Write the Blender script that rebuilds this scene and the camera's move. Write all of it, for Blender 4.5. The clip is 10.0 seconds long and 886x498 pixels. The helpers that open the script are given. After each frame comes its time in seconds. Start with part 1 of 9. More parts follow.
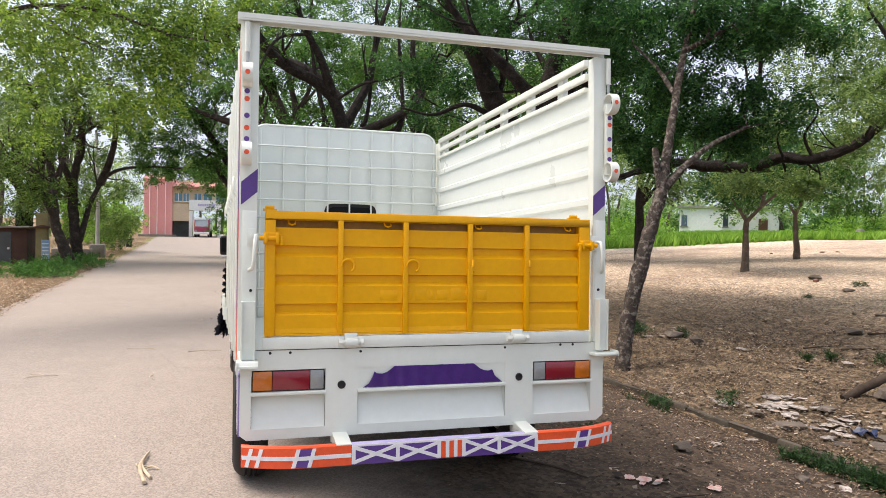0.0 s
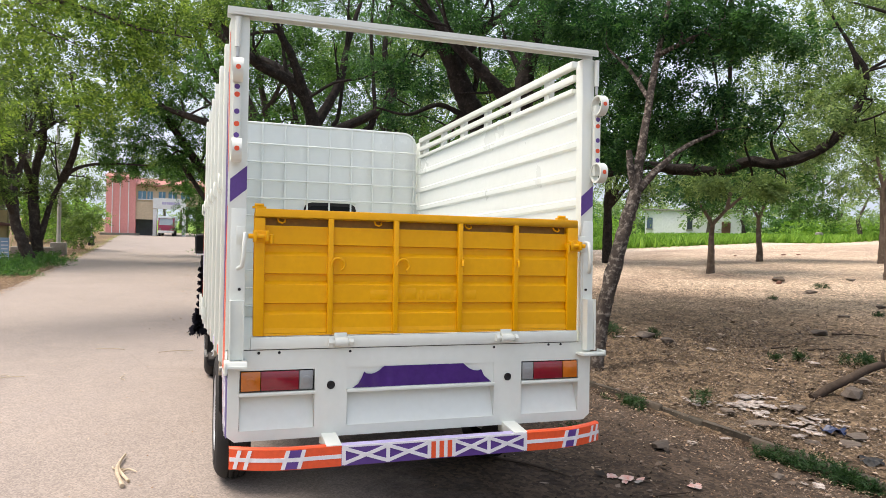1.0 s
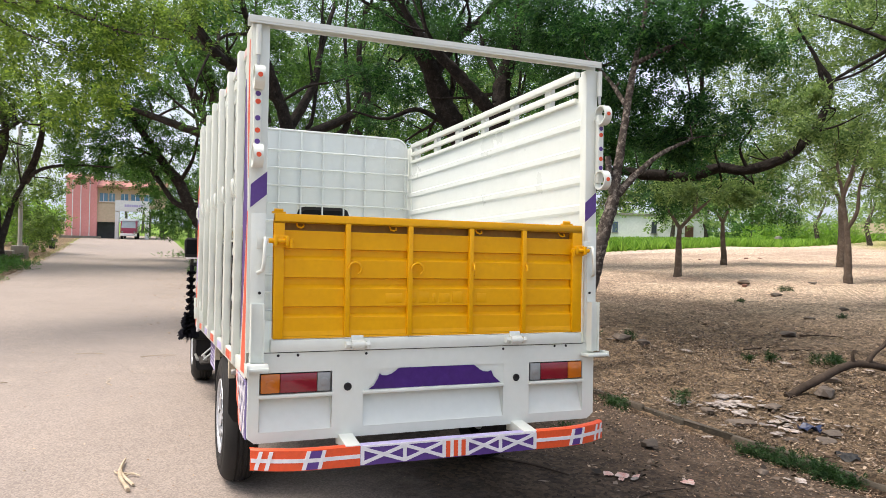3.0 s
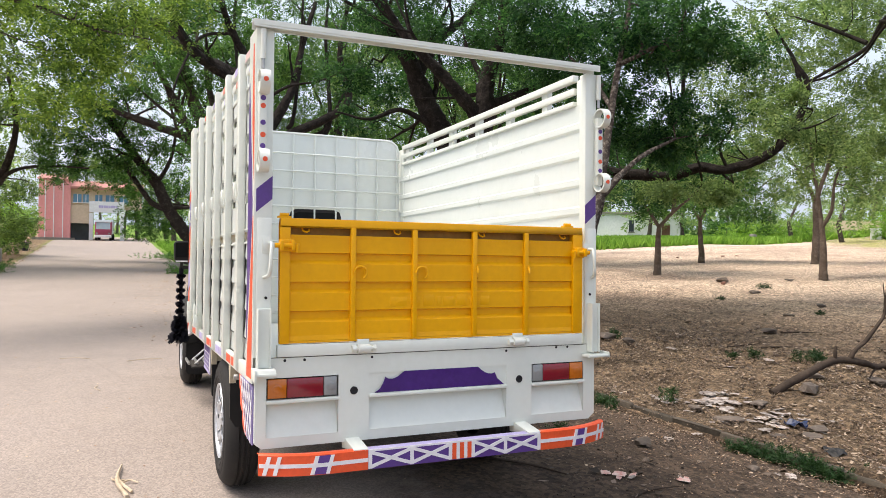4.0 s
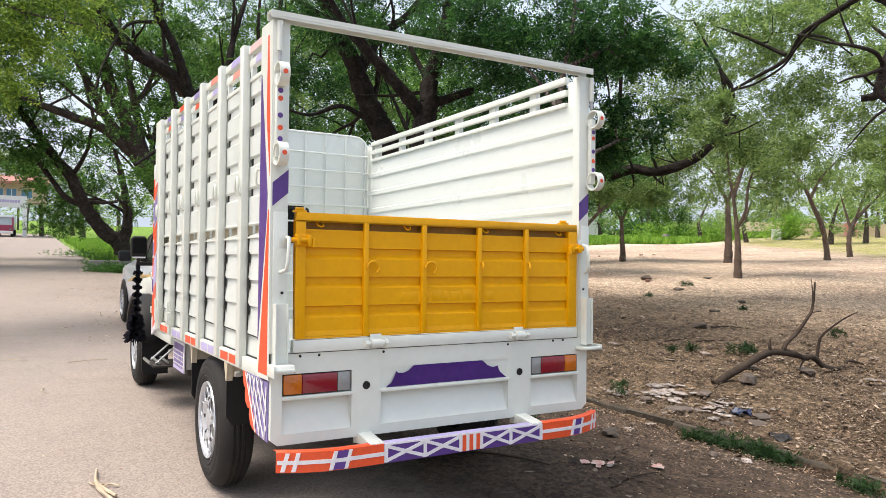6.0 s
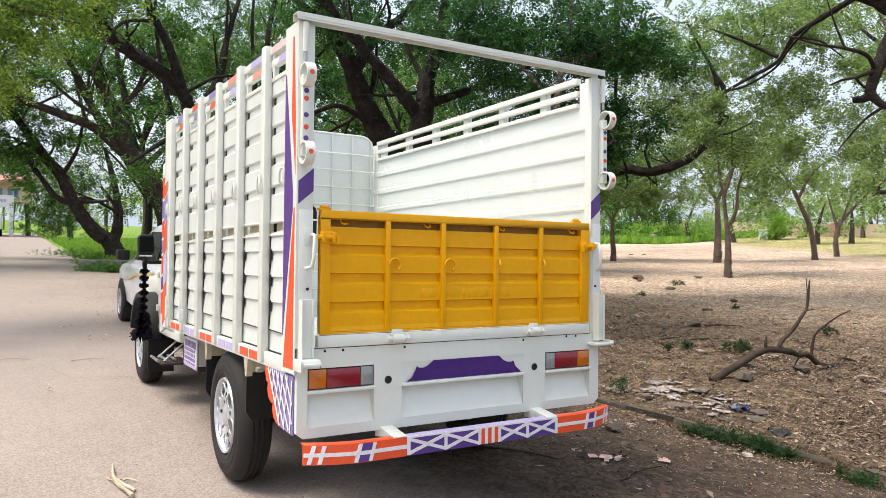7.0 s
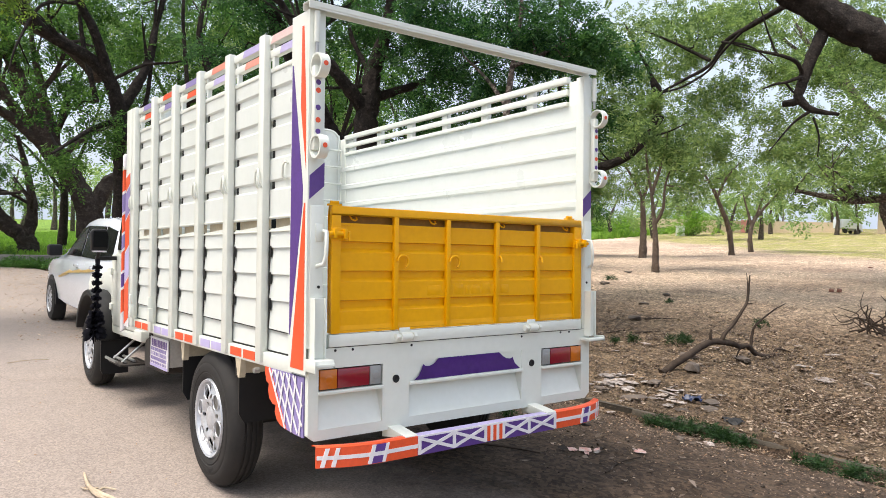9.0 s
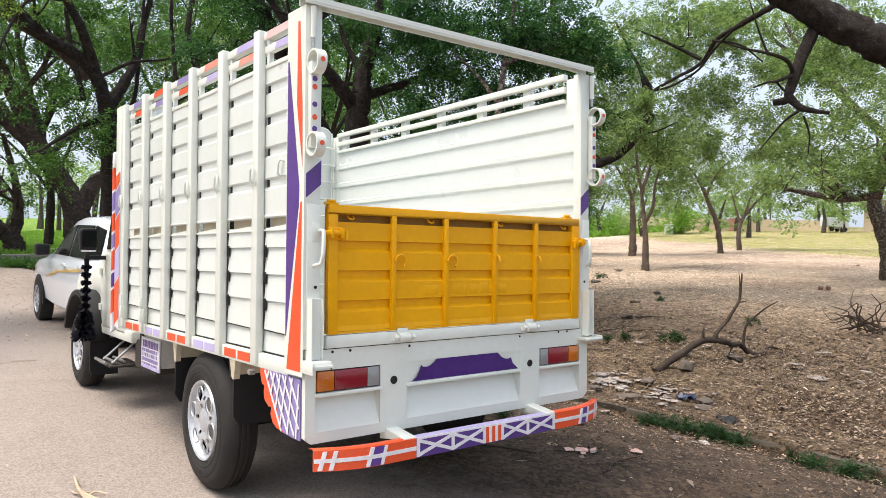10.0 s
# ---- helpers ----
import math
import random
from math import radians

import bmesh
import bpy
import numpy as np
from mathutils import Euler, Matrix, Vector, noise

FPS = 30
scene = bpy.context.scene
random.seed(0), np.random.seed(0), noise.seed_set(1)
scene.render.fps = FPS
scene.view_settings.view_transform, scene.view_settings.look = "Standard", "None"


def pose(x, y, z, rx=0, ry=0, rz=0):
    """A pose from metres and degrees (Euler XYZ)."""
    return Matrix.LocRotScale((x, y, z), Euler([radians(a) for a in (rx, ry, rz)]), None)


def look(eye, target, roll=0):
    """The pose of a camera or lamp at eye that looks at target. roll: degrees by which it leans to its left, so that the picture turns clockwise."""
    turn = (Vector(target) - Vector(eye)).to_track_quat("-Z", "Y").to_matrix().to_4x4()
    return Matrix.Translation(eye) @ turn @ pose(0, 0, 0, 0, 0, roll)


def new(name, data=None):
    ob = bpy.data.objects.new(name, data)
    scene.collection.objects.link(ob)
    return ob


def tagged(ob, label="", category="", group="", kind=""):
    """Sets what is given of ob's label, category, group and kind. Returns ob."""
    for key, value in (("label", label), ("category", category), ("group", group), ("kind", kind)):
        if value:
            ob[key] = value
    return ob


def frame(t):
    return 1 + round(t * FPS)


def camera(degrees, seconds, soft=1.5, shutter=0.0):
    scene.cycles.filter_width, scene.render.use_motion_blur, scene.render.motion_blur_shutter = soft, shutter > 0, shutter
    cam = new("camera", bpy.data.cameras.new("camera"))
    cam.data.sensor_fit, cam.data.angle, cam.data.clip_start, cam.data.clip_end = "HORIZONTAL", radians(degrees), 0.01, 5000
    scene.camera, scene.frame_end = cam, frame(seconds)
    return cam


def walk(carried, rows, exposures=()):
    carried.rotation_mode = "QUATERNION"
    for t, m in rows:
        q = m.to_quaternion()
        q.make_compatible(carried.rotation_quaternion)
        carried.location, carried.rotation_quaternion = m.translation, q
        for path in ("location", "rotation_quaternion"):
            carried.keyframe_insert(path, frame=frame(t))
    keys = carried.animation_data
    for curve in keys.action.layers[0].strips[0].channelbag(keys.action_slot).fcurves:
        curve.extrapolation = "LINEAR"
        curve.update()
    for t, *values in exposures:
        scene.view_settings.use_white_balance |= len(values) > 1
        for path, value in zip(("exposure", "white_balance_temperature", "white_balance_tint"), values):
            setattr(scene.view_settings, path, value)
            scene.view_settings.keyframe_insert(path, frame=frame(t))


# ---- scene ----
cam = camera(63.9, 10.0, soft=0.75)
PATH = [
    (0, (-0.973, -3.326, 1.348), (-0.398, -1.411, 1.378), 0.6),
    (0.5, (-1.022, -3.301, 1.352), (-0.402, -1.4, 1.383), 0.7),
    (1, (-1.074, -3.279, 1.341), (-0.412, -1.392, 1.374), 0.9),
    (1.5, (-1.107, -3.26, 1.325), (-0.419, -1.382, 1.36), 0.9),
    (2, (-1.165, -3.261, 1.337), (-0.457, -1.391, 1.383), 0.9),
    (2.5, (-1.254, -3.287, 1.335), (-0.52, -1.427, 1.381), 1.0),
    (4, (-1.445, -3.25, 1.358), (-0.637, -1.421, 1.401), 0.5),
    (4.5, (-1.549, -3.194, 1.356), (-0.678, -1.394, 1.398), 0.5),
    (5, (-1.66, -3.143, 1.358), (-0.731, -1.373, 1.399), 0.6),
    (5.5, (-1.76, -3.107, 1.351), (-0.78, -1.364, 1.392), 0.6),
    (7, (-2.026, -3.079, 1.322), (-0.99, -1.369, 1.363), 0.6),
    (7.5, (-2.092, -3.04, 1.331), (-1.024, -1.349, 1.371), 0.6),
    (8, (-2.172, -2.966, 1.332), (-1.044, -1.315, 1.365), 0.6),
    (8.5, (-2.261, -2.892, 1.335), (-1.084, -1.275, 1.364), 0.6),
    (9, (-2.34, -2.825, 1.328), (-1.129, -1.234, 1.357), 0.6),
    (9.5, (-2.366, -2.805, 1.341), (-1.148, -1.219, 1.368), 0.6),
    (10, (-2.345, -2.762, 1.332), (-1.11, -1.189, 1.357), 0.5),
]
# The truck leans nose-down on its rear springs; the walk was taken down in the truck's own axes.
BODY = Matrix.Translation((0, 1.24, 0)) @ pose(0, 0, 0, -2.3) @ Matrix.Translation((0, -1.24, 0))
walk(cam, [(t, BODY @ look(eye, target, roll)) for t, eye, target, roll in PATH], exposures=[(0.0, 0.50, 6850, 11), (10.0, 0.51, 6700, 9)])

# ---- light ----
SUN_UP, SUN_TURN = 64.0, 288.0    # degrees above the horizon; azimuth, clockwise from +y
world = bpy.data.worlds.new("sky")
scene.world = world
world.use_nodes = True
wn = world.node_tree
sky = wn.nodes.new("ShaderNodeTexSky")
sky.sky_type, sky.sun_disc = "NISHITA", False
sky.sun_elevation, sky.sun_rotation = radians(SUN_UP), radians(SUN_TURN)
sky.dust_density, sky.air_density, sky.ozone_density = 8.0, 1.0, 0.6
wn.nodes["Background"].inputs["Strength"].default_value = 0.128
haze = wn.nodes.new("ShaderNodeMix")          # thin bright cloud over the whole sky
haze.data_type = "RGBA"
haze.inputs[0].default_value, haze.inputs[7].default_value = 0.42, (8.6, 9.9, 12.2, 1)
wn.links.new(sky.outputs["Color"], haze.inputs[6])
wn.links.new(haze.outputs[2], wn.nodes["Background"].inputs["Color"])
sun = new("sun", bpy.data.lights.new("sun", "SUN"))
sun.data.energy, sun.data.angle, sun.data.color = 2.7, radians(34), (1.0, 0.95, 0.88)
su, sa = radians(SUN_UP), radians(SUN_TURN)
sun.matrix_world = look((0, 0, 30), Vector((0, 0, 30)) - Vector((math.sin(sa) * math.cos(su), math.cos(sa) * math.cos(su), math.sin(su))))


# ---- materials ----
def nodes_of(name):
    m = bpy.data.materials.new(name)
    m.use_nodes = True
    t = m.node_tree
    return m, t, t.nodes["Principled BSDF"], (lambda a, b: t.links.new(a, b))


def noise_node(t, link, coord, scale, detail=6.0, rough=0.6):
    n = t.nodes.new("ShaderNodeTexNoise")
    n.inputs["Scale"].default_value, n.inputs["Detail"].default_value, n.inputs["Roughness"].default_value = scale, detail, rough
    link(coord, n.inputs["Vector"])
    return n.outputs["Fac"]


def ramp(t, link, fac, lo, hi, a=(0, 0, 0, 1), b=(1, 1, 1, 1)):
    r = t.nodes.new("ShaderNodeValToRGB")
    r.color_ramp.elements[0].position, r.color_ramp.elements[1].position = lo, hi
    r.color_ramp.elements[0].color, r.color_ramp.elements[1].color = a, b
    link(fac, r.inputs["Fac"])
    return r.outputs["Color"]


def blend(t, link, fac, a, b, kind="MIX"):
    n = t.nodes.new("ShaderNodeMix")
    n.data_type, n.blend_type = "RGBA", kind
    for slot, v in ((0, fac), (6, a), (7, b)):
        if hasattr(v, "is_linked"):
            link(v, n.inputs[slot])
        else:
            n.inputs[slot].default_value = v if slot == 0 else (*v, 1)
    return n.outputs[2]


def surf(name, col, col2=None, rough=0.5, metal=0.0, scale=3.0, fine=40.0, bump=0.0, dirt=None, dirt_lo=0.55, dirt_hi=0.8, place="Object", shift=0.0, coat=0.0, spec=0.5, amount=0.6, grain=0.85):
    """A painted, worn or grown surface: two scales of colour, dirt in patches, grain in gloss and relief."""
    m, t, p, link = nodes_of(name)
    if place == "Object":
        coord = t.nodes.new("ShaderNodeTexCoord").outputs["Object"]
    else:
        coord = t.nodes.new("ShaderNodeNewGeometry").outputs["Position"]
    col2 = col2 or tuple(c * 0.86 for c in col)
    big = noise_node(t, link, coord, scale)
    small = noise_node(t, link, coord, fine)
    c = blend(t, link, ramp(t, link, big, 0.35, 0.65), col, col2)
    c = blend(t, link, ramp(t, link, small, 0.3, 0.8), c, tuple(x * grain for x in col2))
    if dirt:
        d = noise_node(t, link, coord, scale * 2.3, 10.0, 0.7)
        f = ramp(t, link, d, dirt_lo, dirt_hi, (0, 0, 0, 1), (amount, amount, amount, 1))
        c = blend(t, link, f, c, dirt)
    if shift:
        info = t.nodes.new("ShaderNodeObjectInfo")
        h = t.nodes.new("ShaderNodeHueSaturation")
        mr = t.nodes.new("ShaderNodeMapRange")
        mr.inputs["To Min"].default_value, mr.inputs["To Max"].default_value = 1 - shift, 1 + shift
        link(info.outputs["Random"], mr.inputs["Value"])
        link(mr.outputs["Result"], h.inputs["Value"])
        link(c, h.inputs["Color"])
        c = h.outputs["Color"]
    link(c, p.inputs["Base Color"])
    mr = t.nodes.new("ShaderNodeMapRange")
    mr.inputs["To Min"].default_value, mr.inputs["To Max"].default_value = max(0.02, rough - 0.08), min(1, rough + 0.12)
    link(big, mr.inputs["Value"])
    link(mr.outputs["Result"], p.inputs["Roughness"])
    p.inputs["Metallic"].default_value, p.inputs["Coat Weight"].default_value, p.inputs["Specular IOR Level"].default_value = metal, coat, spec
    p.inputs["Coat Roughness"].default_value = 0.15
    if bump:
        b = t.nodes.new("ShaderNodeBump")
        b.inputs["Strength"].default_value, b.inputs["Distance"].default_value = 0.6, bump
        mixed = blend(t, link, 0.5, small, big)
        link(mixed, b.inputs["Height"])
        link(b.outputs["Normal"], p.inputs["Normal"])
    return m


def leaf_surf(name, a, b, c, glow=0.45, drift=0.35):
    """Leaves: every one of its own green, half let through."""
    m, t, p, link = nodes_of(name)
    geo = t.nodes.new("ShaderNodeNewGeometry")
    r = t.nodes.new("ShaderNodeValToRGB")
    e = r.color_ramp.elements
    e[0].color, e[1].color = (*a, 1), (*c, 1)
    mid = e.new(0.6)
    mid.color = (*b, 1)
    link(geo.outputs["Random Per Island"], r.inputs["Fac"])
    big = noise_node(t, link, geo.outputs["Position"], 0.5, 3.0)
    col = blend(t, link, ramp(t, link, big, 0.35, 0.65, (0.0, 0.0, 0.0, 1), (drift, drift, drift, 1)), r.outputs["Color"], c)
    tr = t.nodes.new("ShaderNodeBsdfTranslucent")
    mix = t.nodes.new("ShaderNodeMixShader")
    mix.inputs[0].default_value = glow
    link(col, p.inputs["Base Color"])
    p.inputs["Roughness"].default_value, p.inputs["Specular IOR Level"].default_value = 0.5, 0.14
    link(blend(t, link, 1.0, col, (0.95, 1.0, 0.72), "MULTIPLY"), tr.inputs["Color"])
    link(p.outputs[0], mix.inputs[1])
    link(tr.outputs[0], mix.inputs[2])
    link(mix.outputs[0], t.nodes["Material Output"].inputs["Surface"])
    return m


def lens_surf(name, col, rough=0.12):
    m, t, p, link = nodes_of(name)
    co = t.nodes.new("ShaderNodeTexCoord").outputs["Object"]
    v = t.nodes.new("ShaderNodeTexVoronoi")
    v.inputs["Scale"].default_value = 110.0
    link(co, v.inputs["Vector"])
    link(blend(t, link, noise_node(t, link, co, 14.0), col, tuple(x * 0.6 for x in col)), p.inputs["Base Color"])
    b = t.nodes.new("ShaderNodeBump")
    b.inputs["Strength"].default_value, b.inputs["Distance"].default_value = 0.15, 0.0008
    link(v.outputs["Distance"], b.inputs["Height"])
    link(b.outputs["Normal"], p.inputs["Normal"])
    p.inputs["Roughness"].default_value, p.inputs["Coat Weight"].default_value = rough, 0.6
    return m


WHITE = surf("white_paint", (0.70, 0.724, 0.672), (0.67, 0.698, 0.642), 0.33, scale=1.6, fine=25, bump=0.0006, dirt=(0.60, 0.58, 0.52), dirt_lo=0.58, dirt_hi=0.85, amount=0.22, coat=0.2, grain=0.96)
WHITE_IN = surf("white_paint_bed", (0.675, 0.705, 0.682), (0.645, 0.68, 0.652), 0.28, scale=1.2, fine=20, bump=0.0006, dirt=(0.62, 0.61, 0.56), dirt_lo=0.62, dirt_hi=0.9, amount=0.15, coat=0.3, grain=0.97)
YELLOW = surf("yellow_paint", (0.82, 0.40, 0.002), (0.74, 0.352, 0.002), 0.4, scale=2.5, fine=30, bump=0.0008, dirt=(0.46, 0.23, 0.02), dirt_lo=0.58, dirt_hi=0.85, amount=0.3, coat=0.05, spec=0.22, grain=0.95)
# gate yellow darkened to hold the shade inside the top slot
YELLOW_SLOT_SHADE = surf("yellow_slot_shade", (0.30, 0.15, 0.01), (0.22, 0.11, 0.01), 0.6, scale=5)
ORANGE = surf("orange_paint", (0.80, 0.095, 0.022), (0.74, 0.082, 0.022), 0.4, scale=5, fine=60, bump=0.0004, dirt=(0.55, 0.15, 0.08), amount=0.3)
PURPLE = surf("purple_paint", (0.105, 0.042, 0.26), (0.09, 0.036, 0.22), 0.38, scale=5, fine=60, bump=0.0004, dirt=(0.16, 0.11, 0.28), amount=0.3)
PURPLE_GLOSS = surf("purple_vinyl", (0.070, 0.022, 0.20), (0.050, 0.016, 0.15), 0.16, scale=5, fine=30, bump=0.002, coat=0.4)
PURPLE_PALE = surf("purple_pale_paint", (0.22, 0.17, 0.42), (0.27, 0.22, 0.46), 0.45, scale=9)
PINK_PALE = surf("pale_pink_wash", (0.74, 0.55, 0.53), (0.70, 0.47, 0.44), 0.45, scale=7)
ORANGE_PALE = surf("worn_orange_paint", (0.74, 0.22, 0.15), (0.72, 0.34, 0.27), 0.45, scale=7)
LILAC = surf("lilac_paint", (0.42, 0.36, 0.66), (0.50, 0.45, 0.70), 0.45, scale=9)
LINE = surf("white_line_paint", (0.78, 0.76, 0.78), (0.72, 0.70, 0.73), 0.45, scale=8)
RUBBER = surf("tyre_rubber", (0.016, 0.0155, 0.0155), (0.027, 0.025, 0.024), 0.72, scale=6, fine=90, bump=0.0015, spec=0.3, dirt=(0.07, 0.06, 0.05), dirt_lo=0.5, dirt_hi=0.9, amount=0.3)
# black parts; also painted in for shade in gaps and wheel hollows
BLACK = surf("black_plastic_and_shade", (0.010, 0.010, 0.012), (0.016, 0.016, 0.016), 0.5, scale=8, spec=0.25)
CHASSIS = surf("chassis_black", (0.014, 0.013, 0.013), (0.03, 0.024, 0.02), 0.7, scale=5, dirt=(0.08, 0.06, 0.045), amount=0.4)
TASSEL = surf("black_wool", (0.006, 0.006, 0.009), (0.012, 0.012, 0.018), 0.95, scale=20, spec=0.1)
SILVER = surf("wheel_silver", (0.64, 0.66, 0.70), (0.54, 0.56, 0.60), 0.36, 0.5, scale=6, fine=60, dirt=(0.30, 0.27, 0.24), dirt_lo=0.6, dirt_hi=0.9, amount=0.4)
STEEL = surf("plain_steel", (0.50, 0.50, 0.49), (0.42, 0.42, 0.41), 0.35, 0.8, scale=9)
CREAM = surf("cream_primer", (0.60, 0.52, 0.38), (0.52, 0.45, 0.33), 0.6, scale=9)
RED_LENS = lens_surf("red_lens", (0.25, 0.004, 0.02))
AMBER_LENS = lens_surf("amber_lens", (0.62, 0.16, 0.008))
CLEAR_LENS = lens_surf("clear_lens", (0.30, 0.31, 0.31))
DARK_GLASS = surf("dark_glass", (0.008, 0.009, 0.010), (0.012, 0.013, 0.013), 0.15, scale=2, spec=0.05)
CAR_WHITE = surf("car_white", (0.80, 0.84, 0.91), (0.78, 0.82, 0.89), 0.2, scale=1.2, coat=0.7)
GOLD = surf("gold_sticker", (0.62, 0.38, 0.09), (0.70, 0.50, 0.18), 0.4, scale=9)
BARK = surf("bark", (0.105, 0.082, 0.067), (0.034, 0.027, 0.023), 0.9, scale=7.0, fine=34, bump=0.07, dirt=(0.33, 0.285, 0.245), dirt_lo=0.50, dirt_hi=0.62, place="Position", spec=0.2)
BARK_DARK = surf("bark_dark", (0.046, 0.037, 0.031), (0.014, 0.011, 0.0095), 0.9, scale=6.0, fine=28, bump=0.08, dirt=(0.095, 0.080, 0.070), dirt_lo=0.55, dirt_hi=0.7, place="Position", spec=0.2)
BARK_FAN = surf("bark_grey_brown", (0.088, 0.070, 0.060), (0.034, 0.027, 0.023), 0.9, scale=3.0, fine=18, bump=0.06, dirt=(0.16, 0.135, 0.12), dirt_lo=0.52, dirt_hi=0.7, place="Position", spec=0.2)
BARK_PALE = surf("bark_pale", (0.165, 0.125, 0.100), (0.095, 0.072, 0.058), 0.9, scale=2.0, fine=14, bump=0.03, dirt=(0.30, 0.25, 0.20), dirt_lo=0.5, dirt_hi=0.75, place="Position", spec=0.2)
DEAD_WOOD = surf("dead_wood", (0.080, 0.058, 0.043), (0.040, 0.029, 0.022), 0.9, scale=6, fine=40, bump=0.01, place="Position", spec=0.2)
LEAF = leaf_surf("leaf_green", (0.019, 0.056, 0.019), (0.054, 0.132, 0.034), (0.165, 0.31, 0.075), 0.5)
LEAF_DEEP = leaf_surf("leaf_deep", (0.010, 0.040, 0.017), (0.029, 0.088, 0.032), (0.095, 0.21, 0.060), 0.5)
LEAF_FRESH = leaf_surf("leaf_fresh", (0.042, 0.088, 0.022), (0.115, 0.20, 0.042), (0.34, 0.46, 0.085), 0.55)
LEAF_DRAB = leaf_surf("leaf_drab", (0.052, 0.104, 0.040), (0.145, 0.235, 0.084), (0.36, 0.47, 0.18), 0.55)
LEAF_LANE = leaf_surf("leaf_lane", (0.026, 0.056, 0.020), (0.078, 0.142, 0.040), (0.24, 0.34, 0.085), 0.5)
GRASS = leaf_surf("grass_green", (0.10, 0.21, 0.030), (0.19, 0.36, 0.050), (0.30, 0.48, 0.085), 0.4)
WEED = leaf_surf("weed_green", (0.012, 0.030, 0.011), (0.020, 0.050, 0.017), (0.042, 0.088, 0.028), 0.25)
BUSH = leaf_surf("bush_green", (0.03, 0.085, 0.022), (0.065, 0.16, 0.038), (0.13, 0.26, 0.06), 0.4)
LITTER_PALE = leaf_surf("straw_leaf", (0.15, 0.082, 0.042), (0.29, 0.185, 0.112), (0.54, 0.42, 0.31), 0.1, 0.1)
LITTER_DARK = leaf_surf("trodden_leaf", (0.022, 0.017, 0.013), (0.060, 0.044, 0.034), (0.26, 0.20, 0.155), 0.05, 0.05)
LITTER = leaf_surf("dry_leaf", (0.050, 0.034, 0.024), (0.150, 0.098, 0.064), (0.43, 0.34, 0.26), 0.1, 0.1)
CRUMB = leaf_surf("soil_crumb", (0.085, 0.063, 0.048), (0.15, 0.112, 0.086), (0.27, 0.21, 0.16), 0.0, 0.1)
LEAF_FAR = leaf_surf("leaf_far", (0.11, 0.195, 0.070), (0.21, 0.32, 0.12), (0.38, 0.48, 0.21), 0.55)
KERB = surf("kerb_concrete", (0.115, 0.088, 0.064), (0.042, 0.036, 0.026), 0.9, scale=4, fine=35, bump=0.012, dirt=(0.08, 0.065, 0.05), dirt_lo=0.5, dirt_hi=0.7, place="Position", shift=0.12)
CONCRETE = surf("grey_concrete", (0.30, 0.28, 0.25), (0.20, 0.185, 0.165), 0.9, scale=1.5, fine=18, bump=0.01, dirt=(0.12, 0.11, 0.09), place="Position")
STONE = surf("field_stone", (0.15, 0.118, 0.094), (0.080, 0.063, 0.051), 0.9, scale=6, fine=40, bump=0.01, place="Position", shift=0.3)
BRICK = surf("red_brick", (0.24, 0.11, 0.075), (0.16, 0.08, 0.06), 0.9, scale=9, fine=40, bump=0.006, place="Position", shift=0.25)
PAPER = surf("paper_litter", (0.48, 0.435, 0.405), (0.20, 0.165, 0.145), 0.8, scale=14, fine=60, shift=0.35)
PINK_PAPER = surf("pink_wrapper", (0.50, 0.15, 0.11), (0.62, 0.50, 0.45), 0.5, scale=22)
BLUE_PLASTIC = surf("blue_plastic", (0.012, 0.028, 0.095), (0.007, 0.014, 0.045), 0.4, scale=14)
RED_WALL = surf("red_wall", (0.82, 0.37, 0.36), (0.76, 0.31, 0.30), 0.8, scale=0.5, fine=6, place="Position", dirt=(0.56, 0.28, 0.25), amount=0.5)
CREAM_WALL = surf("cream_wall", (0.68, 0.55, 0.40), (0.60, 0.48, 0.35), 0.85, scale=0.6, fine=6, place="Position")
WHITE_WALL = surf("white_wall", (0.86, 0.86, 0.87), (0.80, 0.80, 0.82), 0.85, scale=0.5, fine=5, place="Position", dirt=(0.62, 0.58, 0.56), amount=0.35)
ROOF_RED = surf("roof_tile_red", (0.46, 0.22, 0.18), (0.36, 0.16, 0.13), 0.85, scale=1.0, fine=8, place="Position")
SHED = surf("shed_brown", (0.11, 0.05, 0.038), (0.075, 0.036, 0.028), 0.8, scale=2, place="Position")
OLIVE_POST = surf("olive_post", (0.28, 0.23, 0.10), (0.20, 0.17, 0.08), 0.8, scale=3, place="Position")
POSTER = surf("blue_poster", (0.16, 0.30, 0.50), (0.30, 0.42, 0.55), 0.6, scale=3, place="Position")
MAROON = surf("maroon_paint", (0.34, 0.045, 0.10), (0.27, 0.035, 0.08), 0.4, scale=1, place="Position")
WINDOW_DARK = surf("window_dark", (0.03, 0.035, 0.045), (0.06, 0.075, 0.09), 0.12, scale=0.8, place="Position")
WINDOW_BLUE = surf("window_blue", (0.10, 0.22, 0.36), (0.16, 0.32, 0.46), 0.15, scale=0.8, place="Position")
# sky's reflection in the lorry windscreens, painted as a pale base colour
SCREEN_PALE = surf("sky_lit_screen", (0.38, 0.43, 0.48), (0.30, 0.35, 0.40), 0.1, scale=2)
DOOR_BLUE = surf("door_blue", (0.12, 0.17, 0.27), (0.10, 0.14, 0.22), 0.7, scale=2, place="Position")
GREY_METAL = surf("pole_grey", (0.55, 0.53, 0.49), (0.44, 0.42, 0.39), 0.6, 0.1, scale=3, place="Position")


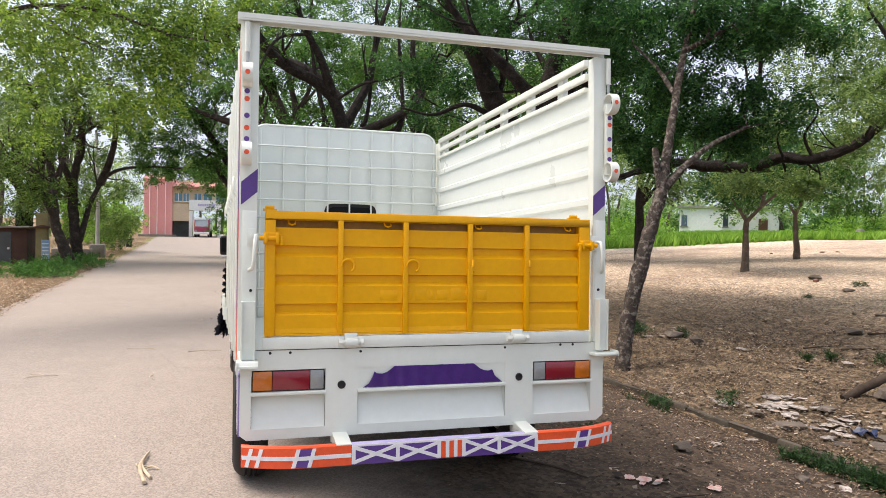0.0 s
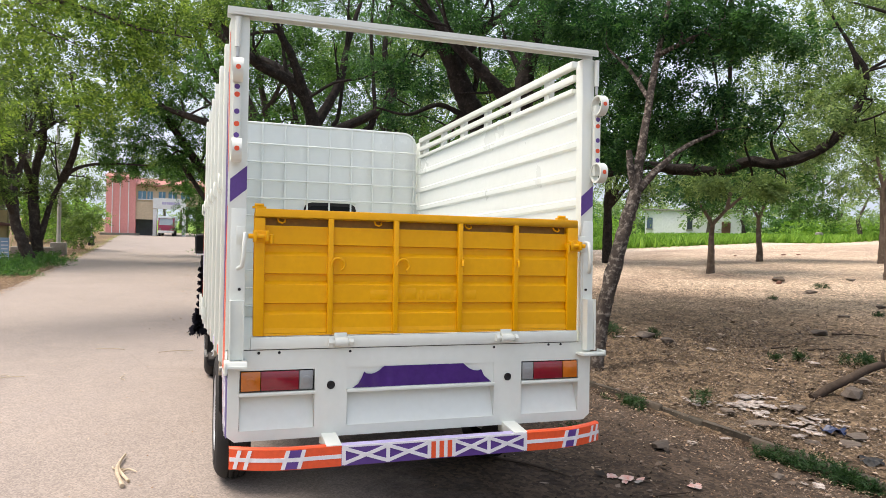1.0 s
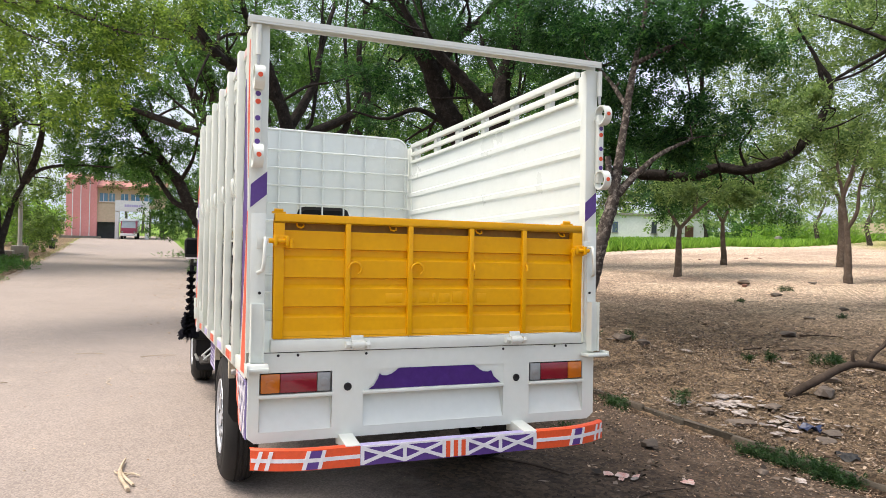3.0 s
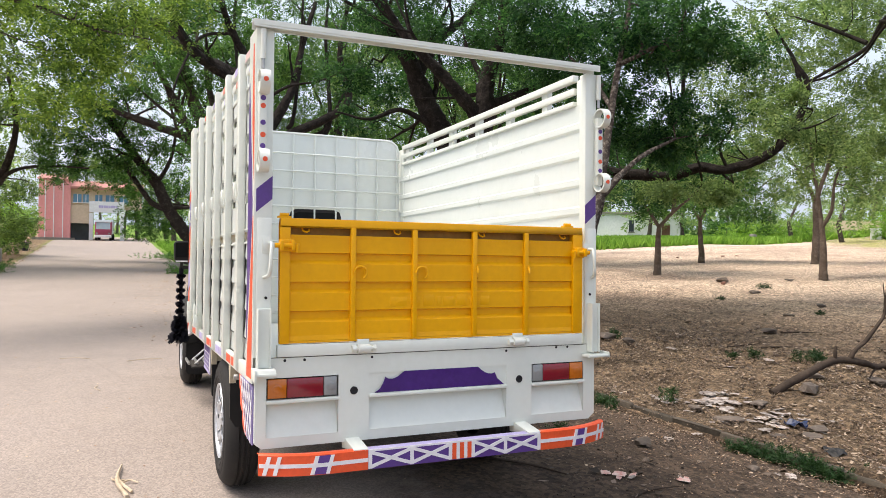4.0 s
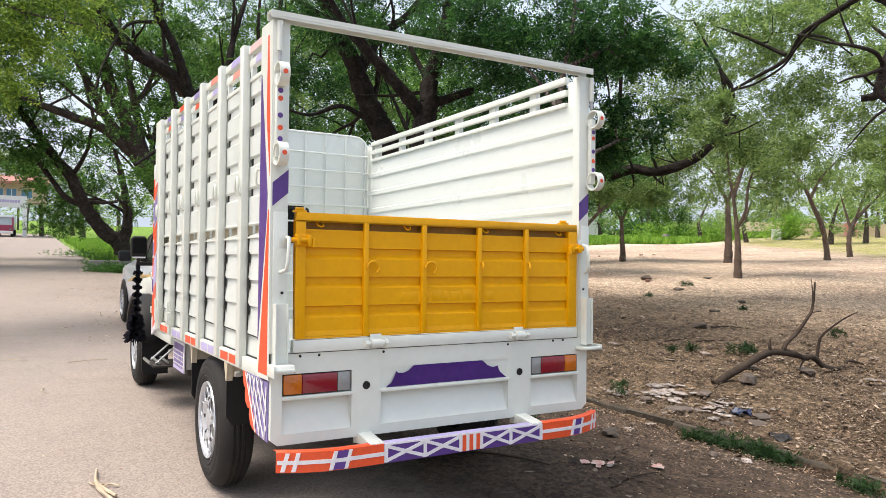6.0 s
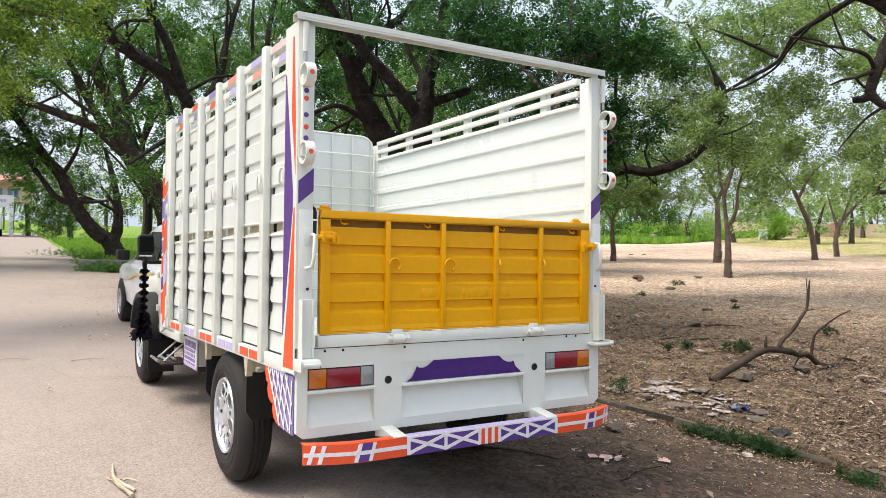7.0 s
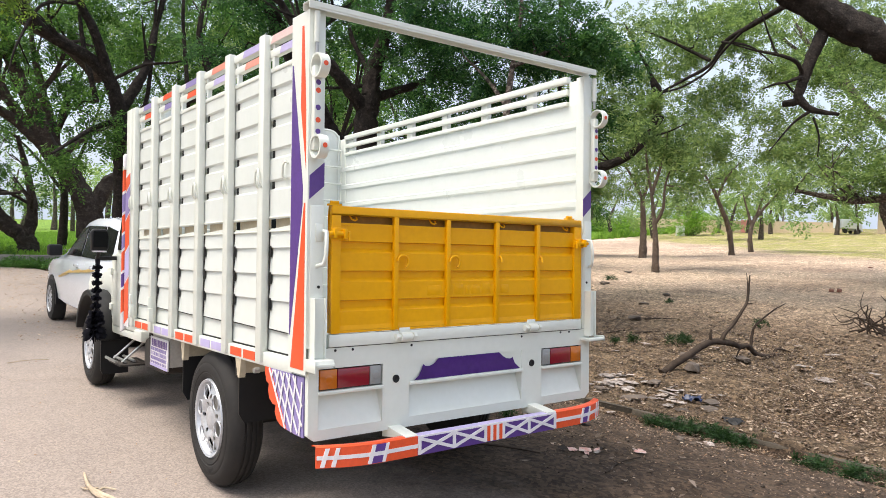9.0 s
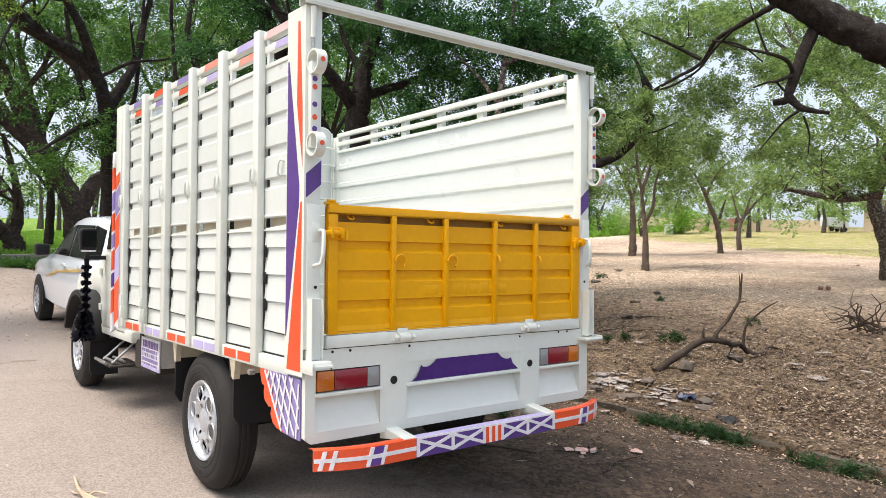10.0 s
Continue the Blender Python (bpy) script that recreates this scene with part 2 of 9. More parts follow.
# ---- shapes ----
class Shape:
    """Points and faces on the way to a mesh."""

    def __init__(self):
        self.v, self.f = [], []

    def add(self, pts, faces):
        n = len(self.v)
        self.v += [tuple(p) for p in pts]
        self.f += [tuple(i + n for i in f) for f in faces]
        return self

    def box(self, x0, x1, y0, y1, z0, z1):
        p = [(x, y, z) for x in (x0, x1) for y in (y0, y1) for z in (z0, z1)]
        return self.add(p, [(0, 1, 3, 2), (4, 6, 7, 5), (0, 4, 5, 1), (2, 3, 7, 6), (0, 2, 6, 4), (1, 5, 7, 3)])

    def prism(self, poly, axis, lo, hi):
        """A flat outline, in the two other axes in xyz order, drawn out along axis."""
        put = {"x": lambda a, b, c: (c, a, b), "y": lambda a, b, c: (a, c, b), "z": lambda a, b, c: (a, b, c)}[axis]
        n = len(poly)
        pts = [put(a, b, lo) for a, b in poly] + [put(a, b, hi) for a, b in poly]
        return self.add(pts, [tuple(range(n)), tuple(range(2 * n - 1, n - 1, -1))] + [(i, n + i, n + (i + 1) % n, (i + 1) % n) for i in range(n)])

    def tube(self, path, n=8, caps=True):
        """A round rod along (x, y, z, radius) points."""
        rings, frame_x = [], None
        P = [Vector(p[:3]) for p in path]
        for i, p in enumerate(P):
            d = (P[min(i + 1, len(P) - 1)] - P[max(i - 1, 0)]).normalized()
            if frame_x is None:
                frame_x = d.orthogonal().normalized()
            frame_x = (frame_x - d * frame_x.dot(d)).normalized()
            fy = d.cross(frame_x)
            rings.append([p + (frame_x * math.cos(a) + fy * math.sin(a)) * path[i][3] for a in (2 * math.pi * k / n for k in range(n))])
        faces = [(i * n + k, i * n + (k + 1) % n, (i + 1) * n + (k + 1) % n, (i + 1) * n + k) for i in range(len(P) - 1) for k in range(n)]
        if caps:
            faces += [tuple(range(n - 1, -1, -1)), tuple((len(P) - 1) * n + k for k in range(n))]
        return self.add([q for r in rings for q in r], faces)

    def lathe(self, profile, centre, n=32, axis="x", caps=True):
        """(along, radius) pairs turned round an axis through centre."""
        c, pts = Vector(centre), []
        for a, r in profile:
            for k in range(n):
                u, w = r * math.cos(2 * math.pi * k / n), r * math.sin(2 * math.pi * k / n)
                pts.append(c + Vector({"x": (a, u, w), "y": (u, a, w), "z": (u, w, a)}[axis]))
        m = len(profile)
        faces = [(i * n + k, i * n + (k + 1) % n, (i + 1) * n + (k + 1) % n, (i + 1) * n + k) for i in range(m - 1) for k in range(n)]
        if caps and profile[0][1] > 0 and profile[0] != profile[-1]:
            faces.append(tuple(range(n - 1, -1, -1)))
        if caps and profile[-1][1] > 0 and profile[0] != profile[-1]:
            faces.append(tuple((m - 1) * n + k for k in range(n)))
        return self.add(pts, faces)

    def mesh(self, name, bevel=0.0, smooth=0.0, segments=2):
        bm = bmesh.new()
        vs = [bm.verts.new(p) for p in self.v]
        for f in self.f:
            try:
                bm.faces.new([vs[i] for i in f])
            except ValueError:
                pass
        bmesh.ops.remove_doubles(bm, verts=bm.verts, dist=1e-6)
        bmesh.ops.recalc_face_normals(bm, faces=bm.faces)
        if bevel:
            sharp = [e for e in bm.edges if len(e.link_faces) == 2 and e.calc_face_angle(0) > 0.5]
            bmesh.ops.bevel(bm, geom=sharp, offset=bevel, segments=segments, profile=0.5, affect="EDGES", clamp_overlap=True)
        me = bpy.data.meshes.new(name)
        bm.to_mesh(me)
        bm.free()
        if smooth:
            me.polygons.foreach_set("use_smooth", [True] * len(me.polygons))
            me.set_sharp_from_angle(angle=radians(smooth))
        return me


def part(name, shape, material, parent, label="", bevel=0.0, smooth=0.0, m=None):
    """One mesh under a thing or a part, or a thing of one mesh when parent is None."""
    me = shape if isinstance(shape, bpy.types.Mesh) else shape.mesh(name, bevel, smooth or (40.0 if bevel else 0.0))
    if not me.materials:
        me.materials.append(material)
    ob = new(name, me)
    ob.parent = parent
    if m is not None:
        ob.matrix_basis = m
    return tagged(ob, label)


def thing(name, label, category, group="", kind="", m=None):
    ob = new(name)
    ob.empty_display_size = 0.2
    if m is not None:
        ob.matrix_basis = m
    return tagged(ob, label, category, group, kind)


def fast_mesh(name, v, quads, material):
    """A large mesh straight from arrays."""
    me = bpy.data.meshes.new(name)
    v, quads = np.asarray(v, np.float32), np.asarray(quads, np.int32)
    k = quads.shape[1]
    me.vertices.add(len(v))
    me.vertices.foreach_set("co", v.ravel())
    me.loops.add(quads.size)
    me.loops.foreach_set("vertex_index", quads.ravel())
    me.polygons.add(len(quads))
    me.polygons.foreach_set("loop_start", np.arange(0, quads.size, k, dtype=np.int32))
    me.update(calc_edges=True)
    me.materials.append(material)
    return me


# ---- ground ----
def beside(x, y):
    """How far right of the lane's line a place lies; the lane runs a little askew to the truck. The kerb is at 3.76."""
    return np.asarray(x, float) + 0.055 * np.asarray(y, float)


def rise(x, y):
    """Height of the ground: level by the road, a slow rise over the field, a slight one far down the road."""
    a = np.maximum(0, np.asarray(x, float) - 4)
    z = np.minimum(0.04 * a * a / (a + 2), 1.62)
    c = np.clip(np.asarray(x, float) - 52, 0, 60)
    z = z + 0.062 * c * c / (c + 8)
    b = np.where(np.asarray(x) < 12, np.maximum(0, np.asarray(y, float) - 35), 0)
    # the shoulder falls away to the kerb, and the soil climbs again behind it
    u = beside(x, y)
    near = np.clip((18 - np.asarray(y, float)) / 8, 0, 1)
    dip = np.interp(u, (1.75, 2.5, 3.2, 3.65, 3.85, 4.5, 5.15, 5.5, 7.2, 9.0), (0, -0.09, -0.21, -0.28, -0.26, -0.23, -0.11, -0.076, -0.03, 0))
    bank = 0.05 * np.clip((u - 3.72) / 0.1, 0, 1) * np.clip((6.5 - u) / 2.5, 0, 1)
    crown = 0.022 * np.exp(-(np.asarray(x, float) / 1.7) ** 2 - ((np.asarray(y, float) - 0.8) / 1.7) ** 2)
    return z + 0.008 * b * b / (b + 6) + (dip + bank) * near + crown


def road_left(y):
    return -4.35 - 0.055 * y


def road_right(y):
    return 3.64 - 0.055 * y if y < 9 else max(0.75, 2.6 - 0.055 * y)


def noise_colour(t, link, coord, scale):
    n = t.nodes.new("ShaderNodeTexNoise")
    n.inputs["Scale"].default_value, n.inputs["Detail"].default_value = scale, 3.0
    link(coord, n.inputs["Vector"])
    return n.outputs["Color"]


def ground_material():
    m, t, p, link = nodes_of("ground_soil")
    geo = t.nodes.new("ShaderNodeNewGeometry").outputs["Position"]
    xyz = t.nodes.new("ShaderNodeSeparateXYZ")
    link(geo, xyz.inputs[0])

    def step(value, lo, hi):
        n = t.nodes.new("ShaderNodeMapRange")
        n.interpolation_type = "SMOOTHSTEP"
        n.inputs["From Min"].default_value, n.inputs["From Max"].default_value = lo, hi
        link(value, n.inputs["Value"])
        return n.outputs["Result"]

    def maths(op, a, b):
        n = t.nodes.new("ShaderNodeMath")
        n.operation = op
        for i, v in enumerate((a, b)):
            if hasattr(v, "is_linked"):
                link(v, n.inputs[i])
            else:
                n.inputs[i].default_value = v
        return n.outputs[0]

    wob = maths("MULTIPLY", noise_node(t, link, geo, 0.6, 5.0), 2.2)
    x = maths("ADD", xyz.outputs["X"], maths("SUBTRACT", wob, 1.1))
    big, mid, fine = noise_node(t, link, geo, 0.35), noise_node(t, link, geo, 3.0, 8.0, 0.7), noise_node(t, link, geo, 45.0, 8.0, 0.75)
    # dark trodden shoulder, brown leafy soil, pale dry field, grass beyond
    dark = blend(t, link, ramp(t, link, mid, 0.3, 0.75), (0.029, 0.019, 0.0125), (0.106, 0.073, 0.050))
    soil = blend(t, link, ramp(t, link, mid, 0.3, 0.7), (0.068, 0.049, 0.033), (0.278, 0.206, 0.140))
    field = blend(t, link, ramp(t, link, mid, 0.3, 0.75), (0.50, 0.388, 0.298), (0.645, 0.518, 0.412))
    field = blend(t, link, ramp(t, link, big, 0.45, 0.7), field, (0.36, 0.265, 0.21))
    green = blend(t, link, ramp(t, link, mid, 0.35, 0.7), (0.13, 0.25, 0.035), (0.22, 0.35, 0.06))
    side = maths("ADD", xyz.outputs["X"], maths("MULTIPLY", xyz.outputs["Y"], 0.055))
    c = blend(t, link, step(maths("ADD", side, maths("MULTIPLY", wob, 0.12)), 3.80, 3.95), dark, soil)
    far = maths("ADD", x, maths("MULTIPLY", xyz.outputs["Y"], 0.28))
    c = blend(t, link, step(far, 7.2, 18.0), c, field)
    lawn = maths("ADD", maths("SUBTRACT", xyz.outputs["Y"], maths("MULTIPLY", xyz.outputs["X"], 0.30)), maths("MULTIPLY", wob, 0.5))
    c = blend(t, link, maths("MULTIPLY", step(lawn, 26.5, 28.5), 0.75), c, (0.66, 0.55, 0.46))       # a pale track along the grass
    c = blend(t, link, step(lawn, 31.4, 32.6), c, green)
    right_lawn = maths("SUBTRACT", maths("ADD", x, maths("MULTIPLY", wob, 1.5)), maths("MULTIPLY", xyz.outputs["Y"], 0.9))
    patch = maths("MULTIPLY", maths("MULTIPLY", step(x, 32.5, 37.0), step(right_lawn, 20.0, 26.0)), ramp(t, link, noise_node(t, link, geo, 0.9, 8.0), 0.3, 0.55))
    c = blend(t, link, patch, c, (0.31, 0.31, 0.10))
    verge = maths("MULTIPLY", step(xyz.outputs["Y"], 24.0, 28.0), step(maths("MULTIPLY", maths("ADD", maths("SUBTRACT", xyz.outputs["X"], maths("MULTIPLY", xyz.outputs["Y"], 0.62)), 15.5), -1.0), -2.0, 1.0))
    c = blend(t, link, verge, c, green)
    left = step(maths("MULTIPLY", maths("ADD", xyz.outputs["X"], maths("MULTIPLY", xyz.outputs["Y"], 0.055)), -1.0), 3.6, 5.0)
    c = blend(t, link, left, c, blend(t, link, ramp(t, link, mid, 0.35, 0.7), (0.34, 0.235, 0.15), (0.20, 0.15, 0.095)))
    c = blend(t, link, ramp(t, link, fine, 0.35, 0.75, (0, 0, 0, 1), (0.6, 0.6, 0.6, 1)), c, blend(t, link, 0.5, c, (0.04, 0.033, 0.028)))
    # chips and crumbs, each of its own tone
    for scale, lo, hi in ((16.0, 0.7, 1.3), (42.0, 0.55, 1.45)):
        warp = blend(t, link, 0.06, geo, noise_colour(t, link, geo, scale * 0.8))
        cell = t.nodes.new("ShaderNodeTexVoronoi")
        cell.inputs["Scale"].default_value = scale
        link(warp, cell.inputs["Vector"])
        c = blend(t, link, 1.0, c, ramp(t, link, cell.outputs["Color"], 0.25, 0.8, (lo, lo, lo, 1), (hi, hi * 0.98, hi * 0.95, 1)), "MULTIPLY")
    link(c, p.inputs["Base Color"])
    p.inputs["Roughness"].default_value, p.inputs["Specular IOR Level"].default_value = 0.95, 0.15
    b = t.nodes.new("ShaderNodeBump")
    b.inputs["Strength"].default_value, b.inputs["Distance"].default_value = 1.0, 0.06
    link(blend(t, link, 0.4, fine, mid), b.inputs["Height"])
    link(b.outputs["Normal"], p.inputs["Normal"])
    return m


def road_material():
    m, t, p, link = nodes_of("road_dusty_asphalt")
    geo = t.nodes.new("ShaderNodeNewGeometry").outputs["Position"]
    big, mid, fine = noise_node(t, link, geo, 0.45), noise_node(t, link, geo, 2.6, 9.0, 0.7), noise_node(t, link, geo, 70.0, 6.0, 0.8)
    c = blend(t, link, ramp(t, link, big, 0.35, 0.65), (0.340, 0.288, 0.260), (0.295, 0.250, 0.226))
    c = blend(t, link, ramp(t, link, mid, 0.42, 0.72, (0, 0, 0, 1), (0.55, 0.55, 0.55, 1)), c, (0.385, 0.32, 0.276))
    c = blend(t, link, ramp(t, link, fine, 0.35, 0.7, (0, 0, 0, 1), (0.5, 0.5, 0.5, 1)), c, (0.20, 0.175, 0.155))
    # the side under the trees is dark with soil, spread left to paint in the truck's shadow
    xyz = t.nodes.new("ShaderNodeSeparateXYZ")
    link(geo, xyz.inputs[0])
    wob = t.nodes.new("ShaderNodeMath")
    wob.operation = "MULTIPLY_ADD"
    link(noise_node(t, link, geo, 1.1, 9.0, 0.7), wob.inputs[0])
    wob.inputs[1].default_value = 2.0
    link(xyz.outputs["X"], wob.inputs[2])
    soil = blend(t, link, ramp(t, link, mid, 0.3, 0.7), (0.029, 0.019, 0.0125), (0.106, 0.073, 0.050))
    soil = blend(t, link, ramp(t, link, fine, 0.45, 0.75, (0, 0, 0, 1), (0.7, 0.7, 0.7, 1)), soil, (0.045, 0.037, 0.032))
    cell = t.nodes.new("ShaderNodeTexVoronoi")
    cell.inputs["Scale"].default_value = 38.0
    link(geo, cell.inputs["Vector"])
    soil = blend(t, link, 1.0, soil, ramp(t, link, cell.outputs["Color"], 0.25, 0.8, (0.6, 0.6, 0.6, 1), (1.45, 1.43, 1.4, 1)), "MULTIPLY")
    grit = t.nodes.new("ShaderNodeTexVoronoi")
    grit.inputs["Scale"].default_value = 95.0
    link(geo, grit.inputs["Vector"])
    c = blend(t, link, 1.0, c, ramp(t, link, grit.outputs["Color"], 0.2, 0.85, (0.80, 0.80, 0.80, 1), (1.2, 1.19, 1.17, 1)), "MULTIPLY")
    edge = t.nodes.new("ShaderNodeMapRange")
    edge.interpolation_type = "SMOOTHSTEP"
    edge.inputs["From Min"].default_value, edge.inputs["From Max"].default_value = 0.45, 1.7
    link(wob.outputs[0], edge.inputs["Value"])
    near = t.nodes.new("ShaderNodeMapRange")
    near.inputs["From Min"].default_value, near.inputs["From Max"].default_value = 16.0, 8.0
    link(xyz.outputs["Y"], near.inputs["Value"])
    both = t.nodes.new("ShaderNodeMath")
    both.operation = "MULTIPLY"
    link(edge.outputs["Result"], both.inputs[0])
    link(near.outputs["Result"], both.inputs[1])
    c = blend(t, link, both.outputs[0], c, soil)
    crack = t.nodes.new("ShaderNodeTexVoronoi")
    crack.feature = "DISTANCE_TO_EDGE"
    crack.inputs["Scale"].default_value = 0.33
    link(geo, crack.inputs["Vector"])
    c = blend(t, link, ramp(t, link, crack.outputs["Distance"], 0.0, 0.004, (0.15, 0.15, 0.15, 1), (0, 0, 0, 1)), c, (0.12, 0.10, 0.09))
    link(c, p.inputs["Base Color"])
    p.inputs["Roughness"].default_value, p.inputs["Specular IOR Level"].default_value = 0.9, 0.2
    b = t.nodes.new("ShaderNodeBump")
    b.inputs["Strength"].default_value, b.inputs["Distance"].default_value = 0.5, 0.012
    link(blend(t, link, 0.35, fine, mid), b.inputs["Height"])
    link(b.outputs["Normal"], p.inputs["Normal"])
    return m


def build_ground():
    def axis(lo, near_lo, near_hi, hi, fine):
        a = np.arange(near_lo, near_hi, fine)
        low = near_lo - np.geomspace(fine, near_lo - lo, 40)
        up = near_hi + np.geomspace(fine, hi - near_hi, 70)
        return np.concatenate([low[::-1], a, up])

    xs, ys = axis(-900, -9, 12, 1500, 0.09), axis(-900, -6, 12, 1500, 0.11)
    X, Y = np.meshgrid(xs, ys, indexing="ij")
    Z = rise(X, Y)
    bumps = np.zeros_like(Z)
    for k, (f, g, s) in enumerate(((0.5, 0.8, 0.02), (1.7, 1.3, 0.014), (4.1, 3.4, 0.010), (9.2, 8.1, 0.006))):
        bumps += s * np.sin(f * X + 1.3 * k + 1.1 * np.sin(g * Y)) * np.sin(g * Y + 2.1 * k + 0.9 * np.sin(f * 0.7 * X))
    bumps += np.random.default_rng(4).normal(0, 0.008, Z.shape)
    loose = np.clip((X - 3.0) / 0.8, 0, 1) * np.clip((60 - X) / 30, 0, 1)
    Z += bumps * loose * np.where(X > 3.7, 1.6, 0.8) - 0.018 * (1 - loose)
    # under the paving the soil stays down
    left, right = -4.35 - 0.055 * Y, np.where(Y < 9, 3.94 - 0.055 * Y, np.maximum(0.75, 2.6 - 0.055 * Y))
    Z -= 0.05 * ((X > left + 0.25) & (X < right - 0.3))
    n, k = X.shape
    idx = np.arange(n * k).reshape(n, k)
    quads = np.stack([idx[:-1, :-1], idx[1:, :-1], idx[1:, 1:], idx[:-1, 1:]], -1).reshape(-1, 4)
    me = fast_mesh("ground", np.stack([X, Y, Z], -1).reshape(-1, 3), quads, ground_material())
    me.polygons.foreach_set("use_smooth", [True] * len(me.polygons))
    tagged(new("ground", me), "brown leaf-strewn soil rising to a pale dry field and grass", "ground", kind="structure")

    # the paved lane, with a ragged edge
    rng = random.Random(5)
    ys = [-60 + 1.0 * i for i in range(54)] + [-6 + 0.25 * i for i in range(90)] + [16.5 + 1.2 * i for i in range(75)]
    cols = 28
    v = []
    for y in ys:
        l, r = road_left(y) + rng.uniform(-0.08, 0.08), road_right(y) + rng.uniform(-0.06, 0.06)
        for i in range(cols + 1):
            s = i / cols
            x = l + (r - l) * s
            edge = min(s, 1 - s)
            v.append((x, y, float(rise(x, y)) - (0.03 if edge == 0 else 0.0)))
    q = [(a * (cols + 1) + i, a * (cols + 1) + i + 1, (a + 1) * (cols + 1) + i + 1, (a + 1) * (cols + 1) + i) for a in range(len(ys) - 1) for i in range(cols)]
    me = fast_mesh("road", v, q, road_material())
    me.polygons.foreach_set("use_smooth", [True] * len(me.polygons))
    tagged(new("road", me), "dusty worn pale asphalt lane with ragged edges", "road", kind="structure")


build_ground()


def build_kerb():
    kerb = thing("kerb", "low weathered concrete kerb stones along the soil's edge", "kerb", kind="structure")
    rng = random.Random(8)
    y, shapes = -7.5, []
    for i in range(4):
        s = Shape().box(-0.029, 0.029, -0.299, 0.299, -0.12, 0.078)
        me = s.mesh("kerb_stone", 0.014, 40)
        for w in me.vertices:
            w.co += Vector((rng.uniform(-1, 1), rng.uniform(-1, 1), rng.uniform(-1, 1))) * 0.009
        shapes.append(me)
    while y < 9:
        part("kerb_stone", rng.choice(shapes), KERB, kerb, m=pose(3.76 - 0.055 * y + rng.uniform(-0.010, 0.010), y, -0.285 + rng.uniform(-0.015, 0.006), rng.uniform(-1, 1), rng.uniform(-4, 4), 3.15 + rng.uniform(-1, 1)))
        y += 0.6


# ---- the truck, in its own axes: x across, y forward from the tail, z up from the rear tyres' foot ----
STAKES = ((0.470, 0.535), (0.912, 0.980), (1.358, 1.423), (1.803, 1.875), (2.245, 2.310), (2.695, 2.770))
BAYS = ((0.165, 0.470), (0.535, 0.912), (0.980, 1.358), (1.423, 1.803), (1.875, 2.245), (2.310, 2.695))


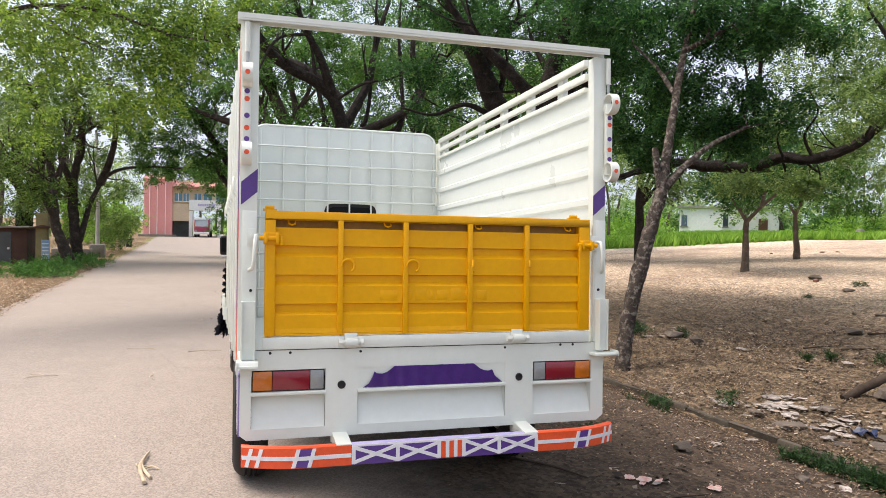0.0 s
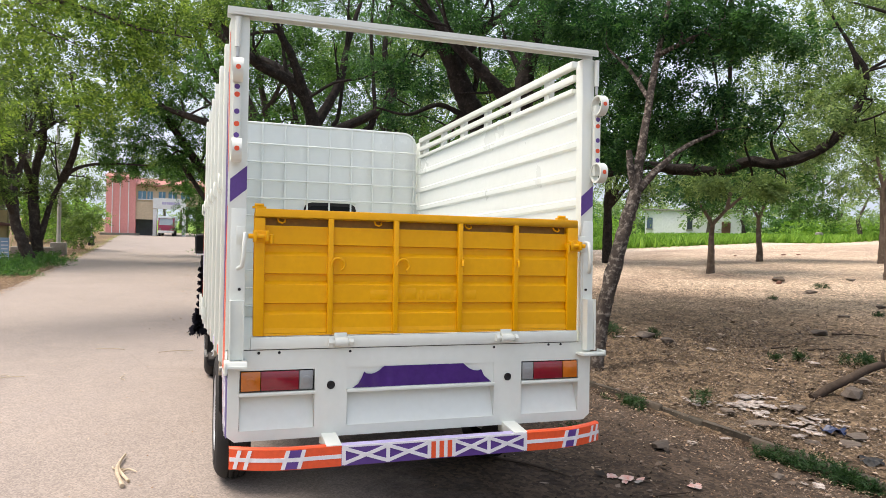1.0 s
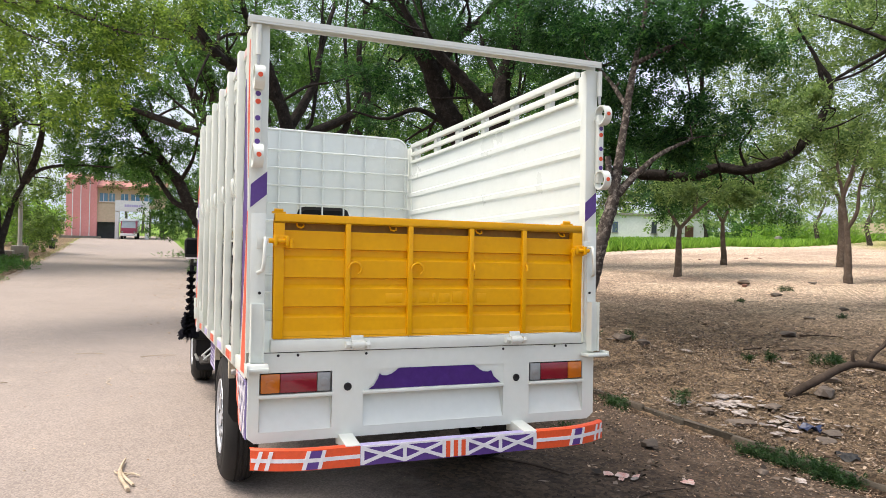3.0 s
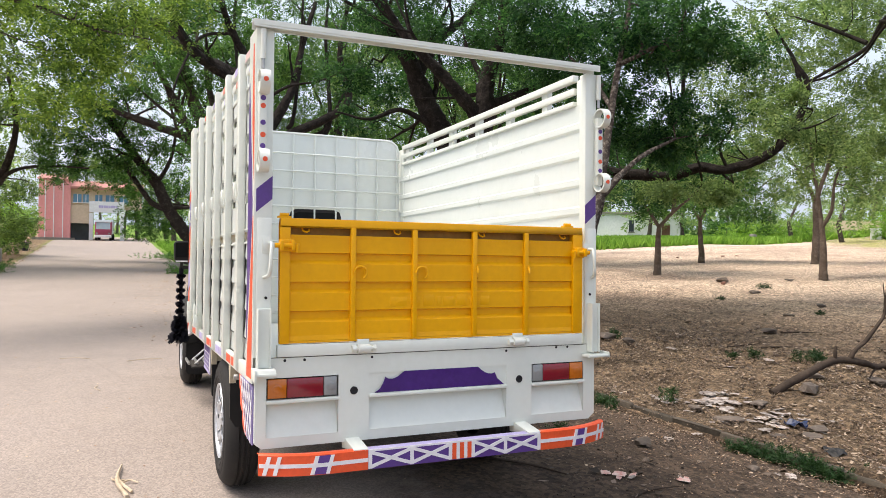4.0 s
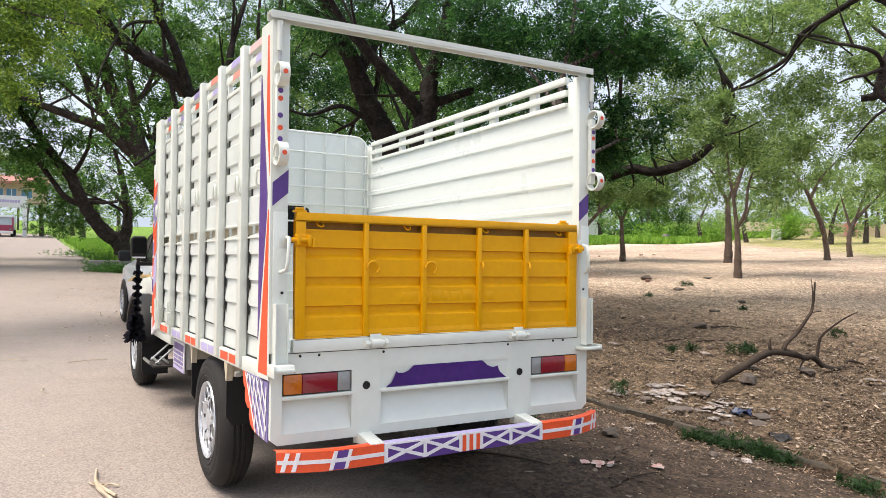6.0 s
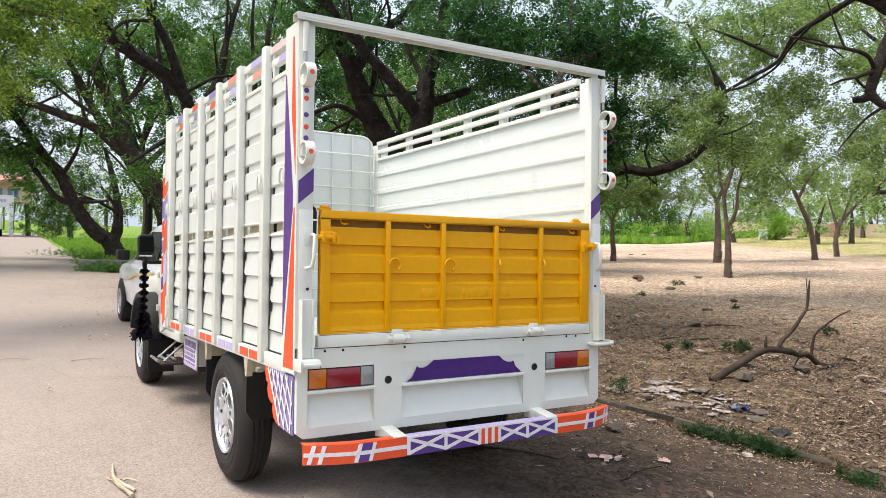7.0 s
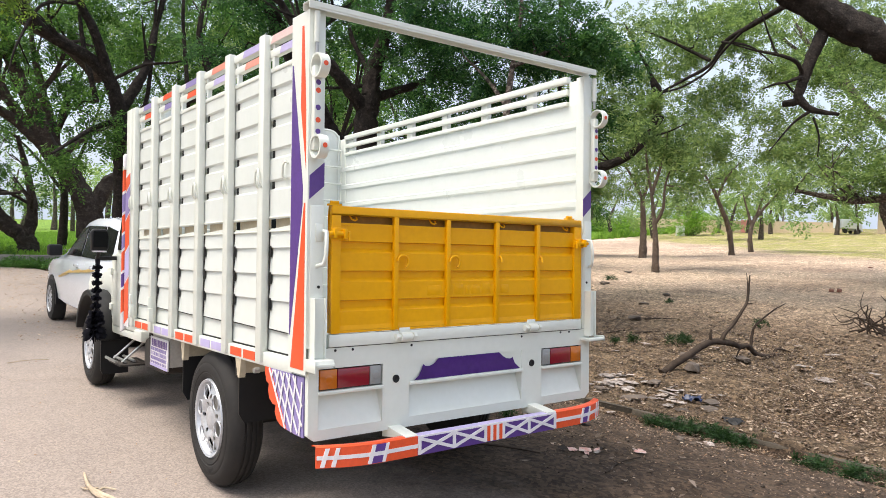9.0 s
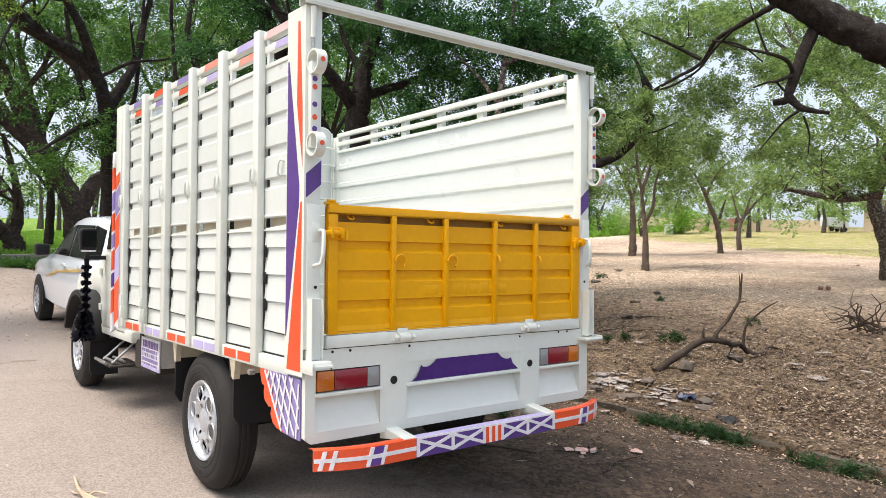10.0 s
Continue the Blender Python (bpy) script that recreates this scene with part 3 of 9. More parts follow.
def wheel(parent, x, y, z, radius, side):
    """side -1: the outer face looks to -x."""
    w = 0.195
    a, s = radius, side
    hub = new("wheel")
    hub.parent = parent
    hub.matrix_basis = pose(x, y, z)
    r_in = a * 0.575
    prof = [(0.020, r_in), (0.010, r_in + 0.008), (0.004, a * 0.64), (0.002, a * 0.66), (0.0045, a * 0.668), (0.0045, a * 0.68), (0.001, a * 0.69), (0.0, a * 0.75), (0.002, a * 0.80), (0.0045, a * 0.808), (0.0045, a * 0.82), (0.004, a * 0.83), (0.012, a * 0.885), (0.026, a * 0.935), (0.042, a * 0.968), (0.060, a * 0.990), (0.072, a * 0.996), (0.076, a - 0.010), (0.084, a - 0.010), (0.088, a), (0.102, a), (0.106, a - 0.010), (0.114, a - 0.010), (0.118, a), (0.130, a * 0.997), (0.134, a - 0.012), (0.142, a - 0.012), (0.146, a * 0.992), (w - 0.022, a * 0.965), (w, a * 0.88), (w, r_in)]
    prof = [(-s * p, r) for p, r in prof]
    tyre = Shape().lathe(prof, (0, 0, 0), 64, caps=False)
    ribs = Shape()          # worn raised marks on the sidewall
    for k in list(range(6, 17)) + list(range(40, 50)) + list(range(66, 74)):
        t0, t1 = 2 * math.pi * k / 96, 2 * math.pi * (k + 0.62) / 96
        ribs.add([(s * 0.0008, q * math.cos(t), q * math.sin(t)) for q in (a * 0.72, a * 0.775) for t in (t0, t1)] + [(-s * 0.01, q * math.cos(t), q * math.sin(t)) for q in (a * 0.72, a * 0.775) for t in (t0, t1)], [(0, 1, 3, 2), (0, 4, 5, 1), (2, 3, 7, 6), (0, 2, 6, 4), (1, 5, 7, 3)])
    rubber = part("tyre", tyre, RUBBER, hub, "black rubber tyre", smooth=35)
    tagged(part("sidewall_ribs", ribs, RUBBER, rubber), kind="stuff")
    rim = Shape().lathe([(-s * p, r) for p, r in ((0.02, r_in + 0.002), (0.004, r_in - 0.004), (0.010, r_in - 0.016), (0.045, r_in - 0.03), (0.052, r_in * 0.82))], (0, 0, 0), 48, caps=False)
    # dished face with six round windows and small holes between
    face, ro, ri = 0.036, r_in * 0.93, r_in * 0.30
    holes = [(r_in * 0.655, 2 * math.pi * (k + 0.25) / 6, r_in * 0.195) for k in range(6)] + [(r_in * 0.60, 2 * math.pi * (k + 0.75) / 6, r_in * 0.05) for k in range(6)] + [(r_in * 0.36, 2 * math.pi * (k + 0.1) / 5, r_in * 0.05) for k in range(5)]
    nu, nv = 150, 30
    grid, keep = [], []
    for i in range(nv + 1):
        rr = ri + (ro - ri) * i / nv
        for k in range(nu):
            t = 2 * math.pi * k / nu
            u, w_ = rr * math.cos(t), rr * math.sin(t)
            inside = False
            for hr, ht, hs in holes:
                cu, cw = hr * math.cos(ht), hr * math.sin(ht)
                d = math.hypot(u - cu, w_ - cw)
                if d < hs * 1.06 and d > 1e-6:
                    if d > hs * 0.8:
                        u, w_ = cu + (u - cu) * hs / d, cw + (w_ - cw) * hs / d
                    else:
                        inside = True
                    break
            q = math.hypot(u, w_) / r_in
            dep = face - 0.030 * math.exp(-((q - 0.50) / 0.26) ** 2) + 0.012 * max(0.0, q - 0.82) / 0.1
            grid.append((-s * dep, u, w_))
            keep.append(not inside)
    faces = []
    for i in range(nv):
        for k in range(nu):
            f = (i * nu + k, i * nu + (k + 1) % nu, (i + 1) * nu + (k + 1) % nu, (i + 1) * nu + k)
            if all(keep[j] for j in f):
                mu, mw = (sum(grid[j][c] for j in f) / 4 for c in (1, 2))
                if all(math.hypot(mu - hr * math.cos(ht), mw - hr * math.sin(ht)) > hs * 0.97 for hr, ht, hs in holes):
                    faces.append(f)
    rim.add(grid, faces)
    rim.lathe([(-s * p, r) for p, r in ((face - 0.016, ri * 1.01), (face - 0.022, ri * 0.8), (face - 0.024, ri * 0.3), (face - 0.024, 0.0005))], (0, 0, 0), 48, caps=False)
    for hr, ht, hs in holes[:6]:          # rolled lips of the windows
        lip = [(-s * (face - 0.022), hr * math.cos(ht) + hs * math.cos(t), hr * math.sin(ht) + hs * math.sin(t), 0.004) for t in [2 * math.pi * k / 20 for k in range(21)]]
        rim.tube(lip, 6, False)
    part("rim", rim, SILVER, hub, "silver wheel cover with round windows", smooth=35)
    part("brake_drum", Shape().lathe([(-s * 0.07, 0.001), (-s * 0.07, r_in * 0.9), (-s * 0.16, r_in * 0.9)], (0, 0, 0), 32), GREY_METAL, hub, smooth=30)
    return hub


def sheet_profile(bands, inner, outer, top, bottom):
    """Corrugated sheet as (offset, height) down its outer side; bands are the tops of the sunk strips, 5 cm each."""
    p = [(outer, top)]
    for b in bands:
        p += [(outer, b), (inner, b - 0.010), (inner, b - 0.042), (outer, b - 0.055)]
    p.append((outer, bottom))
    return p


def corrugated(profile, y0, y1, side, thick=0.004):
    s = Shape()
    n = len(profile)
    for d in (0.0, thick):
        for y in (y0, y1):
            for a, z in profile:
                s.v.append((side * (a - d), y, z))
    for i in range(n - 1):
        s.f.append((i, i + 1, n + i + 1, n + i))
        s.f.append((2 * n + i, 3 * n + i, 3 * n + i + 1, 2 * n + i + 1))
        s.f.append((i, 2 * n + i, 2 * n + i + 1, i + 1))
        s.f.append((n + i, n + i + 1, 3 * n + i + 1, 3 * n + i))
    s.f.append((0, n, 3 * n, 2 * n))
    s.f.append((n - 1, 3 * n - 1, 4 * n - 1, 2 * n - 1))
    return s


def slanted(y0, y1, z0, z1, lean, x0, x1):
    """A slanted block of paint on a rail of the side."""
    return Shape().prism([(y0 + lean, z0), (y1 + lean, z0), (y1 - lean, z1), (y0 - lean, z1)], "x", x0, x1)


def side_wall(truck, s):
    """One side of the load body: stakes, ribbed sheets, open rails. s is -1 or 1."""
    wall = new("side_wall")
    wall.parent = truck
    tagged(wall, "white ribbed steel load side with open top rails")
    # the load body sits a little askew on its chassis
    wall.matrix_basis = Matrix.Translation((s * 0.900, 0.15, 0)) @ pose(0, 0, 0, 0, 0, 1.3) @ Matrix.Translation((-s * 0.900, -0.15, 0))

    def sx(a, b):
        return (min(s * a, s * b), max(s * a, s * b))

    if s > 0:          # this side hangs half a degree lower towards the cab
        wall.matrix_basis = wall.matrix_basis @ Matrix.Translation((0, 0.1, 2.1)) @ pose(0, 0, 0, -0.5) @ Matrix.Translation((0, -0.1, -2.1))
    ribs = [2.165 - 0.152 * i for i in range(4)] if s < 0 else [2.176 - 0.160 * i for i in range(4)]
    upper = sheet_profile(ribs, 0.885 if s < 0 else 0.884, 0.897, 2.250 if s < 0 else 2.276, 1.515)
    boards = (1.379, 1.250, 1.123, 0.979)
    lower = [(0.892, 1.470)]          # lapped boards: each foot stands a little proud of the next
    for b in boards:
        lower += [(0.898, b), (0.898, b - 0.003), (0.887, b - 0.006)]
    lower.append((0.896, 0.862))
    part("upper_sheet", corrugated(upper, 0.03, 2.90, s), WHITE_IN, wall)
    part("lower_sheet", corrugated(lower, 0.03, 2.90, s), WHITE_IN, wall)
    for i, (y0, y1) in enumerate(STAKES):
        st = Shape().box(*sx(0.899, 0.938), y0, y1, 0.815, 2.424 if s < 0 else 2.45)
        ob = part("stake", st, WHITE, wall, bevel=0.006)
        yc = (y0 + y1) / 2
        part("rope_hook", Shape().tube([(s * 0.939, yc - 0.02, 1.67, 0.006), (s * 0.954, yc - 0.02, 1.69, 0.006), (s * 0.954, yc - 0.016, 1.745, 0.006), (s * 0.950, yc, 1.762, 0.006), (s * 0.954, yc + 0.016, 1.745, 0.006), (s * 0.954, yc + 0.02, 1.69, 0.006), (s * 0.939, yc + 0.02, 1.67, 0.006)], 6), WHITE, ob, smooth=60)
    if s < 0:
        for y0, y1 in BAYS:          # black strips paint the shade of slots beside the stakes, where the ribs end, and of the open seam along them
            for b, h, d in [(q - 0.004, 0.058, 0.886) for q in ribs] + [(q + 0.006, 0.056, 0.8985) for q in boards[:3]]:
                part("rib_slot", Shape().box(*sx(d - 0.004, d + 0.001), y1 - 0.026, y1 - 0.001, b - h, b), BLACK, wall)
            part("stake_seam", Shape().box(*sx(0.894, 0.8992), y1 - 0.006, y1 - 0.001, 0.98, 1.47), CHASSIS, wall)
            part("seam_wedge", Shape().prism([(y1 - 0.004, 1.466), (y0 + 0.004, 1.486), (y0 + 0.004, 1.462), (y1 - 0.004, 1.462)], "x", *sx(0.888, 0.897)), WHITE, wall)
            part("seam_backing", Shape().box(*sx(0.858, 0.864), y0, y1, 1.44, 1.54), CREAM, wall, "bare primed strip behind the open seam")
    part("rope_hook", Shape().tube([(s * 0.898, 0.30, 1.70, 0.006), (s * 0.915, 0.30, 1.715, 0.006), (s * 0.915, 0.298, 1.765, 0.006), (s * 0.912, 0.28, 1.78, 0.006), (s * 0.898, 0.275, 1.775, 0.006)], 6), WHITE, wall, smooth=60)
    part("front_stake", Shape().box(*sx(0.885, 0.932), 2.80, 2.93, 0.80, 2.43), WHITE, wall, bevel=0.005)
    part("corner_plate", Shape().box(*sx(0.897, 0.918), 0.03, 0.165, 0.80, 2.42), WHITE, wall, bevel=0.004)
    rails = ((2.372, 2.412), (2.308, 2.347), (2.236, 2.258)) if s < 0 else ((2.416, 2.453), (2.341, 2.378), (2.274, 2.300))
    for name, (z0, z1), d0, d1 in (("top_rail", rails[0], 0.872, 0.912), ("middle_rail", rails[1], 0.878, 0.906), ("sheet_rail", rails[2], 0.872, 0.903), ("seam_rail", (1.519, 1.529), 0.870, 0.903), ("seam_rail", (1.452, 1.461), 0.870, 0.903), ("bottom_rail", (0.80, 0.868), 0.872, 0.922)):
        part(name, Shape().box(*sx(d0, d1), 0.165, 2.80, z0, z1), WHITE, wall, bevel=0.003)
    if s < 0:
        for y0, y1 in BAYS:      # short uprights between the rails
            part("rail_post", Shape().box(*sx(0.880, 0.904), y1 - 0.045, y1 - 0.02, 2.246, 2.377), WHITE_IN, wall)
    # paint on the near end of each rail, and on the foot
    tones = ((PINK_PALE, LILAC), (LILAC, ORANGE_PALE), (ORANGE_PALE, LILAC), (PURPLE_PALE, ORANGE), (ORANGE, PURPLE_PALE), (PURPLE_PALE, ORANGE))
    for i, ((y0, y1), (a, b)) in enumerate(zip(BAYS, tones)):
        w = y1 - y0
        part("rail_paint", slanted(y0 + 0.012, y0 + (0.66 if i else 0.9) * w, rails[0][0] + 0.002, rails[0][1] - 0.002, 0.010, *sx(0.9121, 0.9138)), a, wall)
        part("rail_paint", slanted(y0 + 0.012, y0 + 0.62 * w, rails[1][0] + 0.002, rails[1][1] - 0.002, 0.010, *sx(0.9061, 0.9078)), b, wall)
        if i:
            for j in range(2):
                q = y0 + 0.03 + j * (w - 0.04) * 0.5
                part("foot_paint", Shape().box(*sx(0.9221, 0.924), q, q + (w - 0.09) * 0.5, 0.812, 0.856), ORANGE if i % 2 else LILAC, wall)
    # long painted wedges by the tail
    if s < 0:      # a cover plate wraps the corner; long wedges are painted on it
        cover = part("corner_cover", Shape().box(-0.9385, -0.9355, 0.002, 0.168, 0.815, 2.42), WHITE, wall)
        for outline, paint, note in (([(0.070, 2.36), (0.052, 2.36), (0.026, 2.0), (0.020, 1.72), (0.074, 2.0)], ORANGE, "orange painted wedge"),
                                     ([(0.160, 2.20), (0.150, 2.20), (0.046, 1.64), (0.048, 1.56), (0.155, 0.98), (0.161, 0.98)], PURPLE, "purple painted wedge"),
                                     ([(0.034, 1.57), (0.022, 1.57), (0.020, 0.835), (0.146, 0.835)], ORANGE, "orange painted wedge")):
            part("wedge_paint", Shape().prism(outline, "x", -0.9397, -0.9386), paint, cover, note)
    for y0, y1 in BAYS:      # the sheet stands clear of the rail at its foot; black strips paint that gap's shade
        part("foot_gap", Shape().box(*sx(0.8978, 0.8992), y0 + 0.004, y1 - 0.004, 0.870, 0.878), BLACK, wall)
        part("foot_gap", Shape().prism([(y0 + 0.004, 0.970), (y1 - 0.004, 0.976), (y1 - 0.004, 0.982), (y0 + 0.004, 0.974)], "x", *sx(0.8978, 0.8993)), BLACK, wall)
    if s < 0:
        for y in (2.66, 2.21):       # drop-side pins on the lower rail
            part("side_latch", Shape().box(*sx(0.937, 0.965), y - 0.02, y + 0.02, 0.885, 0.975).lathe([(-0.05, 0.010), (0.05, 0.010)], (s * 0.958, y, 1.0), 10, "z"), WHITE, wall, bevel=0.003)
    return wall


def tail_lamp(truck, x0, x1, outer):
    lamp = new("tail_lamp")
    lamp.parent = truck
    tagged(lamp, "tail lamp with amber, red and clear lenses")
    z0, z1 = 0.741, 0.834
    w = x1 - x0
    part("housing", Shape().box(x0 + 0.004, x1 - 0.004, 0.008, 0.05, z0, z1), BLACK, lamp)
    cuts = (0.0, 0.27, 0.80, 1.0) if outer < 0 else (0.0, 0.2, 0.73, 1.0)
    mats = (AMBER_LENS, RED_LENS, CLEAR_LENS) if outer < 0 else (CLEAR_LENS, RED_LENS, AMBER_LENS)
    names = ("amber_lens", "red_lens", "clear_lens") if outer < 0 else ("clear_lens", "red_lens", "amber_lens")
    for i in range(3):
        a, b = x0 + 0.005 + (w - 0.010) * cuts[i], x0 + 0.005 + (w - 0.010) * cuts[i + 1]
        part(names[i], Shape().box(a + 0.001, b - 0.001, -0.004, 0.02, z0 + 0.003, z1 - 0.003), mats[i], lamp, bevel=0.004)
        if i != 1:
            part("bulb_ring", Shape().lathe([(-0.0062, 0.0005), (-0.0058, 0.014), (-0.0048, 0.020), (-0.002, 0.024)], ((a + b) / 2, 0.0, (z0 + z1) / 2), 20, "y"), mats[i], lamp, smooth=50)


def tail_panel(truck):
    panel = new("tail_panel")
    panel.parent = truck
    tagged(panel, "white pressed steel tail panel with sunk bays")
    zt, zb = 0.929, 0.522
    s = Shape()
    s.prism([(-0.921, zt), (-0.871, zt), (-0.871, zb), (-0.890, zb), (-0.921, zb + 0.025)], "y", 0.0, 0.03)
    s.prism([(0.834, zt), (0.905, zt), (0.905, zb + 0.03), (0.868, zb), (0.834, zb)], "y", 0.0, 0.03)
    s.box(-0.538, -0.387, 0.0, 0.03, zb, zt).box(0.357, 0.508, 0.0, 0.03, zb, zt)
    for a, b in ((-0.871, -0.538), (-0.387, 0.357), (0.508, 0.834)):
        s.box(a, b, 0.0, 0.03, 0.836, zt).box(a, b, 0.0, 0.03, zb, 0.570)
    part("panel_face", s, WHITE, panel)
    part("seam", Shape().box(-0.855, 0.835, -0.0014, 0.0, 0.9265, 0.9290), BLACK, panel)
    part("side_return", Shape().box(-0.914, -0.908, 0.031, 0.09, 0.55, 0.798), WHITE, panel)
    part("side_return", Shape().box(0.899, 0.905, 0.031, 0.12, 0.55, 0.798), WHITE, panel)
    for a, b in ((-0.871, -0.538), (-0.387, 0.357), (0.508, 0.834)):
        n = Shape()
        a, b = a + 0.0015, b - 0.0015
        n.add([(a, 0.004, 0.570), (b, 0.004, 0.570), (b, 0.062, 0.735), (a, 0.062, 0.735), (a, 0.004, 0.735), (b, 0.004, 0.735)], [(0, 1, 2, 3), (0, 3, 4), (1, 5, 2)])
        part("sunk_bay", n, WHITE, panel)
        part("ledge", Shape().box(a - 0.004, b + 0.004, -0.012, 0.062, 0.722, 0.738), WHITE, panel, bevel=0.003)
    # scalloped purple board over the middle bay
    pts = [(-0.362, 0.742), (-0.12, 0.7395), (0.12, 0.7405), (0.340, 0.742)]
    pts += [(0.300, 0.775), (0.286, 0.806), (0.268, 0.800), (0.245, 0.802), (0.222, 0.812), (0.202, 0.828), (0.190, 0.838), (-0.212, 0.838), (-0.226, 0.826), (-0.246, 0.812), (-0.270, 0.804), (-0.296, 0.806), (-0.308, 0.816), (-0.318, 0.790), (-0.335, 0.760)]
    bow = Shape()
    cols = 130
    top_z = lambda x: float(np.interp(x, [p[0] for p in sorted(pts[4:] + [pts[0], pts[3]])], [p[1] for p in sorted(pts[4:] + [pts[0], pts[3]])]))
    for k in range(cols + 1):
        x = -0.362 + 0.702 * k / cols
        zt_, dip = max(top_z(x), 0.7425), 0.006 * math.sin(math.pi * k / cols) + 0.0012 * math.sin(0.47 * k)
        for q in range(5):
            z_ = 0.7405 + (zt_ - 0.7405) * q / 4
            bow.v.append((x, -0.0055 + dip * (0.4 + 0.6 * math.sin(math.pi * q / 4)) + (0.004 if q == 0 else 0.0), z_))
    bow.f = [(k * 5 + q, (k + 1) * 5 + q, (k + 1) * 5 + q + 1, k * 5 + q + 1) for k in range(cols) for q in range(4)]
    part("scalloped_board", bow, PURPLE_GLOSS, panel, "glossy purple scalloped board", smooth=60)
    part("board_back", Shape().box(-0.387, 0.357, 0.0035, 0.0095, 0.738, 0.836), WHITE, panel)
    for a, b, o in ((-0.871, -0.540, -1), (0.508, 0.834, 1)):
        tail_lamp(truck, a, b, o)
    for x, z, r in ((-0.463, 0.759, 0.019), (0.432, 0.762, 0.019)):
        part("rubber_plug", Shape().lathe([(-0.004, r * 0.55), (-0.006, r * 0.8), (-0.003, r), (0.004, r)], (x, 0, z), 20, "y"), BLACK, panel, smooth=50)
    for x, z in ((-0.79, 0.914), (-0.70, 0.914), (-0.375, 0.912), (0.355, 0.912), (0.66, 0.918), (0.73, 0.918)):
        part("drain_hole", Shape().lathe([(-0.0015, 0.0065), (0.004, 0.0065)], (x, 0, z), 10, "y"), BLACK, panel)
    return panel


def hinge(truck, x, z):
    h = new("gate_hinge")
    h.parent = truck
    part("hinge_pin", Shape().lathe([(-0.05, 0.012), (0.05, 0.012)], (x, -0.022, z + 0.002), 12), WHITE, h, smooth=40)
    part("hinge_knuckle", Shape().lathe([(-0.03, 0.021), (0.03, 0.021)], (x, -0.022, z + 0.002), 14), WHITE, h, smooth=40)
    part("hinge_leaf", Shape().box(x - 0.03, x + 0.03, -0.016, -0.008, z - 0.005, z + 0.045), WHITE, h, bevel=0.003)
    for d in (-0.05, 0.05):
        part("hinge_nut", Shape().lathe([(-0.008, 0.018), (0.008, 0.018)], (x + d, -0.022, z + 0.002), 6), WHITE, h)


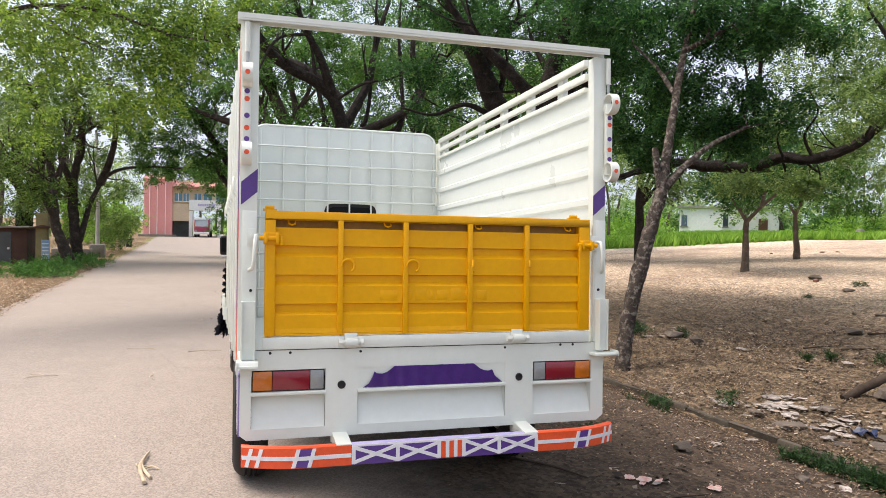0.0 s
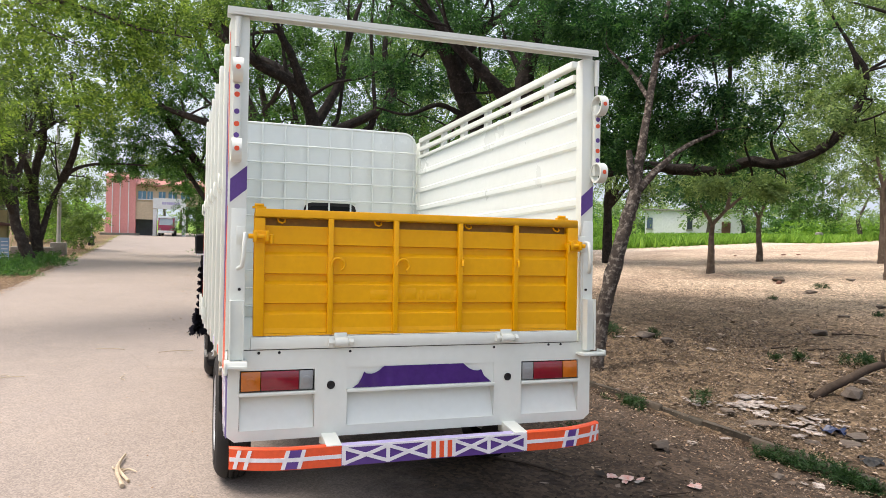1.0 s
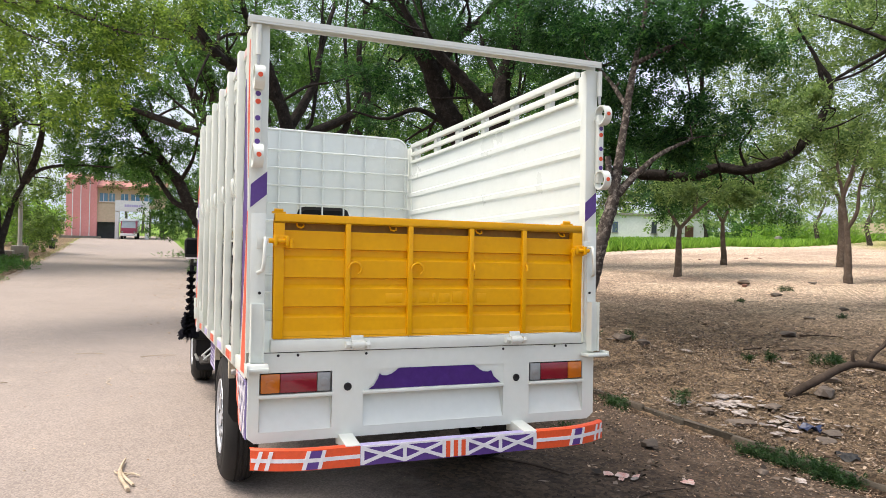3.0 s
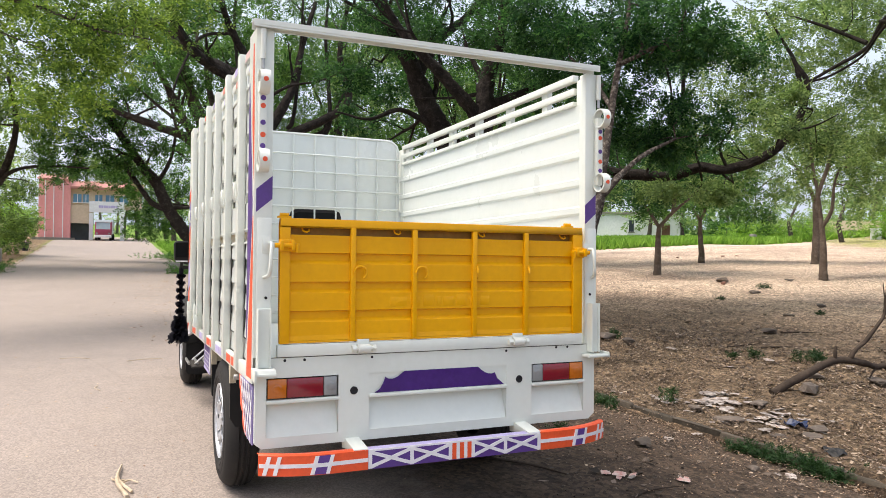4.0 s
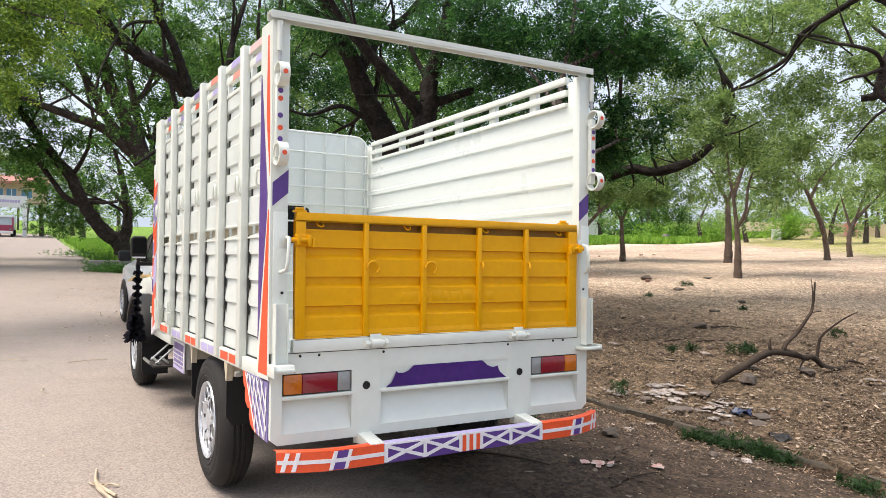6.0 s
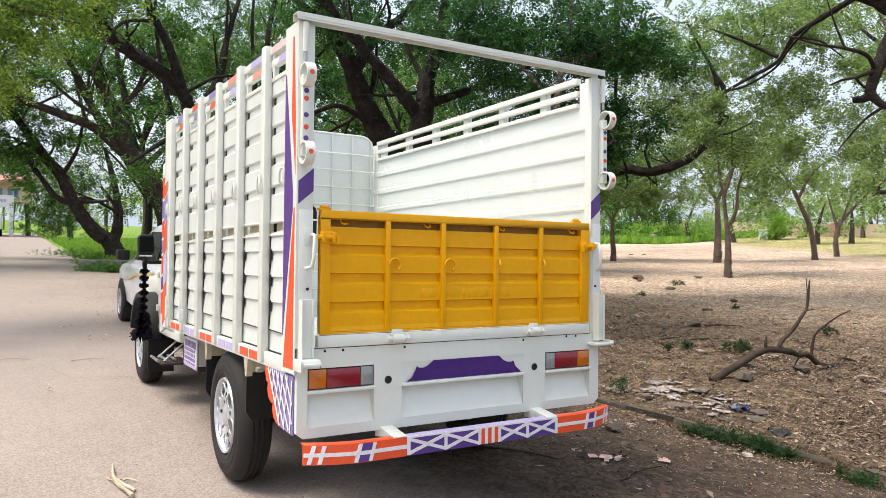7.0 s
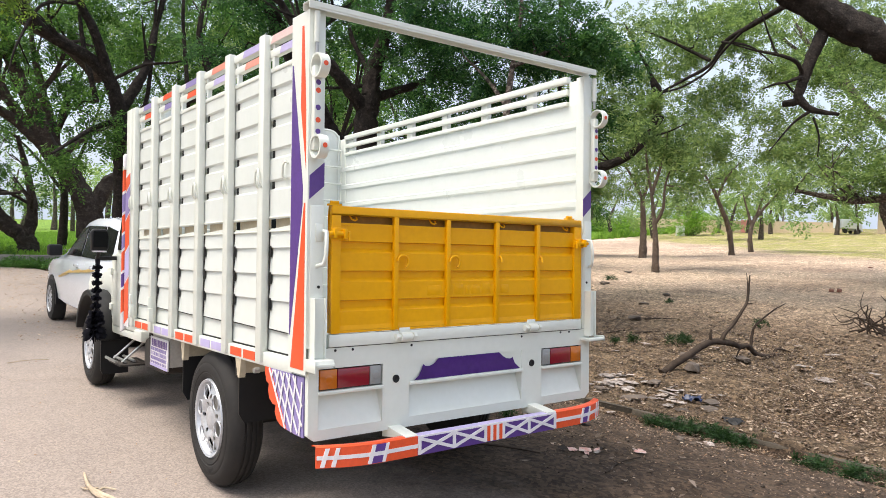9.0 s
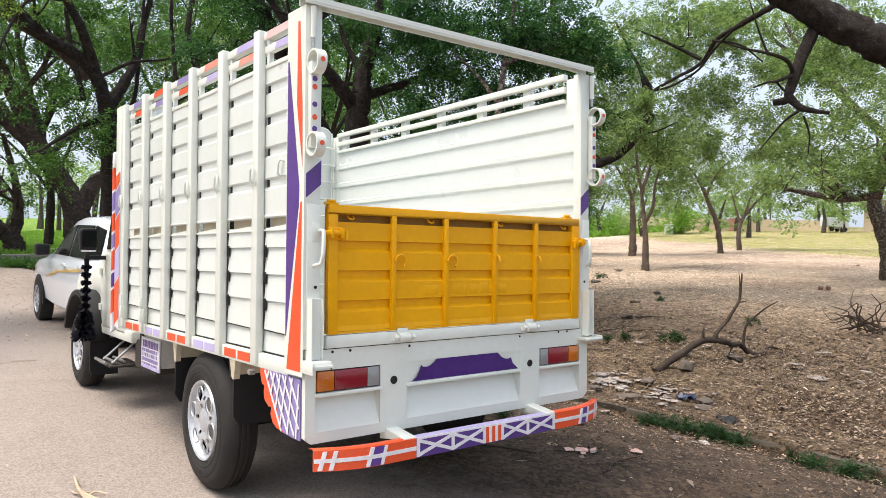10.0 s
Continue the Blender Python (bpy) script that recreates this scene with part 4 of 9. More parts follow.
def tailgate(truck):
    gate = new("tailgate")
    gate.parent = truck
    tagged(gate, "closed yellow ribbed steel tailgate")
    x0, x1, zb, zt = -0.818, 0.818, 0.990, 1.563
    ribs = (-0.476, -0.163, 0.164, 0.466)
    f = Shape().box(x0, x1, -0.012, 0.03, 1.524, zt).box(x0, x0 + 0.045, -0.012, 0.03, zb, 1.524).box(x1 - 0.06, x1, -0.012, 0.03, zb, 1.524).box(x0 + 0.045, x1 - 0.06, -0.004, 0.03, zb, zb + 0.012)
    part("gate_frame", f, YELLOW, gate, bevel=0.004)
    for x in ribs:
        part("gate_rib", Shape().box(x - 0.013, x + 0.013, -0.016, 0.01, zb + 0.004, 1.526), YELLOW, gate, bevel=0.004)
    prof = [(0.0, 1.484)]
    for z in (1.406, 1.272, 1.138):
        prof += [(0.0, z), (0.016, z - 0.003), (0.016, z - 0.036), (0.0, z - 0.052)]
    prof += [(0.0, zb + 0.034), (-0.004, zb + 0.012)]
    edges = [x0 + 0.045] + list(ribs) + [x1 - 0.06]
    for a, b in zip(edges[:-1], edges[1:]):
        s = Shape()
        n = len(prof)
        flat = 0.012 if a == edges[0] or b == edges[-1] else 0.0
        for x in (a, b):
            s.v += [(x, y, z) for y, z in prof]
        s.f = [(i, i + 1, n + i + 1, n + i) for i in range(n - 1)]
        s.box(a, b, 0.018, 0.024, zb, 1.484)
        part("gate_panel", s, YELLOW, gate)
        # slot's shade is put into the darker yellow of its back
        part("slot_back", Shape().box(a, b, 0.026, 0.032, 1.47, 1.53), YELLOW_SLOT_SHADE, gate)
        part("slot_lip", Shape().box(a, b, -0.002, 0.02, 1.478, 1.488), YELLOW, gate)
    for x in (-0.70, -0.25, 0.21, 0.70):
        part("chain_hook", Shape().tube([(x - 0.016, 0.012, 1.520, 0.004), (x - 0.014, 0.0, 1.506, 0.004), (x, -0.006, 1.500, 0.004), (x + 0.014, 0.0, 1.506, 0.004), (x + 0.016, 0.012, 1.516, 0.004)], 6), YELLOW, gate, smooth=60)
    for x, turn in ((-0.455, 0), (-0.142, 0), (0.158, 70), (0.458, 70)):
        c = Matrix.Translation((x + 0.012, -0.016, 1.315)) @ pose(0, 0, 0, 0, 0, turn)
        pts = [c @ Vector((0.03 * math.cos(t), -0.006, 0.03 * math.sin(t))) for t in [radians(a) for a in range(-60, 186, 20)]]
        part("rope_ring", Shape().tube([(*p, 0.006) for p in pts], 8), YELLOW, gate, smooth=60)
    # a pressed word, worn smooth
    rng = random.Random(3)
    x = -0.285
    for i, w in enumerate((0.085, 0.055, 0.055, 0.022, 0.055, 0.055, 0.045, 0.055)):
        part("pressed_mark", Shape().box(x, x + w, -0.0012, 0.002, 1.152, 1.152 + (0.046 if i not in (2, 5) else 0.055)), YELLOW, gate, bevel=0.002)
        x += w + 0.016
    for sgn, xc, zc in ((-1, -0.792, 1.437), (1, 0.793, 1.428)):
        b = new("gate_bolt")
        b.parent = gate
        part("bolt_bar", Shape().lathe([(-0.055, 0.011), (0.055, 0.011)], (xc, -0.03, zc), 12), YELLOW, b, smooth=40)
        part("bolt_plate", Shape().box(xc - 0.035, xc + 0.035, -0.018, -0.010, zc - 0.028, zc + 0.028), YELLOW, b, bevel=0.003)
        for d in (-0.026, 0.026):
            part("bolt_guide", Shape().box(xc + d - 0.008, xc + d + 0.008, -0.046, -0.014, zc - 0.022, zc + 0.022), YELLOW, b, bevel=0.003)
        part("bolt_knob", Shape().lathe([(-0.02, 0.008), (0.02, 0.008)], (xc - sgn * 0.045, -0.04, zc - 0.012), 8, "z"), YELLOW, b)
    for x in (-0.80, 0.73):
        part("top_catch", Shape().box(x - 0.03, x + 0.03, -0.008, 0.02, 1.5631, 1.572).lathe([(-0.02, 0.008), (0.02, 0.008)], (x, 0.006, 1.578), 8), YELLOW, gate)
    return gate


def rear_post(truck, s):
    post = new("rear_post")
    post.parent = truck
    tagged(post, "white rear corner post with painted band and rings")
    x0, x1 = (-0.934, -0.856) if s < 0 else (0.842, 0.914)
    part("post_tube", Shape().box(x0, x1, 0.0, 0.06, 0.93, 2.418), WHITE, post, bevel=0.005)
    part("post_foot", Shape().box(x0 + 0.012, x1, -0.004, 0.03, 0.93, 1.56), WHITE, post, bevel=0.003)
    zi, zo = (1.752, 1.690) if s < 0 else (1.690, 1.748)      # the band leans the same way on both
    h = 0.105
    if s < 0:
        band = [(x0 + 0.006, zo), (x1, zi), (x1, zi - h), (x0 + 0.006, zo - h)]
    else:
        band = [(x0, zi), (x1 - 0.004, zo), (x1 - 0.004, zo - h), (x0, zi - h)]
    part("painted_band", Shape().prism(band, "y", -0.002, 0.001), PURPLE, post, "purple slanted band")
    xm = -0.908 if s < 0 else 0.916
    part("hinge_pipe", Shape().lathe([(2.275, 0.013), (2.41, 0.013)], (xm, -0.016, 0), 14, "z"), WHITE, post, smooth=40)
    part("hinge_pin", Shape().lathe([(2.23, 0.008), (2.28, 0.008)], (xm, -0.016, 0), 10, "z"), STEEL, post, smooth=40)
    part("dotted_strip", Shape().box(xm - 0.017, xm + 0.017, -0.034, -0.002, 1.80, 2.17), WHITE, post, bevel=0.003)
    for zc in (2.165, 1.812):
        ring = part("rope_ring", Shape().lathe([(-0.022, 0.053), (0.022, 0.053), (0.022, 0.045), (-0.022, 0.045), (-0.022, 0.053)], (xm, -0.05, zc), 28), WHITE, post, "white steel ring with a red dot", smooth=40)
        part("red_dot", Shape().lathe([(-0.105, 0.011), (-0.1035, 0.011)], (xm, 0.0, zc), 14, "y"), ORANGE, ring)
    for i, z in enumerate((2.095, 2.06, 1.985, 1.93, 1.88)):
        part("painted_dot", Shape().lathe([(-0.0355, 0.012), (-0.033, 0.012)], (xm, 0, z), 14, "y"), (PURPLE, ORANGE, PURPLE, ORANGE, PURPLE)[i], post)
    # channel below the ring strip, with its turned-up foot
    c0, c1 = x0 + 0.014, x1 - 0.004
    part("foot_channel", Shape().prism([(c0, -0.004), (c0, -0.052), (c0 + 0.005, -0.052), (c0 + 0.005, -0.032), (c1 - 0.006, -0.032), (c1 - 0.006, -0.046), (c1, -0.046), (c1, -0.004)], "z", 0.889, 1.152), WHITE, post)
    if s < 0:
        part("foot_step", Shape().prism([(-0.10, 0.872), (0.0, 0.872), (0.0, 0.888), (-0.092, 0.888), (-0.10, 0.86)], "x", x0 - 0.004, x1 + 0.010).box(x0 - 0.006, x0 + 0.004, -0.10, 0.0, 0.835, 0.888), WHITE, post, bevel=0.003)
    else:
        part("foot_step", Shape().box(x0 - 0.02, x1 + 0.04, -0.075, 0.0, 0.862, 0.878).box(x1 + 0.03, x1 + 0.04, -0.075, 0.0, 0.862, 0.89), WHITE, post, bevel=0.003)
    hx, hd = (x1 - 0.006, -1) if s < 0 else (x0 + 0.022, 1)
    part("grab_handle", Shape().tube([(hx + hd * -0.002, 0.0, 1.448, 0.009), (hx, -0.042, 1.444, 0.009), (hx + hd * 0.004, -0.05, 1.40, 0.009), (hx + hd * 0.006, -0.05, 1.34, 0.009), (hx + hd * 0.012, -0.04, 1.302, 0.009), (hx + hd * 0.028, 0.0, 1.292, 0.009)], 8), WHITE, post, smooth=60)
    part("handle_plate", Shape().box(hx - 0.036, hx + 0.002, -0.008, 0.0, 1.40, 1.48), WHITE, post, bevel=0.002)
    part("bolt_head", Shape().lathe([(-0.008, 0.007), (-0.002, 0.007)], ((x1 - 0.024) if s < 0 else (x0 + 0.03), 0, 1.20), 8, "y"), BLACK, post)
    return post


def bumper(truck):
    b = new("rear_bumper")
    b.parent = truck
    tagged(b, "orange and purple painted steel rear bumper with white lines")
    zt, zb = 0.512, 0.424

    def fy(x):
        return -0.150 + (0.30 * max(0.0, abs(x) - 0.62) ** 2 / 0.30 if abs(x) > 0.62 else 0.0)

    def run(xa, xb, za, zb_, proud, steps=1):
        s = Shape()
        for i in range(steps + 1):
            x = xa + (xb - xa) * i / steps
            s.v += [(x, fy(x) - proud, za), (x, fy(x) - proud, zb_), (x, fy(x) + 0.004, za), (x, fy(x) + 0.004, zb_)]
        for i in range(steps):
            o = 4 * i
            s.f += [(o, o + 4, o + 5, o + 1), (o + 2, o + 3, o + 7, o + 6), (o + 1, o + 5, o + 7, o + 3), (o, o + 2, o + 6, o + 4)]
        e = 4 * steps
        s.f += [(0, 1, 3, 2), (e, e + 2, e + 3, e + 1)]
        return s

    def line(p, q, w, proud=0.004):
        """A white line over the face from (x, z) to (x, z)."""
        (xa, za), (xb, zb_) = p, q
        n = Vector((-(zb_ - za), xb - xa)).normalized() * w / 2
        if abs(zb_ - za) > abs(xb - xa):            # steep lines end level with the bar
            n = Vector((-w / 2 * math.hypot(xb - xa, zb_ - za) / abs(zb_ - za) * (1 if zb_ > za else -1), 0.0))
        steps = max(1, int(abs(xb - xa) / 0.08))
        s = Shape()
        for i in range(steps + 1):
            t = i / steps
            x, z = xa + (xb - xa) * t, za + (zb_ - za) * t
            for d in (proud, -0.002):
                s.v += [(x + n[0], fy(x + n[0]) - d, z + n[1]), (x - n[0], fy(x - n[0]) - d, z - n[1])]
        for i in range(steps):
            o = 4 * i
            s.f += [(o, o + 1, o + 5, o + 4), (o, o + 4, o + 6, o + 2), (o + 1, o + 3, o + 7, o + 5)]
        e = 4 * steps
        s.f += [(0, 2, 3, 1), (e, e + 1, e + 3, e + 2)]
        return s

    part("middle_bar", run(-0.438, 0.470, zt, zb, 0.0), PURPLE, b, "purple middle of the bumper")
    part("end_bar", run(-0.913, -0.438, zt, zb, 0.0, 14), ORANGE, b, "orange end of the bumper")
    part("end_bar", run(0.470, 0.928, zt, zb, 0.0, 14), ORANGE, b, "orange end of the bumper")
    zm, a, c = (zt + zb) / 2, zt - 0.004, zb + 0.004
    for p, q in (((-0.910, zm), (-0.438, zm)), ((0.470, zm), (0.926, zm))):
        part("painted_line", line(p, q, 0.017, 0.0035), LINE, b)
    for x in (-0.880, -0.838, 0.862, 0.902):
        part("painted_line", line((x - 0.010, c), (x + 0.010, a), 0.015), LINE, b)
    for x in (-0.648, 0.716):
        part("painted_patch", line((x - 0.011, c), (x + 0.011, a), 0.052, 0.0042), PURPLE, b)
        for d in (-0.034, 0.034):
            part("painted_line", line((x + d - 0.011, c), (x + d + 0.011, a), 0.016, 0.0062), LINE, b)
        part("painted_line", line((x - 0.05, zm), (x + 0.05, zm), 0.017, 0.0070), LINE, b)
    part("painted_patch", line((-0.02, zm), (0.085, zm), 0.080, 0.002), ORANGE, b)
    for x in (-0.428, -0.225, -0.028, 0.012, 0.052, 0.092, 0.270, 0.462):
        part("painted_line", line((x, c), (x, a), 0.017), LINE, b)
    for x0, x1 in ((-0.428, -0.225), (-0.225, -0.028), (0.092, 0.270), (0.270, 0.462)):
        part("painted_line", line((x0, c + 0.006), (x1, a - 0.006), 0.015, 0.0044), LINE, b)
        part("painted_line", line((x0, a - 0.006), (x1, c + 0.006), 0.015, 0.0052), LINE, b)
    part("painted_line", line((-0.436, zt - 0.003), (0.468, zt - 0.003), 0.009, 0.0024), LINE, b)
    for xa, xb in ((-0.913, -0.438), (0.470, 0.928)):      # the steel is rolled inward along its upper edge
        lip = Shape()
        for i in range(15):
            x = xa + (xb - xa) * i / 14
            lip.v += [(x, fy(x) - 0.001, zt), (x, fy(x) + 0.012, zt + 0.006), (x, fy(x) + 0.040, zt + 0.004), (x, fy(x) + 0.040, zt - 0.002)]
        for i in range(14):
            o = 4 * i
            lip.f += [(o, o + 4, o + 5, o + 1), (o + 1, o + 5, o + 6, o + 2), (o + 2, o + 6, o + 7, o + 3)]
        part("rolled_edge", lip, ORANGE, b)
    part("top_shelf", Shape().box(-0.438, 0.470, -0.148, -0.10, zt - 0.004, zt + 0.002), LILAC, b)
    for x in (-0.47, 0.44):
        part("bracket", Shape().prism([(-0.148, zt), (-0.148, zt + 0.006), (0.05, 0.545), (0.05, zt - 0.03)], "x", x - 0.035, x + 0.035), WHITE, b, bevel=0.002)


def headboard(truck):
    h = new("headboard")
    h.parent = truck
    tagged(h, "white headboard with welded rod grid and cab window")
    r = 0.11
    top = 2.476
    right = [(0.80 - r + r * math.cos(t), top - r + r * math.sin(t)) for t in [radians(a) for a in range(0, 91, 15)]]
    left = [(-x, z) for x, z in reversed(right)]
    outline = [(-0.80, 1.84), (0.80, 1.84)] + right + left
    s = Shape().prism(outline, "y", 2.862, 2.872)
    s.box(-0.86, -0.19, 2.862, 2.872, 0.80, 1.838).box(0.26, 0.86, 2.862, 2.872, 0.80, 1.838).box(-0.19, 0.26, 2.862, 2.872, 0.80, 1.48)
    part("sheet", s, WHITE_IN, h)
    part("rim_tube", Shape().tube([(0.80, 2.862, 1.84, 0.011)] + [(x, 2.862, z, 0.011) for x, z in right + left] + [(-0.80, 2.862, 1.84, 0.011)], 8), WHITE_IN, h, smooth=50)
    for i in range(9):
        x = -0.736 + 0.1895 * i
        if x < 0.80:
            part("grid_rod", Shape().tube([(x, 2.842, 0.86, 0.0075), (x, 2.842, top - 0.012 - (0.03 if abs(x) > 0.7 else 0), 0.0075)], 6), WHITE_IN, h, smooth=60)
    for i in range(10):
        z = 2.297 - 0.1510 * i
        part("grid_rod", Shape().tube([(-0.80, 2.827, z, 0.0078), (0.80, 2.827, z, 0.0078)], 6), WHITE_IN, h, smooth=60)
    part("window_frame", Shape().prism([(-0.19, 1.50), (0.26, 1.50), (0.262, 1.765), (0.25, 1.80), (0.225, 1.818), (0.19, 1.825), (-0.12, 1.825), (-0.155, 1.818), (-0.18, 1.80), (-0.192, 1.765)], "y", 2.850, 2.861), BLACK, h)
    part("window_glass", Shape().prism([(-0.16, 1.53), (0.23, 1.53), (0.23, 1.76), (0.215, 1.785), (0.185, 1.797), (-0.115, 1.797), (-0.145, 1.785), (-0.16, 1.76)], "y", 2.843, 2.849), DARK_GLASS, h)


def cab(truck):
    c = new("cab")
    c.parent = truck
    tagged(c, "white truck cab with dark windows")
    # outline of the side, y and z
    door = [(3.20, 0.70), (4.02, 0.70), (4.02, 1.36), (3.20, 1.36)]
    s = Shape().prism([(3.18, 0.66), (4.04, 0.66), (4.10, 0.78), (4.12, 1.36), (4.04, 1.40), (3.76, 1.93), (3.18, 1.95)], "x", -0.80, 0.80)
    part("cab_shell", s, WHITE, c, bevel=0.03)
    part("cab_door", Shape().prism([(3.24, 0.70), (3.98, 0.70), (4.05, 0.85), (4.06, 1.34), (3.24, 1.34)], "x", -0.842, -0.80), WHITE, c, bevel=0.012)
    part("door_window", Shape().prism([(3.30, 1.38), (3.98, 1.38), (3.74, 1.84), (3.30, 1.86)], "x", -0.812, -0.801), DARK_GLASS, c)
    for z in (0.85, 1.16):
        part("door_hinge", Shape().box(-0.862, -0.843, 3.985, 4.03, z, z + 0.06), WHITE, c, bevel=0.004)
    part("sill", Shape().box(-0.842, 0.842, 3.05, 4.06, 0.645, 0.74), WHITE, c, bevel=0.02)
    arch = [(4.06, 0.72), (4.06, 1.18), (4.20, 1.20), (5.15, 1.14), (5.25, 1.05), (5.25, 0.72), (4.98, 0.72)]
    arch += [(4.45 + 0.46 * math.cos(t), 0.54 + 0.46 * math.sin(t)) for t in [radians(a) for a in range(20, 170, 15)]]
    part("wing", Shape().prism(arch, "x", -0.80, -0.66), WHITE, c, bevel=0.01)
    part("wing", Shape().prism(arch, "x", 0.66, 0.80), WHITE, c, bevel=0.01)
    lip = Shape()
    outer = [(4.50 + 0.54 * math.cos(t), 0.54 + 0.47 * math.sin(t)) for t in [radians(a) for a in range(10, 176, 15)]]
    inner = [(4.50 + 0.48 * math.cos(t), 0.54 + 0.42 * math.sin(t)) for t in [radians(a) for a in range(175, 9, -15)]]
    lip.prism(outer + inner, "x", -0.955, -0.78)
    part("wheel_arch_lip", lip, BLACK, c, "black rubber wheel arch lip", bevel=0.008)
    part("bonnet", Shape().prism([(4.06, 1.16), (4.12, 1.36), (5.15, 1.20), (5.26, 1.08), (5.26, 0.75), (4.9, 0.75), (4.9, 1.05)], "x", -0.66, 0.66), WHITE, c, bevel=0.02)
    part("front_bumper", Shape().box(-0.84, 0.84, 5.24, 5.40, 0.55, 0.78), BLACK, c, bevel=0.03)
    part("side_mirror", Shape().prism([(-1.060, 1.372), (-0.935, 1.372), (-0.924, 1.40), (-0.932, 1.535), (-0.95, 1.556), (-1.045, 1.556), (-1.066, 1.53)], "y", 3.78, 3.86), BLACK, c, "black door mirror", bevel=0.012)
    part("mirror_glass", Shape().box(-1.048, -0.942, 3.772, 3.779, 1.40, 1.535), DARK_GLASS, c)
    part("mirror_edge", Shape().box(-1.045, -0.945, 3.774, 3.85, 1.358, 1.3715), LINE, c)
    part("mirror_stalk", Shape().tube([(-0.992, 3.88, 1.31, 0.016), (-0.992, 3.85, 1.34, 0.016), (-0.992, 3.82, 1.38, 0.016)], 8), BLACK, c, smooth=50)
    part("mirror_arm", Shape().box(-1.01, -0.80, 3.86, 3.91, 1.29, 1.325), BLACK, c, bevel=0.01)
    part("front_mud_flap", Shape().prism([(-0.93, 0.60), (-0.70, 0.60), (-0.70, 0.28), (-0.91, 0.28), (-0.93, 0.32)], "y", 4.0, 4.02), BLACK, c)
    step = new("cab_step")
    step.parent = c
    part("step_tray", Shape().box(-0.93, -0.70, 3.30, 3.72, 0.432, 0.45), CHASSIS, step, bevel=0.004)
    for d in (0.0, 0.07, 0.14):
        part("tread_bar", Shape().tube([(-0.95 + d, 3.34, 0.47, 0.012), (-0.95 + d, 3.70, 0.47, 0.012)], 8), STEEL, step, smooth=60)
    for y in (3.38, 3.66):
        part("step_stay", Shape().tube([(-0.90, y, 0.46, 0.010), (-0.72, y, 0.62, 0.010)], 6), STEEL, step)
    # striped exhaust-like pole and trim beside the cab
    pole = new("striped_pole")
    pole.parent = truck
    tagged(pole, "round pole with orange, white and purple stripes")
    def skewed_band(z0, z1, cx, cy, r, lean):
        """A length of round bar whose painted ends slant."""
        band, n = Shape(), 14
        ring = [(r * math.cos(2 * math.pi * k / n), r * math.sin(2 * math.pi * k / n)) for k in range(n)]
        band.add([(cx + u, cy + v, z + lean * (u - v)) for z in (z0, z1) for u, v in ring], [(k, (k + 1) % n, n + (k + 1) % n, n + k) for k in range(n)] + [tuple(range(n - 1, -1, -1)), tuple(range(n, 2 * n))])
        return band

    z = 0.75
    for h, paint in ((0.14, LINE), (0.175, ORANGE), (0.022, LINE), (0.105, PURPLE), (0.022, LINE), (0.15, ORANGE), (0.022, LINE), (0.105, PURPLE_PALE), (0.022, LINE), (0.135, ORANGE), (0.022, LINE), (0.14, PURPLE_PALE), (0.022, LINE), (0.17, ORANGE), (0.03, LINE)):
        part("pole_stripe", skewed_band(z, z + h, -0.960, 3.10, 0.020, 0.55), paint, pole, smooth=40)
        z += h
    part("pole_cap", Shape().lathe([(z, 0.020), (z + 0.08, 0.019), (z + 0.095, 0.005)], (-0.960, 3.10, 0), 14, "z"), LINE, pole, smooth=60)
    part("pole_stay", Shape().box(-0.98, -0.80, 3.06, 3.10, 2.00, 2.02), WHITE, pole)
    trim = new("striped_trim")
    trim.parent = truck
    tagged(trim, "flat front corner strip with slanted orange and purple stripes")
    strip = part("strip", Shape().box(-0.995, -0.982, 2.80, 2.93, 0.80, 1.95), LINE, trim)
    z = 0.84
    for h, paint in ((0.30, ORANGE), (0.21, LILAC), (0.23, ORANGE), (0.19, PURPLE_PALE), (0.16, ORANGE)):
        top = min(z + h, 1.945)
        part("trim_stripe", Shape().prism([(2.925, z - 0.03), (2.805, z + 0.03), (2.805, min(top + 0.03, 1.948)), (2.925, top - 0.03)], "x", -0.9972, -0.9955), paint, strip)
        z = top + 0.018
    part("sloped_gusset", Shape().prism([(2.93, 2.40), (2.98, 2.35), (3.05, 2.0), (3.0, 1.6), (2.93, 1.6)], "x", -0.962, -0.947), LINE, trim)
    part("gusset_paint", Shape().prism([(2.94, 2.34), (2.975, 2.30), (3.03, 2.02), (2.96, 2.10)], "x", -0.9635, -0.9625), ORANGE, trim)


def garland(truck):
    """Black wool tassel hung from the mirror arm."""
    g = new("mirror_garland")
    g.parent = truck
    tagged(g, "black wool garland of pompoms")
    rng = random.Random(11)
    part("cord", Shape().tube([(-0.992, 3.88, 1.30, 0.022), (-0.992, 3.88, 1.25, 0.018), (-0.993, 3.88, 0.70, 0.010)], 8), TASSEL, g)
    z, r = 1.225, 0.055
    for i in range(11):
        s = Shape()
        r = 0.040 if i < 6 else 0.046 + 0.009 * (i - 5)
        c = Vector((-0.993 - 0.0015 * i, 3.88, z))
        for k in range(150):
            d = Vector((rng.gauss(0, 1), rng.gauss(0, 1), rng.gauss(0, 0.55))).normalized()
            e = d.orthogonal().normalized() * 0.010
            tip = c + Vector((d.x * r, d.y * r, d.z * r * 0.75 - (0.03 if i > 8 else 0.0))) * rng.uniform(0.8, 1.15)
            s.add([c + e, c - e, tip - e * 0.6, tip + e * 0.6], [(0, 1, 2, 3)])
        part("pompom", s, TASSEL, g)
        z -= 0.066 if i < 6 else 0.040
    return g


